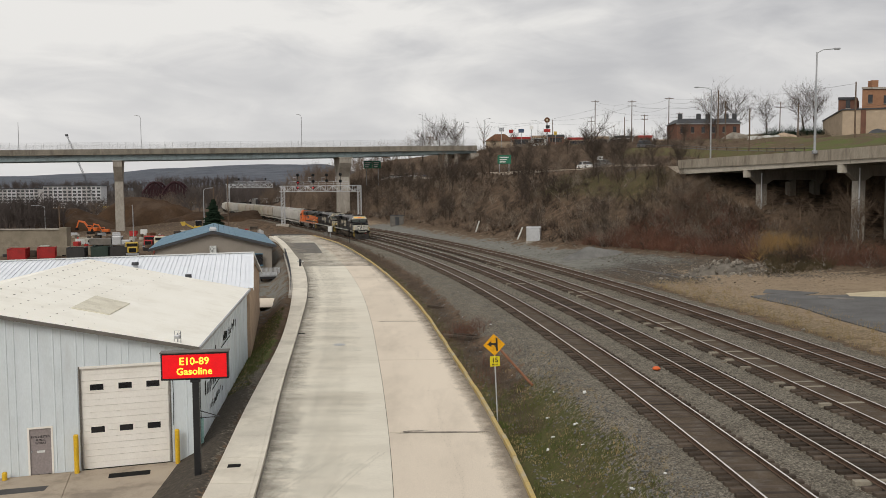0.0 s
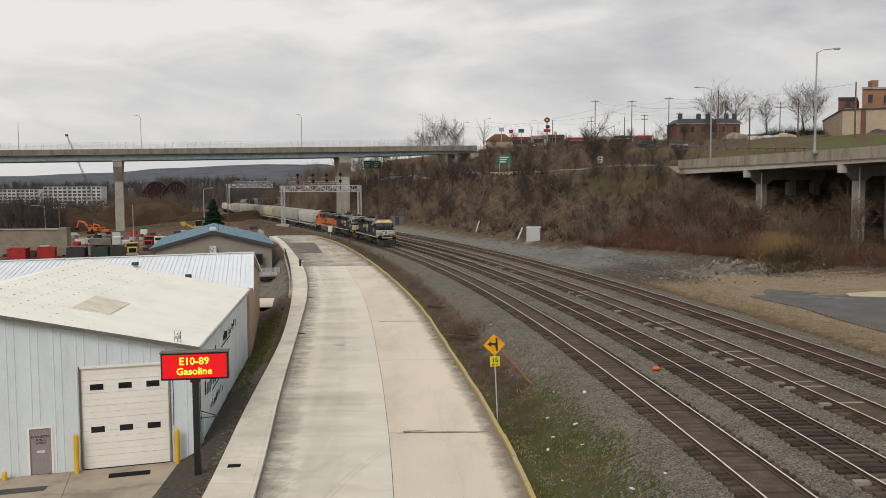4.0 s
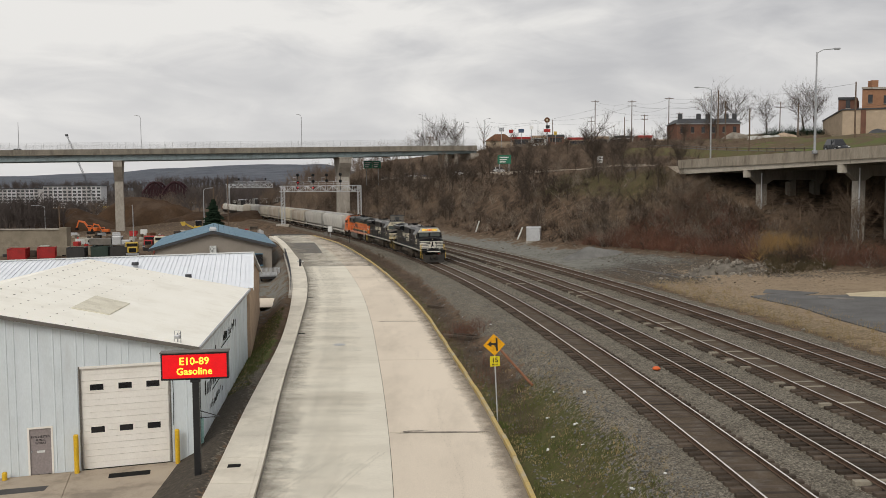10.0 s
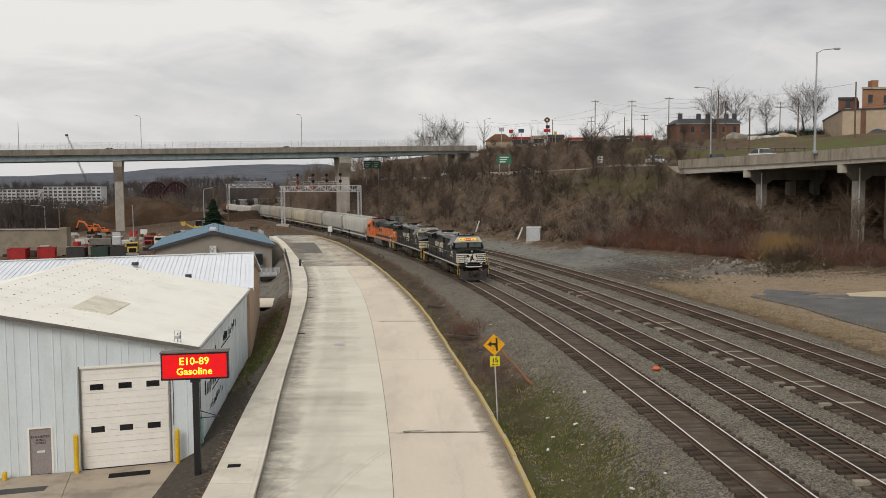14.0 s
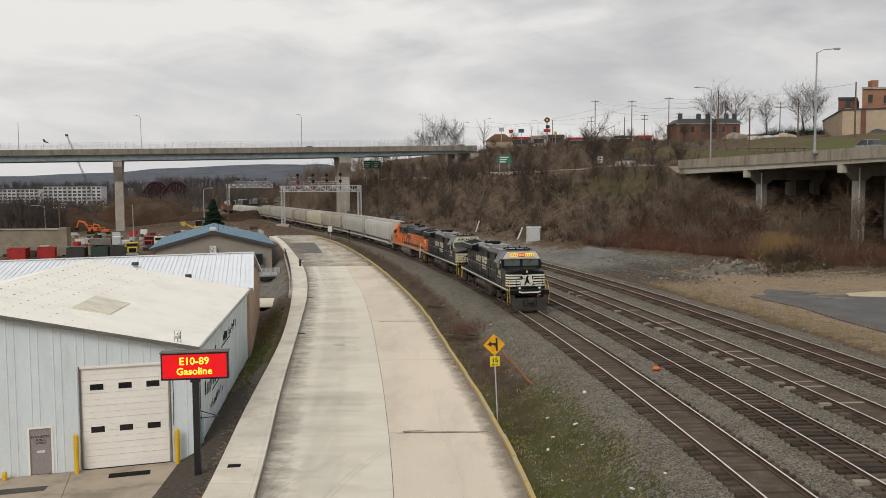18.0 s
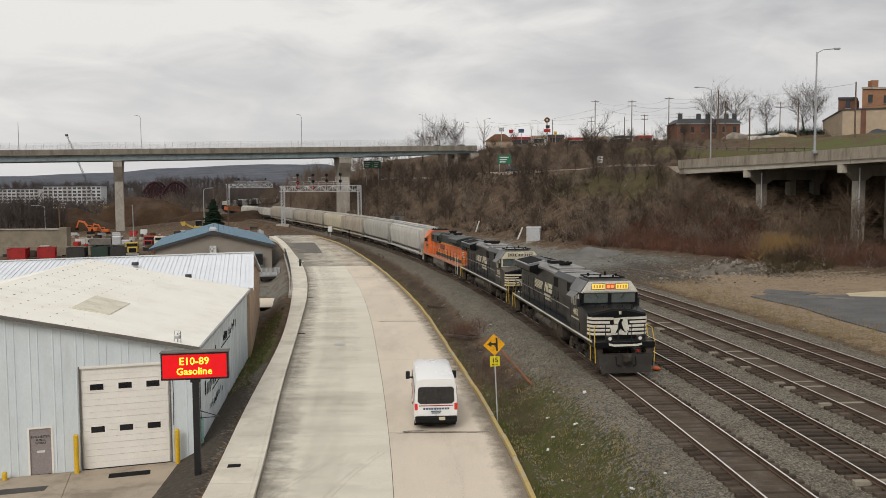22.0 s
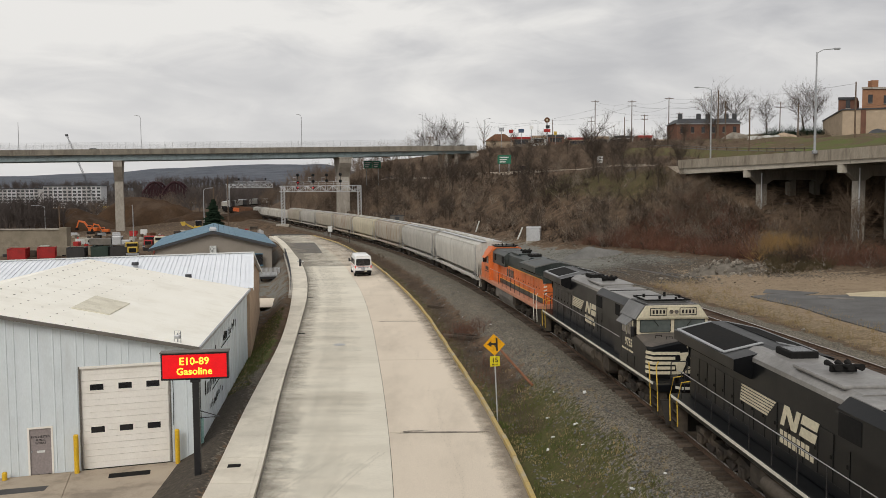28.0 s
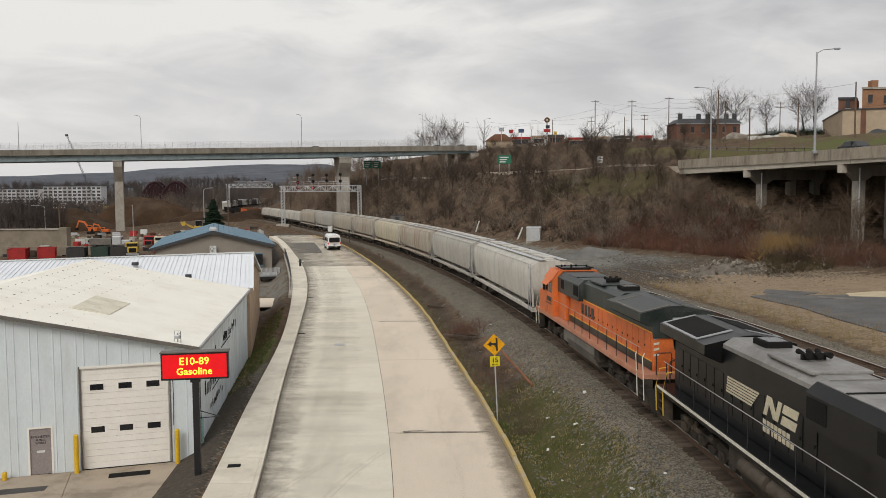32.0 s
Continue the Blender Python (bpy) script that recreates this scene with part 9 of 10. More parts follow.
def build_yard():
    dumpster(-76.8, 153, 108, "dumpster_red", "red open-top steel dumpster in the yard")
    dumpster(-72.6, 155, 112, "dumpster_red", "red open-top steel dumpster in the yard")
    dumpster(-66.6, 154, 106, "dumpster_black", "black open-top steel dumpster in the yard")
    dumpster(-63.0, 156, 104, "dumpster_green", "dark green open-top dumpster in the yard")
    dumpster(-59.6, 156, 106, "dumpster_black", "black open-top steel dumpster in the yard")
    yard_truck(-57.2, 155.5, -68, "machine_yellow", "yellow truck parked among the dumpsters")
    yard_truck(-60.5, 175, -80, "dumpster_red", "red truck parked behind the dumpsters")
    yard_truck(-57.5, 172, -70, "loco_cream", "tan truck parked behind the dumpsters")
    yard_truck(-68.0, 176, 10, "galv", "grey truck parked in the yard")
    excavator(-104.0, 252, 175, 0.8)
    excavator(-98.0, 246, 182, 0.6)
    # long retaining wall at the yard's edge
    w = thing("boundary_wall", "long tan concrete wall behind the yard", "wall")
    part("wall", box(-125, -78.5, 176, 177, -4, 1.6), "wall_tan", w)
    part("coping", box(-125.2, -78.3, 175.8, 177.2, 1.6, 1.85), "bridge_concrete", w)
    part("pier", box(-79.5, -78.0, 175.5, 177.5, -4, 2.1), "wall_tan", w)
    lw = thing("low_wall", "low pale concrete block wall in the yard", "wall")
    for k in range(12):
        part("block", box(-84 + k * 1.82, -82.22 + k * 1.82, 160, 160.8, -3, -0.9 + 0.04 * math.sin(k * 2)), "wall_tan", lw)
    # clutter: pallets, boxes, bundles
    rnd = random.Random(9)
    for k in range(190):
        x, y = rnd.uniform(-84, -40), rnd.uniform(158, 236)
        x *= max(1.0, y / 190)
        s = rnd.uniform(0.25, 1.0)
        mk = rnd.choice(("galv", "white_trim", "hopper_grey", "rust_brown", "tank_grey", "wood_pole", "steel_grey", "under_frame", "tie_wood", "black_matt", "tie_pale", "dumpster_black", "dumpster_red"))
        ob = part("crate", box(-s, s, -s * 0.6, s * 0.6, -0.2, s * rnd.uniform(0.7, 1.5), 0.05), mk, m=pose(x, y, float(z_ground(x, y)), 0, 0, rnd.uniform(0, 180)))
        tagged(ob, "stacked crate or bundle stored in the yard", "crate", "yard crates")
    yl = thing("loader", "yellow wheel loader beside the soil heap", "loader", pose(-62.0, 215, float(z_ground(-62, 215)), 0, 0, 200))
    part("body", box(-2.5, 1.0, -1.1, 1.1, 0.9, 2.1, 0.1), "machine_yellow", yl)
    part("cab", box(-0.8, 0.7, -0.8, 0.8, 2.1, 3.4, 0.08), "dark_glass", yl)
    part("arm", Solid().prism([(0.8, -0.8, 1.6), (3.4, -0.8, 3.0), (3.6, -0.8, 2.7), (1.0, -0.8, 1.2)], (0, 1.6, 0)), "machine_yellow", yl)
    part("bucket", Solid().prism([(3.2, -1.3, 3.2), (4.4, -1.3, 3.1), (4.0, -1.3, 2.2), (3.3, -1.3, 2.3)], (0, 2.6, 0)), "machine_yellow", yl)
    for x0 in (-1.7, 1.2):
        for s in (-1, 1):
            part("wheel", Solid().cyl((x0, s * 0.8, 0.75), (x0, s * 1.3, 0.75), 0.75, n=14), "tyre", yl)
    # great soil mound in three humps
    heap(-114, 330, 62, 40, 15.5, "soil", "great brown mound of excavated soil", 4, "soil_mound", -7.0, 40)
    heap(-138, 318, 52, 34, 9.5, "soil", "brown mound of excavated soil", 8, "soil_mound", -7.0, 34)
    heap(-95, 322, 46, 34, 8.0, "soil", "brown mound of excavated soil", 6, "soil_mound", -6.0, 34)
    heap(-70, 300, 36, 30, 5.5, "soil", "low brown mound of soil near the tracks", 12, "soil_mound", -2.5, 30)
    # lamp posts and poles in the yard
    for x, y, z0, zt, rc in ((-56.3, 200, -2, 10.2, 1.6), (-66.5, 182, -3, 6.5, -0.1), (-122, 260, -6, 5.5, -3)):
        lamp_post(x, y, z0, zt, rc, "slim grey lamp post standing in the yard")
    utility_pole(-58, 215, 10.5, 0)
    utility_pole(-80.5, 178, 6.5, 1)
    utility_pole(-62, 245, 14, 0)
    # lattice crane beyond the bridge
    cr = thing("crane", "slender lattice crane boom beyond the bridge", "crane")
    a, b = Vector((-203, 500, 0)), Vector((-220, 500, 43.0))
    sol = Solid()
    u = Vector((1.0, 0, 0.5)).normalized()
    for o in (-0.5, 0.5):
        for q in (-0.5, 0.5):
            sol.cyl(a + u * o + Vector((0, q, 0)), b + u * o * 0.4 + Vector((0, q, 0)), 0.06, n=4)
    for k in range(26):
        p, q = a.lerp(b, k / 26), a.lerp(b, (k + 1) / 26)
        sol.cyl(p + u * 0.5, q - u * 0.5, 0.06, n=4)
        sol.cyl(p - u * 0.5, q + u * 0.5, 0.06, n=4)
    part("boom", sol, "slate", cr)
    part("tip", box(-220.8, -219.4, 499.3, 500.7, 42.4, 43.6, 0.1), "slate", cr)
    part("base", box(-199, -192, 496, 504, -8, 1.5, 0.2), "machine_yellow", cr)
    # old maroon truss bridge
    tb = thing("truss_bridge", "old maroon steel truss railway bridge with curved top", "bridge")
    for off in (0, 9):
        for x0, x1 in ((-226, -211), (-211, -195)):
            n = 8
            top = []
            for k in range(n + 1):
                f = k / n
                x = x0 + (x1 - x0) * f
                top.append(Vector((x, 640 + off + f * 8, 4 + 13.0 * math.sin(math.pi * (0.12 + 0.76 * f)))))
            part("top_chord", Solid().tube(top, 0.8, n=4), "bridge_maroon", tb)
            part("bottom_chord", Solid().tube([Vector((q.x, q.y, 3.2)) for q in top], 0.8, n=4), "bridge_maroon", tb)
            for k, q in enumerate(top):
                part("hanger", Solid().cyl((q.x, q.y, 3.2), q, 0.45, n=4), "bridge_maroon", tb)
                if k < n:
                    part("diagonal", Solid().cyl((q.x, q.y, 3.2), top[k + 1], 0.35, n=4), "bridge_maroon", tb)
                    if off == 0:
                        part("lateral", Solid().cyl(q, top[k] + Vector((0, 9, 0)), 0.35, n=4), "bridge_maroon", tb)
    part("bridge_pier", box(-212.5, -209.5, 640, 655, -20, 3.0), "bridge_concrete", tb)
    part("bridge_pier", box(-196, -193, 645, 660, -20, 3.0), "bridge_concrete", tb)
    # white apartment blocks across the river
    for x0, x1, y, z1, n in ((-423, -362, 900, 16.5, 12), (-497, -452, 950, 14, 9)):
        ab = thing("apartment_building", "long white apartment block with balconies across the river", "apartment building", group="apartment blocks")
        part("wall", box(x0, x1, y, y + 16, -16, z1), "condo_white", ab)
        part("roof", box(x0 - 1, x1 + 1, y - 1, y + 17, z1, z1 + 0.8), "slate", ab)
        for k in range(0, n, 4):
            part("bay", box(x0 + k * (x1 - x0) / n, x0 + (k + 2) * (x1 - x0) / n, y - 0.1, y + 0.02, -16, z1 - 0.5), "slate_pale", ab, "grey facade bay")
        for f in range(5):
            z = z1 - 3.4 - f * 3.6
            for k in range(n):
                cx = x0 + (k + 0.5) * (x1 - x0) / n
                wd = part("window", box(cx - 1.7, cx + 1.7, y - 0.15, y + 0.1, z, z + 2.1), "slate", ab)
                part("sill", box(cx - 1.8, cx + 1.8, y - 0.5, y - 0.16, z - 0.3, z - 0.05), "condo_white", wd)


build_yard()


# ---- gulls over the bridge ----
def gull(rows):
    g = thing("gull", "dark grey gull gliding with spread wings", "bird", group="gulls")
    part("body", Solid().loft([[(x, math.cos(a) * r, math.sin(a) * r * 0.9) for a in [k * math.pi / 4 for k in range(8)]] for x, r in ((-0.28, 0.015), (-0.15, 0.06), (0.0, 0.085), (0.14, 0.07), (0.22, 0.05), (0.29, 0.012))]), "gull_grey", g, smooth=True)
    part("tail", Solid().prism([(-0.24, -0.02, 0.0), (-0.42, -0.07, 0.0), (-0.42, 0.07, 0.0), (-0.24, 0.02, 0.0)], (0, 0, 0.012)), "gull_grey", g)
    for s in (-1, 1):
        part("wing", Solid().loft([[(x0, s * y, z), (x1, s * y, z), (x1, s * y, z + 0.018), (x0, s * y, z + 0.018)] for y, x0, x1, z in ((0.05, -0.12, 0.12, 0.03), (0.32, -0.1, 0.17, 0.16), (0.6, -0.16, 0.06, 0.12), (0.72, -0.2, -0.14, 0.08))]), "gull_grey", g)
    out = []
    for k, (t, p) in enumerate(rows):
        a, b = Vector(rows[max(k - 1, 0)][1]), Vector(rows[min(k + 1, len(rows) - 1)][1])
        d = b - a
        out.append((t, Matrix.Translation(Vector(EYE).lerp(Vector(p), 1.6)) @ Matrix.Rotation(math.atan2(d.y, d.x), 4, "Z") @ Matrix.Rotation(math.radians(18 * math.sin(k * 1.3)), 4, "X")))
    MOVERS.append(lambda: walk(g, out))


gull([(0, (-77.5, 70.0, 19.7)), (10, (-63.8, 70.0, 18.2)), (13.6, (-48.2, 70.0, 16.3)), (14.2, (-37.1, 70.0, 16.8)), (14.3, (-34.9, 70.0, 16.9)), (14.5, (-30.1, 70.0, 17.2)), (14.9, (-25.8, 66.0, 17.2)), (15.3, (-23.2, 60.0, 16.8)), (15.8, (-23.7, 57.0, 16.8)), (16.5, (-26.9, 57.0, 16.7)), (16.8, (-27.0, 57.5, 16.4)), (17, (-27.5, 58.0, 16.2)), (17.2, (-28.2, 58.0, 15.9)), (17.4, (-29.1, 58.0, 15.8)), (17.8, (-31.1, 58.0, 15.3)), (22, (-49.2, 58.0, 13.6)), (32, (-76.3, 58.0, 11.1))])
gull([(0, (30.1, 66.0, 60.3)), (8, (17.8, 66.0, 48.5)), (14, (-0.9, 68.0, 29.9)), (15.2, (-6.5, 70.0, 22.0)), (16, (-12.6, 70.0, 16.8)), (16.5, (-16.3, 70.0, 14.8)), (16.7, (-17.7, 70.0, 14.4)), (16.9, (-19.5, 70.0, 14.0)), (17.2, (-22.6, 70.0, 13.8)), (17.4, (-24.9, 70.0, 13.6)), (17.6, (-27.5, 70.0, 13.4)), (18, (-32.6, 70.0, 13.4)), (18.6, (-40.5, 70.0, 13.3)), (22, (-78.0, 70.0, 13.2)), (32, (-129.1, 70.0, 12.7))])


# ---- bare winter plants ----
def twigs(rnd, segs, p, d, length, r, level, spread, kids, bend=0.25):
    """Grow one shoot and its side shoots as straight pieces (start, end, radii)."""
    n = 3 if level > 1 else 2
    q, dirv = Vector(p), Vector(d).normalized()
    pts = [q.copy()]
    for k in range(n):
        dirv = (dirv + Vector((rnd.uniform(-bend, bend), rnd.uniform(-bend, bend), rnd.uniform(-bend * 0.4, bend * 0.6)))).normalized()
        q2 = q + dirv * (length / n)
        r0, r1 = r * (1 - 0.75 * k / n), r * (1 - 0.75 * (k + 1) / n)
        segs.append((*q, *q2, r0, r1))
        q = q2
        pts.append(q.copy())
        if level > 0:
            for c in range(kids if k < n - 1 else max(1, kids - 1)):
                side = Vector((rnd.uniform(-1, 1), rnd.uniform(-1, 1), rnd.uniform(-0.15, 0.9))).normalized()
                dd = (dirv * (1 - spread) + side * spread).normalized()
                twigs(rnd, segs, q.lerp(pts[-2], rnd.random() * 0.8), dd, length * rnd.uniform(0.45, 0.7), r1 * 0.75 + 0.003, level - 1, spread, kids, bend)


@functools.lru_cache(None)
def template(seed, kind):
    rnd = random.Random(seed)
    segs = []
    if kind == "shrub":
        for k in range(7):
            a = rnd.uniform(0, 6.28)
            lean = rnd.uniform(0.25, 1.25)
            twigs(rnd, segs, (rnd.uniform(-0.25, 0.25), rnd.uniform(-0.25, 0.25), -0.1), (math.cos(a) * lean, math.sin(a) * lean, 1), rnd.uniform(0.6, 1.0), 0.014, 1, 0.62, 3)
    elif kind == "weed":
        for k in range(9):
            a = rnd.uniform(0, 6.28)
            twigs(rnd, segs, (rnd.uniform(-0.4, 0.4), rnd.uniform(-0.4, 0.4), -0.05), (math.cos(a) * 0.4, math.sin(a) * 0.4, 1), rnd.uniform(0.5, 1.0), 0.013, 0, 0.5, 2)
    elif kind == "tree":
        twigs(rnd, segs, (0, 0, -0.02), (0, 0, 1), 0.55, 0.022, 0, 0.5, 2, 0.06)
        for k in range(9):
            a = k * 2.4 + rnd.uniform(-0.4, 0.4)
            z = 0.2 + 0.36 * k / 9
            twigs(rnd, segs, (0, 0, z), (math.cos(a) * 0.9, math.sin(a) * 0.9, 1.0), rnd.uniform(0.30, 0.44), 0.0095, 2, 0.55, 4 if seed in (3, 5, 6, 9, 12, 14, 15) else 3, 0.2)
    elif kind == "far":
        twigs(rnd, segs, (0, 0, -0.02), (0, 0, 1), 0.7, 0.024, 0, 0.5, 2, 0.06)
        for k in range(9):
            a = k * 2.4
            twigs(rnd, segs, (0, 0, 0.2 + 0.45 * k / 9), (math.cos(a) * 0.7, math.sin(a) * 0.7, 1.0), rnd.uniform(0.3, 0.45), 0.011, 1, 0.5, 3, 0.2)
    return np.array(segs)


def twig_verts(segs, fat):
    """Three-sided tapering sticks for all pieces: vertices (n, 6, 3)."""
    a, b = segs[:, 0:3], segs[:, 3:6]
    d = b - a
    d = d / np.maximum(np.linalg.norm(d, axis=1, keepdims=True), 1e-6)
    ref = np.where(np.abs(d[:, 2:3]) < 0.9, np.array([[0, 0, 1.0]]), np.array([[1.0, 0, 0]]))
    u = np.cross(d, ref)
    u = u / np.linalg.norm(u, axis=1, keepdims=True)
    w = np.cross(d, u)
    out = []
    for p, r in ((a, segs[:, 6:7] * fat), (b, segs[:, 7:8] * fat)):
        for k in range(3):
            c, s = math.cos(k * 2.0944), math.sin(k * 2.0944)
            out.append(p + (u * c + w * s) * r)
    return np.stack(out, 1)


def quad_mesh(name, verts, quads):
    me = bpy.data.meshes.new(name)
    me.vertices.add(len(verts))
    me.vertices.foreach_set("co", np.ascontiguousarray(verts, np.float32).reshape(-1))
    n = len(quads)
    me.loops.add(n * 4)
    me.loops.foreach_set("vertex_index", np.ascontiguousarray(quads, np.int32).reshape(-1))
    me.polygons.add(n)
    me.polygons.foreach_set("loop_start", np.arange(0, n * 4, 4, dtype=np.int32))
    me.update(calc_edges=True)
    return me


def twig_mesh(name, placed):
    """One mesh from placed templates: (segs, x, y, z, height, turn, fat, lean x, lean y)."""
    vs = []
    for segs, x, y, z, h, rot, fat, lx, ly in placed:
        v = twig_verts(segs, fat / h)
        c, s = math.cos(rot), math.sin(rot)
        X, Y, Zt = v[..., 0] * h, v[..., 1] * h, v[..., 2] * h
        vs.append(np.stack([X * c - Y * s + x + lx * Zt, X * s + Y * c + y + ly * Zt, Zt + z], -1))
    v = np.concatenate(vs).reshape(-1, 3)
    n = len(v) // 6
    base = np.arange(n)[:, None, None] * 6
    pat = np.array([[0, 1, 4, 3], [1, 2, 5, 4], [2, 0, 3, 5]])[None]
    return quad_mesh(name, v, (base + pat).reshape(-1, 4))


def stuff(name, placed, mk, label, category):
    me = twig_mesh(name, placed)
    me.materials.append(M[mk])
    tagged(new(name, me), label, category, kind="stuff")


def build_brush():
    rnd = random.Random(31)
    shrubs = [template(k, "shrub") for k in range(6)]
    weeds = [template(40 + k, "weed") for k in range(5)]

    def one(tp, x, y, h, fat):
        return (rnd.choice(tp), x, y, float(z_ground(x, y)) - 0.05, h, rnd.uniform(0, 6.28), fat * rnd.uniform(0.8, 1.3), rnd.uniform(-0.15, 0.15), rnd.uniform(-0.15, 0.15))
    hill, red, upper = [], [], []
    while len(hill) < 1500:
        y = 84 + 250 * rnd.random() ** 1.5
        s = rnd.uniform(-0.6, 22)
        if y < 128:
            s = rnd.uniform(-0.4, 15 + (128 - y) * 0.1)
        x = float(x_toe(y)) + s
        if float(bumps(x, y, 2.6, 0.7)) < -0.05 and rnd.random() < 0.8:
            continue
        h = rnd.choice((rnd.uniform(0.7, 1.8), rnd.uniform(1.6, 3.4), rnd.uniform(3.0, 5.0))) * (0.55 if y < 118 or s < 2 else 1.0)
        hill.append(one(shrubs, x, y, h, rnd.uniform(1.2, 2.4)))
    while len(red) < 700:
        y = rnd.uniform(84, 124)
        x = float(x_toe(y)) + rnd.uniform(-0.3, 17)
        if (x - 36) * 58 + (y - 130) * 14 > 0 or 0.375 < x / y < 0.437:
            continue
        red.append(one(shrubs, x, y, rnd.uniform(1.0, 2.4), rnd.uniform(1.0, 1.8)))
    low = []
    while len(low) < 420:
        y = rnd.uniform(94, 129)
        q = rnd.uniform(-8, 1.5)
        x = 36 + (130 - y) * 0.2414 + q * 1.03
        low.append(one(shrubs, x, y, rnd.uniform(0.9, 2.8), rnd.uniform(1.0, 1.8)))
    stuff("hillside_brush", low[0::3], "twig_pale", "pale tangled brush before the ramp bridge", "brush")
    stuff("hillside_brush", low[1::3], "twig", "tangled bare brush before the ramp bridge", "brush")
    stuff("hillside_brush", low[2::3], "twig_dark", "dark tangled bare brush before the ramp bridge", "brush")
    while len(upper) < 900:
        y = rnd.uniform(140, 335)
        x = float(x_toe(y)) + rnd.uniform(33, 62)
        if y < 185 and x > 44:
            continue
        upper.append(one(shrubs, x, y, rnd.uniform(1.4, 3.6), rnd.uniform(1.3, 2.4)))
    stuff("hillside_brush", hill[0::4], "twig", "dense bare brown brush covering the hillside", "brush")
    stuff("hillside_brush", hill[1::4] + hill[3::4], "twig_dark", "dark bare brush on the hillside", "brush")
    stuff("hillside_brush", hill[2::4], "twig_pale", "pale grey bare brush on the hillside", "brush")
    stuff("hillside_brush", red, "twig_red", "reddish-brown bare brush at the foot of the slope", "brush")
    stuff("hillside_brush", upper, "twig", "dense bare grey-brown brush above the lower road", "brush")
    hedge = [one(shrubs, rnd.uniform(79, 96), rnd.uniform(206, 214), rnd.uniform(1.8, 3.4), rnd.uniform(2.0, 3.2)) for _ in range(110)]
    stuff("hedge", hedge, "needle", "dark green overgrown hedge on the hilltop", "hedge")
    scrub = []
    while len(scrub) < 260:
        y = rnd.uniform(165, 225)
        x = y * rnd.uniform(0.25, 0.47)
        if float(z_ground(x, y)) > 14:
            scrub.append(one(weeds, x, y, rnd.uniform(0.5, 1.8), rnd.uniform(1.0, 1.8)))
    stuff("hilltop_scrub", scrub, "twig", "patchy dead scrub on the hilltop grass", "scrub")
    # golden bush and pale seed heads on the near slope
    gold = [one(shrubs, 38.6 + rnd.gauss(0, 1.2), 96.5 + rnd.gauss(0, 1.6), rnd.uniform(1.8, 3.2), rnd.uniform(1.4, 2.2)) for _ in range(80)]
    olive = [one(shrubs, y * rnd.uniform(0.385, 0.46), y, rnd.uniform(0.8, 1.7), rnd.uniform(1.2, 2.0)) for y in [rnd.uniform(85, 94) for _ in range(90)]]
    stuff("olive_brush", olive, "olive_twig", "dark olive brambles at the slope foot", "brambles")
    stuff("golden_bush", gold, "gold_twig", "golden dead bush below the ramp bridge", "bush")
    r4 = random.Random(8)
    vs, qs = [], []
    for k in range(1500):
        y = r4.uniform(96, 135)
        x = float(x_toe(y)) + r4.uniform(5, 17)
        if float(bumps(x, y, 2.3, 1.0)) < 0.05 or (x - 36) * 58 + (y - 130) * 14 > 0:
            continue
        p = Vector((x, y, float(z_ground(x, y)) + r4.uniform(0.3, 2.2)))
        u = Vector((r4.uniform(-1, 1), r4.uniform(-1, 1), r4.uniform(-1, 1))).normalized() * r4.uniform(0.05, 0.1)
        w = u.orthogonal().normalized() * 0.06
        i = len(vs)
        vs += [tuple(p - u), tuple(p + w), tuple(p + u), tuple(p - w)]
        qs.append((i, i + 1, i + 2, i + 3))
    me = quad_mesh("seed_heads", np.array(vs), np.array(qs))
    me.materials.append(M["seed_pale"])
    tagged(new("seed_heads", me), "pale fluffy seed heads on the bare brush", "seed heads", kind="stuff")
    # fallen and clinging leaves among the brush
    for mk, n, seed, lab in (("leaf_brown", 7000, 3, "dead brown leaves among the hillside brush"), ("leaf_rust", 6000, 4, "rust-coloured dead leaves at the slope's foot")):
        r3 = random.Random(seed)
        vs, qs = [], []
        for k in range(n):
            y = r3.uniform(86, 122) if mk == "leaf_rust" else 90 + 160 * r3.random() ** 1.4
            x = float(x_toe(y)) + r3.uniform(-0.8, 14 if y < 128 else 21)
            p = Vector((x, y, float(z_ground(x, y)) + abs(r3.gauss(0, 0.7))))
            u = Vector((r3.uniform(-1, 1), r3.uniform(-1, 1), r3.uniform(-1, 1))).normalized() * r3.uniform(0.06, 0.14)
            w = u.orthogonal().normalized() * 0.07
            i = len(vs)
            vs += [tuple(p - u), tuple(p + w), tuple(p + u), tuple(p - w)]
            qs.append((i, i + 1, i + 2, i + 3))
        me = quad_mesh("dead_leaves", np.array(vs), np.array(qs))
        me.materials.append(M[mk])
        tagged(new("dead_leaves", me), lab, "leaves", kind="stuff")
    # weeds on the verge beside the street
    verge, verge2 = [], []
    while len(verge) < 900:
        y = 38 + 125 * rnd.random() ** 1.3
        k, t = float(x_kerb_r(y)), float(x_track(y)) - 3.2
        f = rnd.betavariate(1.6, 2.6)
        x = k + 0.5 + (t - k - 0.5) * f
        if f > 0.5 and y < 90:
            continue
        verge.append(one(weeds, x, y, rnd.uniform(0.25, 0.95), rnd.uniform(0.5, 0.8)))
    while len(verge2) < 420:
        y = 22 + 28 * rnd.random()
        x = float(x_kerb_r(y)) + rnd.uniform(0.5, 4.6)
        verge2.append(one(weeds, x, y, rnd.uniform(0.1, 0.35), rnd.uniform(0.3, 0.5)))
    stuff("verge_weeds", verge, "twig", "dead brown weeds between kerb and ballast", "weeds")
    stuff("verge_weeds", verge2, "dry_grass", "dead straw-coloured weeds beside the kerb", "weeds")
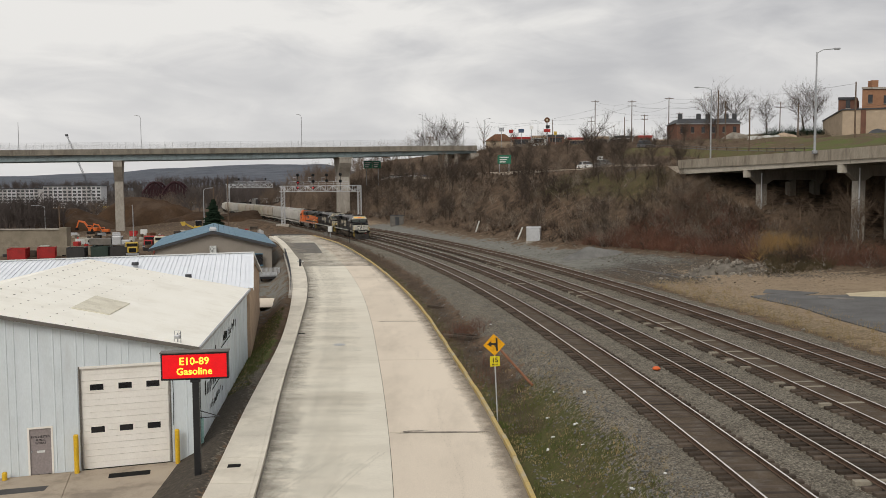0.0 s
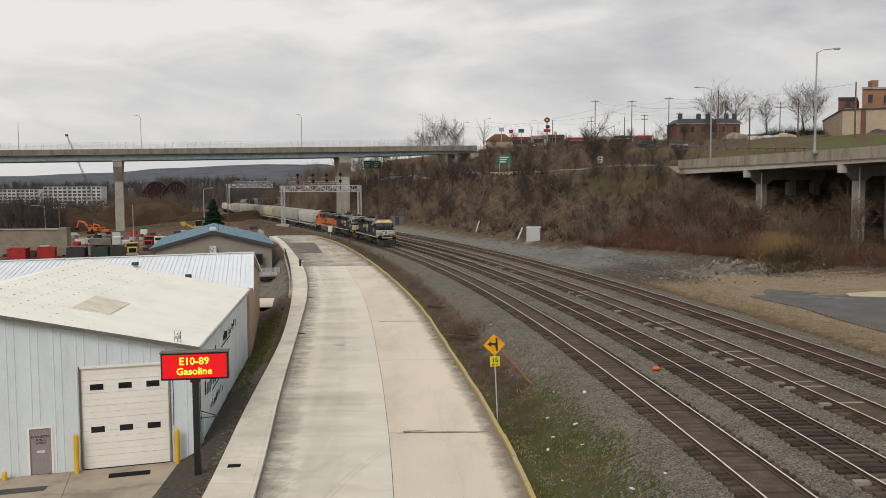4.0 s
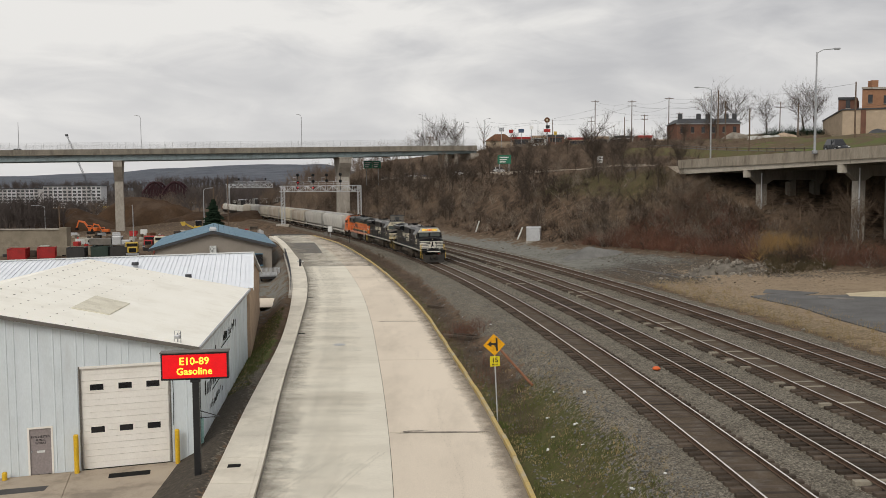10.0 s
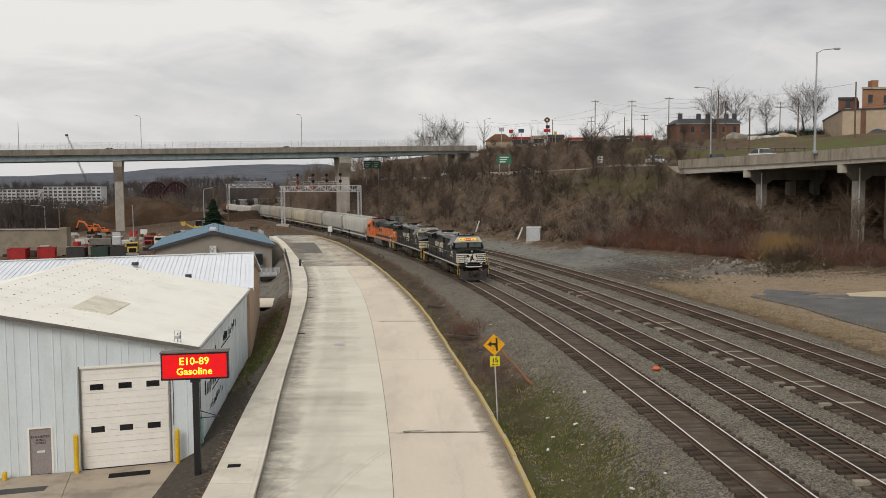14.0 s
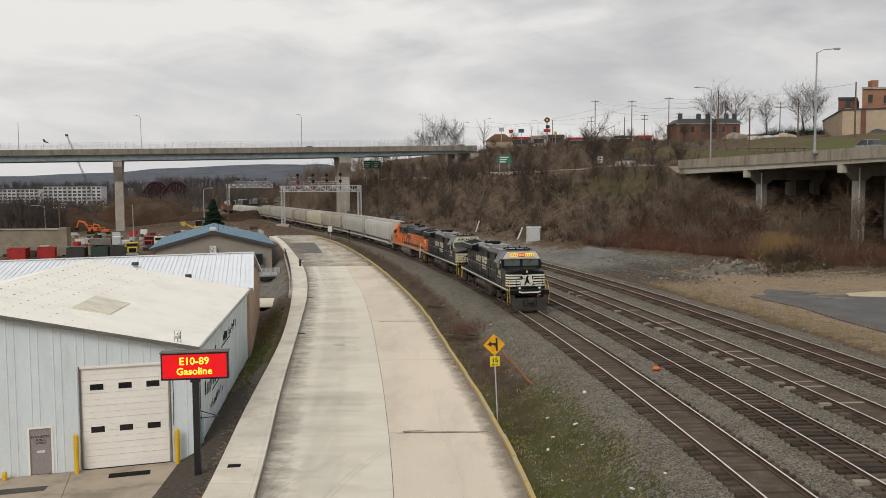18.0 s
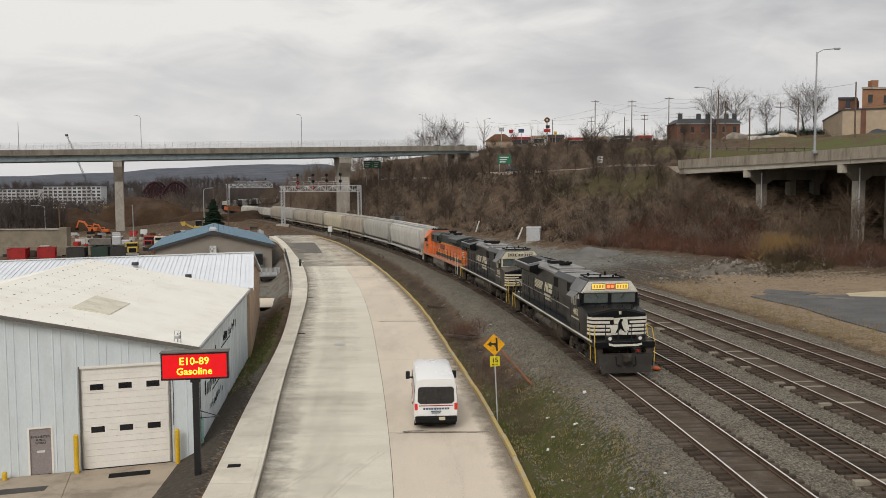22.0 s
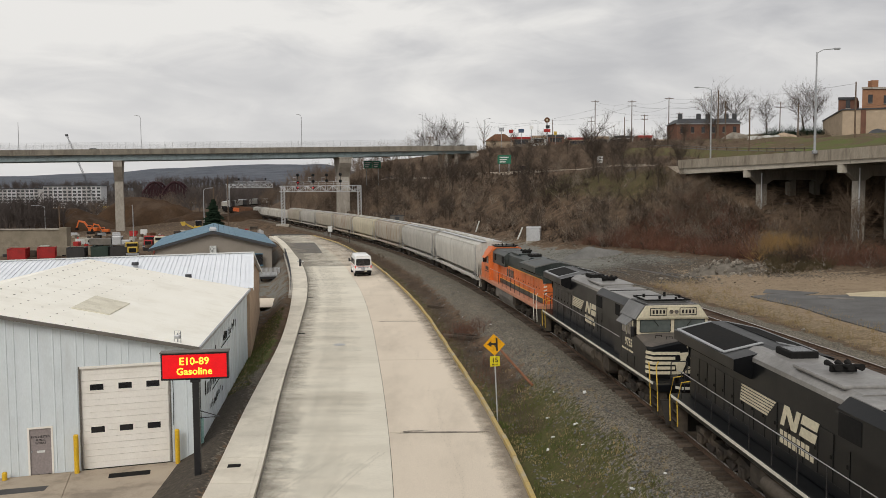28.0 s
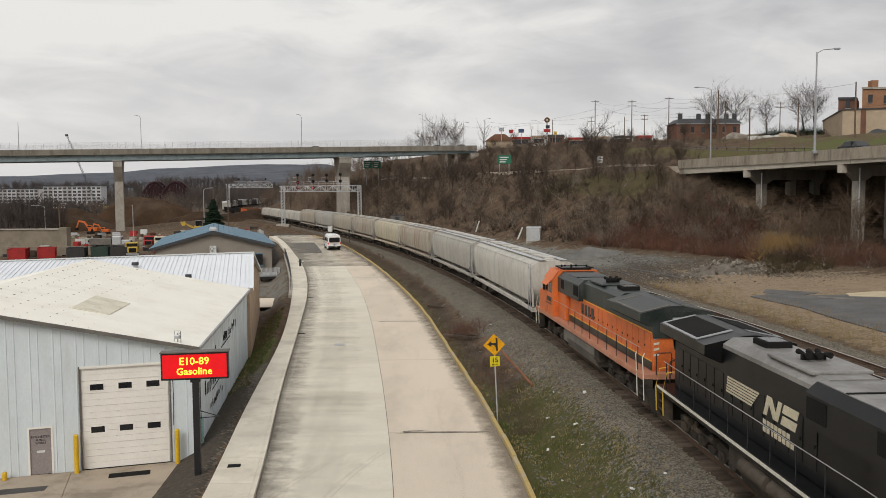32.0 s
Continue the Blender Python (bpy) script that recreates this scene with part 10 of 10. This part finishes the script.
    for (yy, u, n) in ((62.0, 2.0, 70), (50, 1.6, 26)):
        cl = [one(weeds, float(x_kerb_r(yy)) + u + rnd.gauss(0, 0.7), yy + rnd.gauss(0, 1.6), rnd.uniform(0.5, 1.4), 0.6) for _ in range(n)]
        stuff("weed_clump", cl, "twig_red", "clump of tall dead weeds on the verge", "weeds")
    # dry grass on the slope and beside the last track
    dry = []
    while len(dry) < 620:
        if rnd.random() < 0.35:
            y, x = rnd.gauss(98, 1.6), rnd.gauss(39.4, 1.9)
        else:
            y = rnd.uniform(40, 86)
            x = float(x_track(y)) + 16.5 + rnd.random() ** 1.5 * 6
        dry.append(one(weeds, x, y, rnd.uniform(0.2, 0.75) * (2.6 if x > 36 else 1), rnd.uniform(0.5, 0.9)))
    stuff("dry_grass", dry, "dry_grass", "clumps of straw-coloured dry grass", "grass")
    # grass blades on the verge and beside the walk
    for mk, n, seed in (("blade_green", 6400, 1), ("dry_grass", 1800, 2)):
        r2 = random.Random(seed)
        vs, qs = [], []
        for k in range(n):
            if k % 4:
                y = 22 + 24 * r2.random()
                x = float(x_kerb_r(y)) + 0.35 + (2.7 + 0.9 * (y < 34)) * r2.random() ** 1.2
                if float(bumps(x * 2.2, y * 1.4, 1.1, seed)) < -0.05:
                    continue
            else:
                y = 48 + 30 * r2.random()
                x = float(x_walk(y)) - 0.6 - 2.0 * r2.random()
            z = float(z_ground(x, y)) - 0.02
            for b in range(4):
                a, h = r2.uniform(0, 6.28), r2.uniform(0.04, 0.13)
                bx, by = x + r2.uniform(-0.12, 0.12), y + r2.uniform(-0.12, 0.12)
                w = 0.014
                i = len(vs)
                vs += [(bx - w * math.sin(a), by + w * math.cos(a), z), (bx + w * math.sin(a), by - w * math.cos(a), z), (bx + math.cos(a) * h * 0.5 + w * 0.3, by + math.sin(a) * h * 0.5, z + h), (bx + math.cos(a) * h * 0.5 - w * 0.3, by + math.sin(a) * h * 0.5, z + h)]
                qs.append((i, i + 1, i + 2, i + 3))
        me = quad_mesh("grass", np.array(vs), np.array(qs))
        me.materials.append(M[mk])
        tagged(new("grass", me), "short winter grass on the verge", "grass", kind="stuff")


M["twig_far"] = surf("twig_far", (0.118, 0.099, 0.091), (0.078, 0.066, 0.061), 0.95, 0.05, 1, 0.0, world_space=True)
M["blade_green"] = surf("blade_green", (0.080, 0.105, 0.028), (0.12, 0.118, 0.042), 0.9, 0.5, 5, 0.0, world_space=True)
M["leaf_rust"] = surf("leaf_rust", (0.17, 0.082, 0.050), (0.115, 0.060, 0.040), 0.9, 0.5, 5, 0.0, world_space=True)
M["leaf_brown"] = surf("leaf_brown", (0.16, 0.10, 0.06), (0.11, 0.07, 0.045), 0.9, 0.5, 5, 0.0, world_space=True)
build_brush()


def bare_tree(x, y, h, seed, label, z=None, fat=1.0, leaves=0, name="tree", bark="bark"):
    t = thing(name, label, "tree", pose(x, y, (float(z_ground(x, y)) if z is None else z) - 0.1), group="bare trees")
    segs = template(seed, "tree")
    trunk = Solid()
    rad = 0.024 * h * 0.6
    trunk.tube([(0, 0, -0.2), (0.02 * h, 0, 0.18 * h), (0.0, 0.015 * h, 0.36 * h)], rad, n=8)
    part("trunk", trunk, bark, t)
    me = twig_mesh("crown", [(segs, 0, 0, 0, h, seed * 1.3, fat * h * 0.22, 0, 0)])
    part("crown", me, bark, t)
    if leaves:
        rnd = random.Random(seed)
        vs, qs = [], []
        ends = segs[segs[:, 6] < 0.006][:, 3:6] * h
        c, s = math.cos(seed * 1.3), math.sin(seed * 1.3)
        for k in range(leaves):
            e = ends[rnd.randrange(len(ends))]
            p = Vector((e[0] * c - e[1] * s, e[0] * s + e[1] * c, e[2])) + Vector((rnd.gauss(0, 0.2), rnd.gauss(0, 0.2), rnd.gauss(0, 0.2)))
            u = Vector((rnd.uniform(-1, 1), rnd.uniform(-1, 1), rnd.uniform(-1, 1))).normalized() * 0.1
            w = u.orthogonal().normalized() * 0.07
            i = len(vs)
            vs += [p - u, p + w, p + u, p - w]
            qs.append((i, i + 1, i + 2, i + 3))
        lm = quad_mesh("leaves", np.array([tuple(v) for v in vs]), np.array(qs))
        tagged(part("leaves", lm, "leaf_brown", t, "clinging dead brown leaves"), kind="stuff")
    return t


def build_trees():
    bare_tree(70.3, 220, 14.0, 3, "spreading bare tree with dark seed clusters beside the house", fat=1.25, leaves=900)
    bare_tree(81.0, 236, 16.5, 5, "tall pale bare tree beside the brick house", fat=1.05)
    bare_tree(86.5, 228, 13.0, 6, "slender bare tree on the hilltop", fat=1.0)
    bare_tree(97.0, 230, 16.0, 9, "broad bare tree with a few brown leaves on the hill", fat=1.1, leaves=700)
    bare_tree(93.5, 215, 14.0, 12, "bare twiggy tree behind the lawn", fat=1.05, leaves=400)
    bare_tree(-1.0, 308, 17.0, 14, "bare tree above the bridge abutment", z=21.0, fat=1.4)
    bare_tree(4.0, 312, 14.0, 15, "bare tree above the bridge abutment", z=21.5, fat=1.3)
    bare_tree(-7.0, 300, 12.0, 16, "bare tree beside the bridge abutment", z=20.0, fat=2.0)
    bare_tree(26.8, 152, 11.0, 18, "dark crooked bare tree on the slope", fat=2.4)
    bare_tree(40.0, 97.0, 7.0, 21, "pale bare sapling before the ramp columns", fat=1.3, bark="wood_pole")
    bare_tree(44.0, 90.0, 8.0, 22, "pale bare sapling before the ramp columns", fat=1.3, bark="wood_pole")
    bare_tree(42.3, 95.0, 6.0, 24, "pale bare sapling under the ramp", fat=1.2, bark="wood_pole")
    bare_tree(47.0, 88.0, 6.5, 26, "pale bare sapling beside the ramp column", fat=1.2, bark="wood_pole")
    rnd = random.Random(77)
    for k in range(74):
        y = 120 + 190 * rnd.random() ** 0.8
        s = rnd.uniform(2, 20)
        bare_tree(float(x_toe(y)) + s, y, rnd.uniform(4.5, 9.0), 30 + k % 9, "dark bare tree standing in the hillside brush", fat=1.7, bark="bark")
    for k in range(16):
        y = rnd.uniform(94, 124)
        bare_tree(float(x_toe(y)) + rnd.uniform(6, 17), y, rnd.uniform(3.5, 6.5), 50 + k, "pale bare sapling below the ramp", fat=1.2, bark="wood_pole")
    for k in range(30):
        y = rnd.uniform(190, 330)
        bare_tree(float(x_toe(y)) + rnd.uniform(36, 66), y, rnd.uniform(4.0, 7.5), 30 + k % 7, "bare tree above the lower road", fat=2.2)
    # woods along the river and beyond the curve
    far = [template(60 + k, "far") for k in range(5)]
    left, mid = [], []
    for k in range(760):
        y = rnd.uniform(240, 880)
        x = -(0.20 + 0.36 * rnd.random()) * y - rnd.uniform(0, 30)
        if y < 430 and x / y > -0.46:
            continue
        left.append((rnd.choice(far), x, y, float(z_ground(x, y)) - 0.3, rnd.uniform(9, 16), rnd.uniform(0, 6.28), rnd.uniform(8.0, 14.0), 0, 0))
    for k in range(420):
        y = rnd.uniform(330, 760)
        tr = float(x_track(y))
        x = tr + rnd.choice((rnd.uniform(17, 95), rnd.uniform(17, 60), rnd.uniform(-90, -9)))
        mid.append((rnd.choice(far), x, y, float(z_ground(x, y)) - 0.3, rnd.uniform(8, 14), rnd.uniform(0, 6.28), rnd.uniform(5.0, 8.0), 0, 0))
    for k in range(90):
        y = rnd.uniform(255, 350)
        x = -rnd.uniform(0.445, 0.54) * y
        left.append((far[k % 5], x, y, float(z_ground(x, y)) - 0.5, rnd.uniform(9, 14), k * 1.7, rnd.uniform(4, 7), 0, 0))
    for k in range(820):
        y = rnd.uniform(980, 1560)
        x = -rnd.uniform(0.0, 0.56) * y
        left.append((far[k % 5], x, y, float(z_ground(x, y)) - 0.5, rnd.uniform(15, 24), k * 1.7, rnd.uniform(18, 30), 0, 0))
    # scrub by the bridge and along the far tracks
    for k in range(240):
        y = rnd.uniform(232, 345)
        x = float(x_toe(y)) + rnd.uniform(-1, 24)
        if float(bumps(x, y, 5.0, 0.4)) < -0.1:
            continue
        mid.append((rnd.choice(far), x, y, float(z_ground(x, y)) - 0.3, rnd.uniform(5, 10), rnd.uniform(0, 6.28), rnd.uniform(2.0, 3.2), 0, 0))
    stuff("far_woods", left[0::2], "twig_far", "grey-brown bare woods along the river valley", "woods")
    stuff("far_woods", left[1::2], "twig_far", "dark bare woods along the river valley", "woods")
    stuff("far_woods", mid, "twig", "grey-brown bare woods beyond the railway curve", "woods")
    # spruce beside the street lamp
    sp = thing("spruce_tree", "dark green spruce tree beside the tracks", "tree", pose(-51.4, 190, -2.4))
    part("trunk", Solid().cyl((0, 0, -0.3), (0, 0, 10.0), 0.22, 0.04, n=8), "bark", sp)
    segs = []
    for k in range(30):
        z = 0.9 + 9.2 * k / 30
        R_ = 3.3 * (1 - (k / 31) ** 1.5) * (1 + 0.16 * math.sin(k * 1.9)) + 0.2
        for j in range(11):
            a = j * 0.571 + k * 0.9 + rnd.uniform(-0.2, 0.2)
            L_ = R_ * rnd.uniform(0.55, 1.1)
            p0, p1 = Vector((0, 0, z)), Vector((math.cos(a) * L_, math.sin(a) * L_, z - 0.25 * L_ + 0.1))
            segs.append((*p0, *p1, 0.3, 0.08))
            for f in (0.4, 0.6, 0.8):
                q = p0.lerp(p1, f)
                for sgn in (-1, 1):
                    e = q + Vector((math.cos(a + sgn * 0.9), math.sin(a + sgn * 0.9), -0.25)) * L_ * 0.3
                    segs.append((*q, *e, 0.24, 0.05))
    v = twig_verts(np.array(segs), 1.0).reshape(-1, 3)
    n = len(v) // 6
    me = quad_mesh("crown", v, (np.arange(n)[:, None, None] * 6 + np.array([[0, 1, 4, 3], [1, 2, 5, 4], [2, 0, 3, 5]])[None]).reshape(-1, 4))
    tagged(part("crown", me, "needle", sp), kind="stuff")


build_trees()


# ---- loose stones ----
def scatter_stones(name, spots, mk, label):
    """Small tilted blocks of stone lying on the ground, joined."""
    rnd = random.Random(len(spots))
    cube = np.array([(a, b, c) for c in (-0.5, 0.5) for a, b in ((-0.5, -0.5), (0.5, -0.5), (0.5, 0.5), (-0.5, 0.5))])
    faces = np.array([(0, 3, 2, 1), (4, 5, 6, 7), (0, 1, 5, 4), (1, 2, 6, 5), (2, 3, 7, 6), (3, 0, 4, 7)])
    vs, qs = [], []
    for k, (x, y, s) in enumerate(spots):
        e = np.array(Euler((rnd.uniform(-0.6, 0.6), rnd.uniform(-0.6, 0.6), rnd.uniform(0, 3))).to_matrix())
        c = cube * np.array([s * rnd.uniform(0.7, 1.5), s, s * rnd.uniform(0.4, 0.8)])
        c[4:] *= np.array([0.7, 0.7, 1.0])
        vs.append(c @ e.T + np.array([x, y, float(z_ground(x, y)) + s * 0.12]))
        qs.append(faces + 8 * k)
    me = quad_mesh(name, np.concatenate(vs), np.concatenate(qs))
    me.materials.append(M[mk])
    tagged(new(name, me), label, "stones", kind="stuff")


def build_stones():
    rnd = random.Random(202)
    pale, dark, shoulder = [], [], []
    while len(pale) + len(dark) < 900:
        y = rnd.uniform(46, 150)
        a, b = float(x_track(y)) + 16.2, float(x_toe(y)) + 1.0
        x = a + (b - a) * rnd.random() ** 0.8
        if 44 < y < 78 and x > 26:
            continue
        (pale if rnd.random() < 0.6 else dark).append((x, y, rnd.uniform(0.03, 0.09) + 0.18 * rnd.random() ** 6))
    while len(shoulder) < 2200:
        y = 24 + 70 * rnd.random() ** 1.4
        x = float(x_track(y)) - rnd.uniform(2.0, 6.5)
        if x > float(x_kerb_r(y)) + 0.6:
            shoulder.append((x, y, rnd.uniform(0.04, 0.1)))
    scatter_stones("loose_stones", pale, "rubble", "pale stones scattered on the dirt beside the tracks")
    scatter_stones("loose_stones", dark, "ballast_brown", "dark stones scattered on the dirt beside the tracks")
    scatter_stones("ballast_stones", shoulder, "gravel_pile", "grey ballast stones spilled on the track shoulder")


build_stones()


# ---- grime films along the kerbs ----
def film_material(name, colour, dense, stretch=(1.0, 0.45, 1.0), lo=0.85):
    m = bpy.data.materials.new(name)
    m.use_nodes = True
    nt = m.node_tree
    L = nt.links.new
    b, out = nt.nodes["Principled BSDF"], nt.nodes["Material Output"]
    b.inputs["Base Color"].default_value, b.inputs["Roughness"].default_value = (*colour, 1), 0.9
    at = nt.nodes.new("ShaderNodeAttribute")
    at.attribute_name = "fade"
    geo = nt.nodes.new("ShaderNodeNewGeometry")
    mp = nt.nodes.new("ShaderNodeMapping")
    mp.inputs["Scale"].default_value = stretch
    L(geo.outputs["Position"], mp.inputs[0])
    n = nt.nodes.new("ShaderNodeTexNoise")
    n.inputs["Scale"].default_value, n.inputs["Detail"].default_value, n.inputs["Roughness"].default_value = 1.4, 7.0, 0.68
    L(mp.outputs[0], n.inputs["Vector"])
    add = nt.nodes.new("ShaderNodeMath")
    add.operation = "ADD"
    L(at.outputs["Fac"], add.inputs[0])
    L(n.outputs[0], add.inputs[1])
    rg = nt.nodes.new("ShaderNodeMapRange")
    rg.inputs[1].default_value, rg.inputs[2].default_value, rg.inputs[4].default_value = lo, lo + 0.5, dense
    L(add.outputs[0], rg.inputs[0])
    tr, mix = nt.nodes.new("ShaderNodeBsdfTransparent"), nt.nodes.new("ShaderNodeMixShader")
    L(rg.outputs[0], mix.inputs[0])
    L(tr.outputs[0], mix.inputs[1])
    L(b.outputs[0], mix.inputs[2])
    L(mix.outputs[0], out.inputs[0])
    return m


def film(name, fn, y0, y1, cols, mat_ob, lift, label, dy=1.0):
    """A film of grime on the slabs; cols: (offset along x, weight)."""
    ys = np.arange(y0, y1, dy)
    vs, qs, fade = [], [], []
    for y in ys:
        for o, w in cols:
            vs.append((float(fn(y)) + o, y, float(z_road(y)) + lift))
            fade.append(w)
    k = len(cols)
    for j in range(len(ys) - 1):
        for i in range(k - 1):
            a = j * k + i
            qs.append((a, a + 1, a + k + 1, a + k))
    me = quad_mesh(name, np.array(vs), np.array(qs))
    me.attributes.new("fade", "FLOAT", "POINT").data.foreach_set("value", np.array(fade, np.float32))
    me.materials.append(mat_ob)
    tagged(new(name, me), label, "road stain", kind="structure")


def build_films():
    mud = film_material("wet_mud", (0.20, 0.165, 0.125), 0.62, (0.9, 0.8, 1.0))
    soot = film_material("tyre_soot", (0.14, 0.122, 0.10), 0.6, (0.45, 0.75, 1.0), 0.82)
    bands = film_material("damp_bands", (0.36, 0.33, 0.27), 0.3, (0.07, 0.3, 1.0), 0.9)
    faint = film_material("wheel_grime", (0.22, 0.195, 0.16), 0.14, (1.2, 0.12, 1.0))
    film("road_stain", x_kerb_r, 14, 170, [(-1.7, 0.0), (-0.9, 0.35), (-0.35, 0.75), (-0.015, 0.95)], mud, 0.004, "wet muddy stain along the yellow kerb")
    film("road_stain", x_kerb_l, 14, 165, [(0.015, 0.9), (0.35, 0.6), (1.1, 0.42), (2.2, 0.0)], soot, 0.004, "dark grime along the sidewalk kerb")
    film("road_stain", x_lane, 14, 150, [(-4.6, 0.0), (-3.6, 0.5), (-2.4, 0.55), (-1.1, 0.0)], faint, 0.006, "faint wheel grime in the pale lane")
    film("road_stain", x_lane, 14, 150, [(0.3, 0.0), (0.9, 0.4), (1.6, 0.1), (2.7, 0.4), (3.4, 0.0)], faint, 0.006, "faint wheel grime in the buff lane")
    film("road_stain", x_lane, 16, 120, [(-5.3, 0.35), (-3.6, 0.5), (-1.4, 0.45), (-0.1, 0.15)], bands, 0.007, "faint damp bands across the pale lane")
    skid = film_material("skid_marks", (0.14, 0.125, 0.105), 0.1)
    dirt = film_material("street_dirt", (0.27, 0.24, 0.195), 0.62, (0.3, 0.2, 1.0), 0.75)
    film("road_stain", x_lane, 112, 177, [(-6.2, 0.75), (-3.0, 0.55), (0.0, 0.5), (2.0, 0.5), (4.2, 0.7)], dirt, 0.012, "brown dirt film on the far street")
    tar = film_material("old_tar", (0.07, 0.062, 0.055), 0.85)
    for y0, a, b in ((38.7, 0.2, 4.4), (69.0, 0.2, 4.6), (38.95, 0.4, 1.7)):
        film("road_stain", lambda y: float(x_lane(y)) + (y - y0) * 2.2, y0, y0 + 0.3, [(a, 0.0), (a + 0.25, 0.62), ((a + b) / 2, 0.6), (b - 0.4, 0.55), (b, 0.0)], tar, 0.01, "crumbling dark tar seam across the lane", 0.09)
    for xa, xb, c in ((-4.8, -6.36, 0.02), (-5.0, -6.6, 0.03), (-3.1, -4.23, 0.02), (-3.35, -4.5, 0.02), (-6.6, -6.9, 0.01)):
        film("road_stain", lambda y: xb + (xa - xb) * (y - 30.9) / 3.8 - c * (y - 30.9) * (34.7 - y), 26, 37, [(-0.13, 0.0), (0.0, 0.75), (0.13, 0.0)], skid, 0.009, "faint curved tyre mark on the concrete")


build_films()


# ---- what moves ----
def motions():
    for go in MOVERS:
        go()


motions()
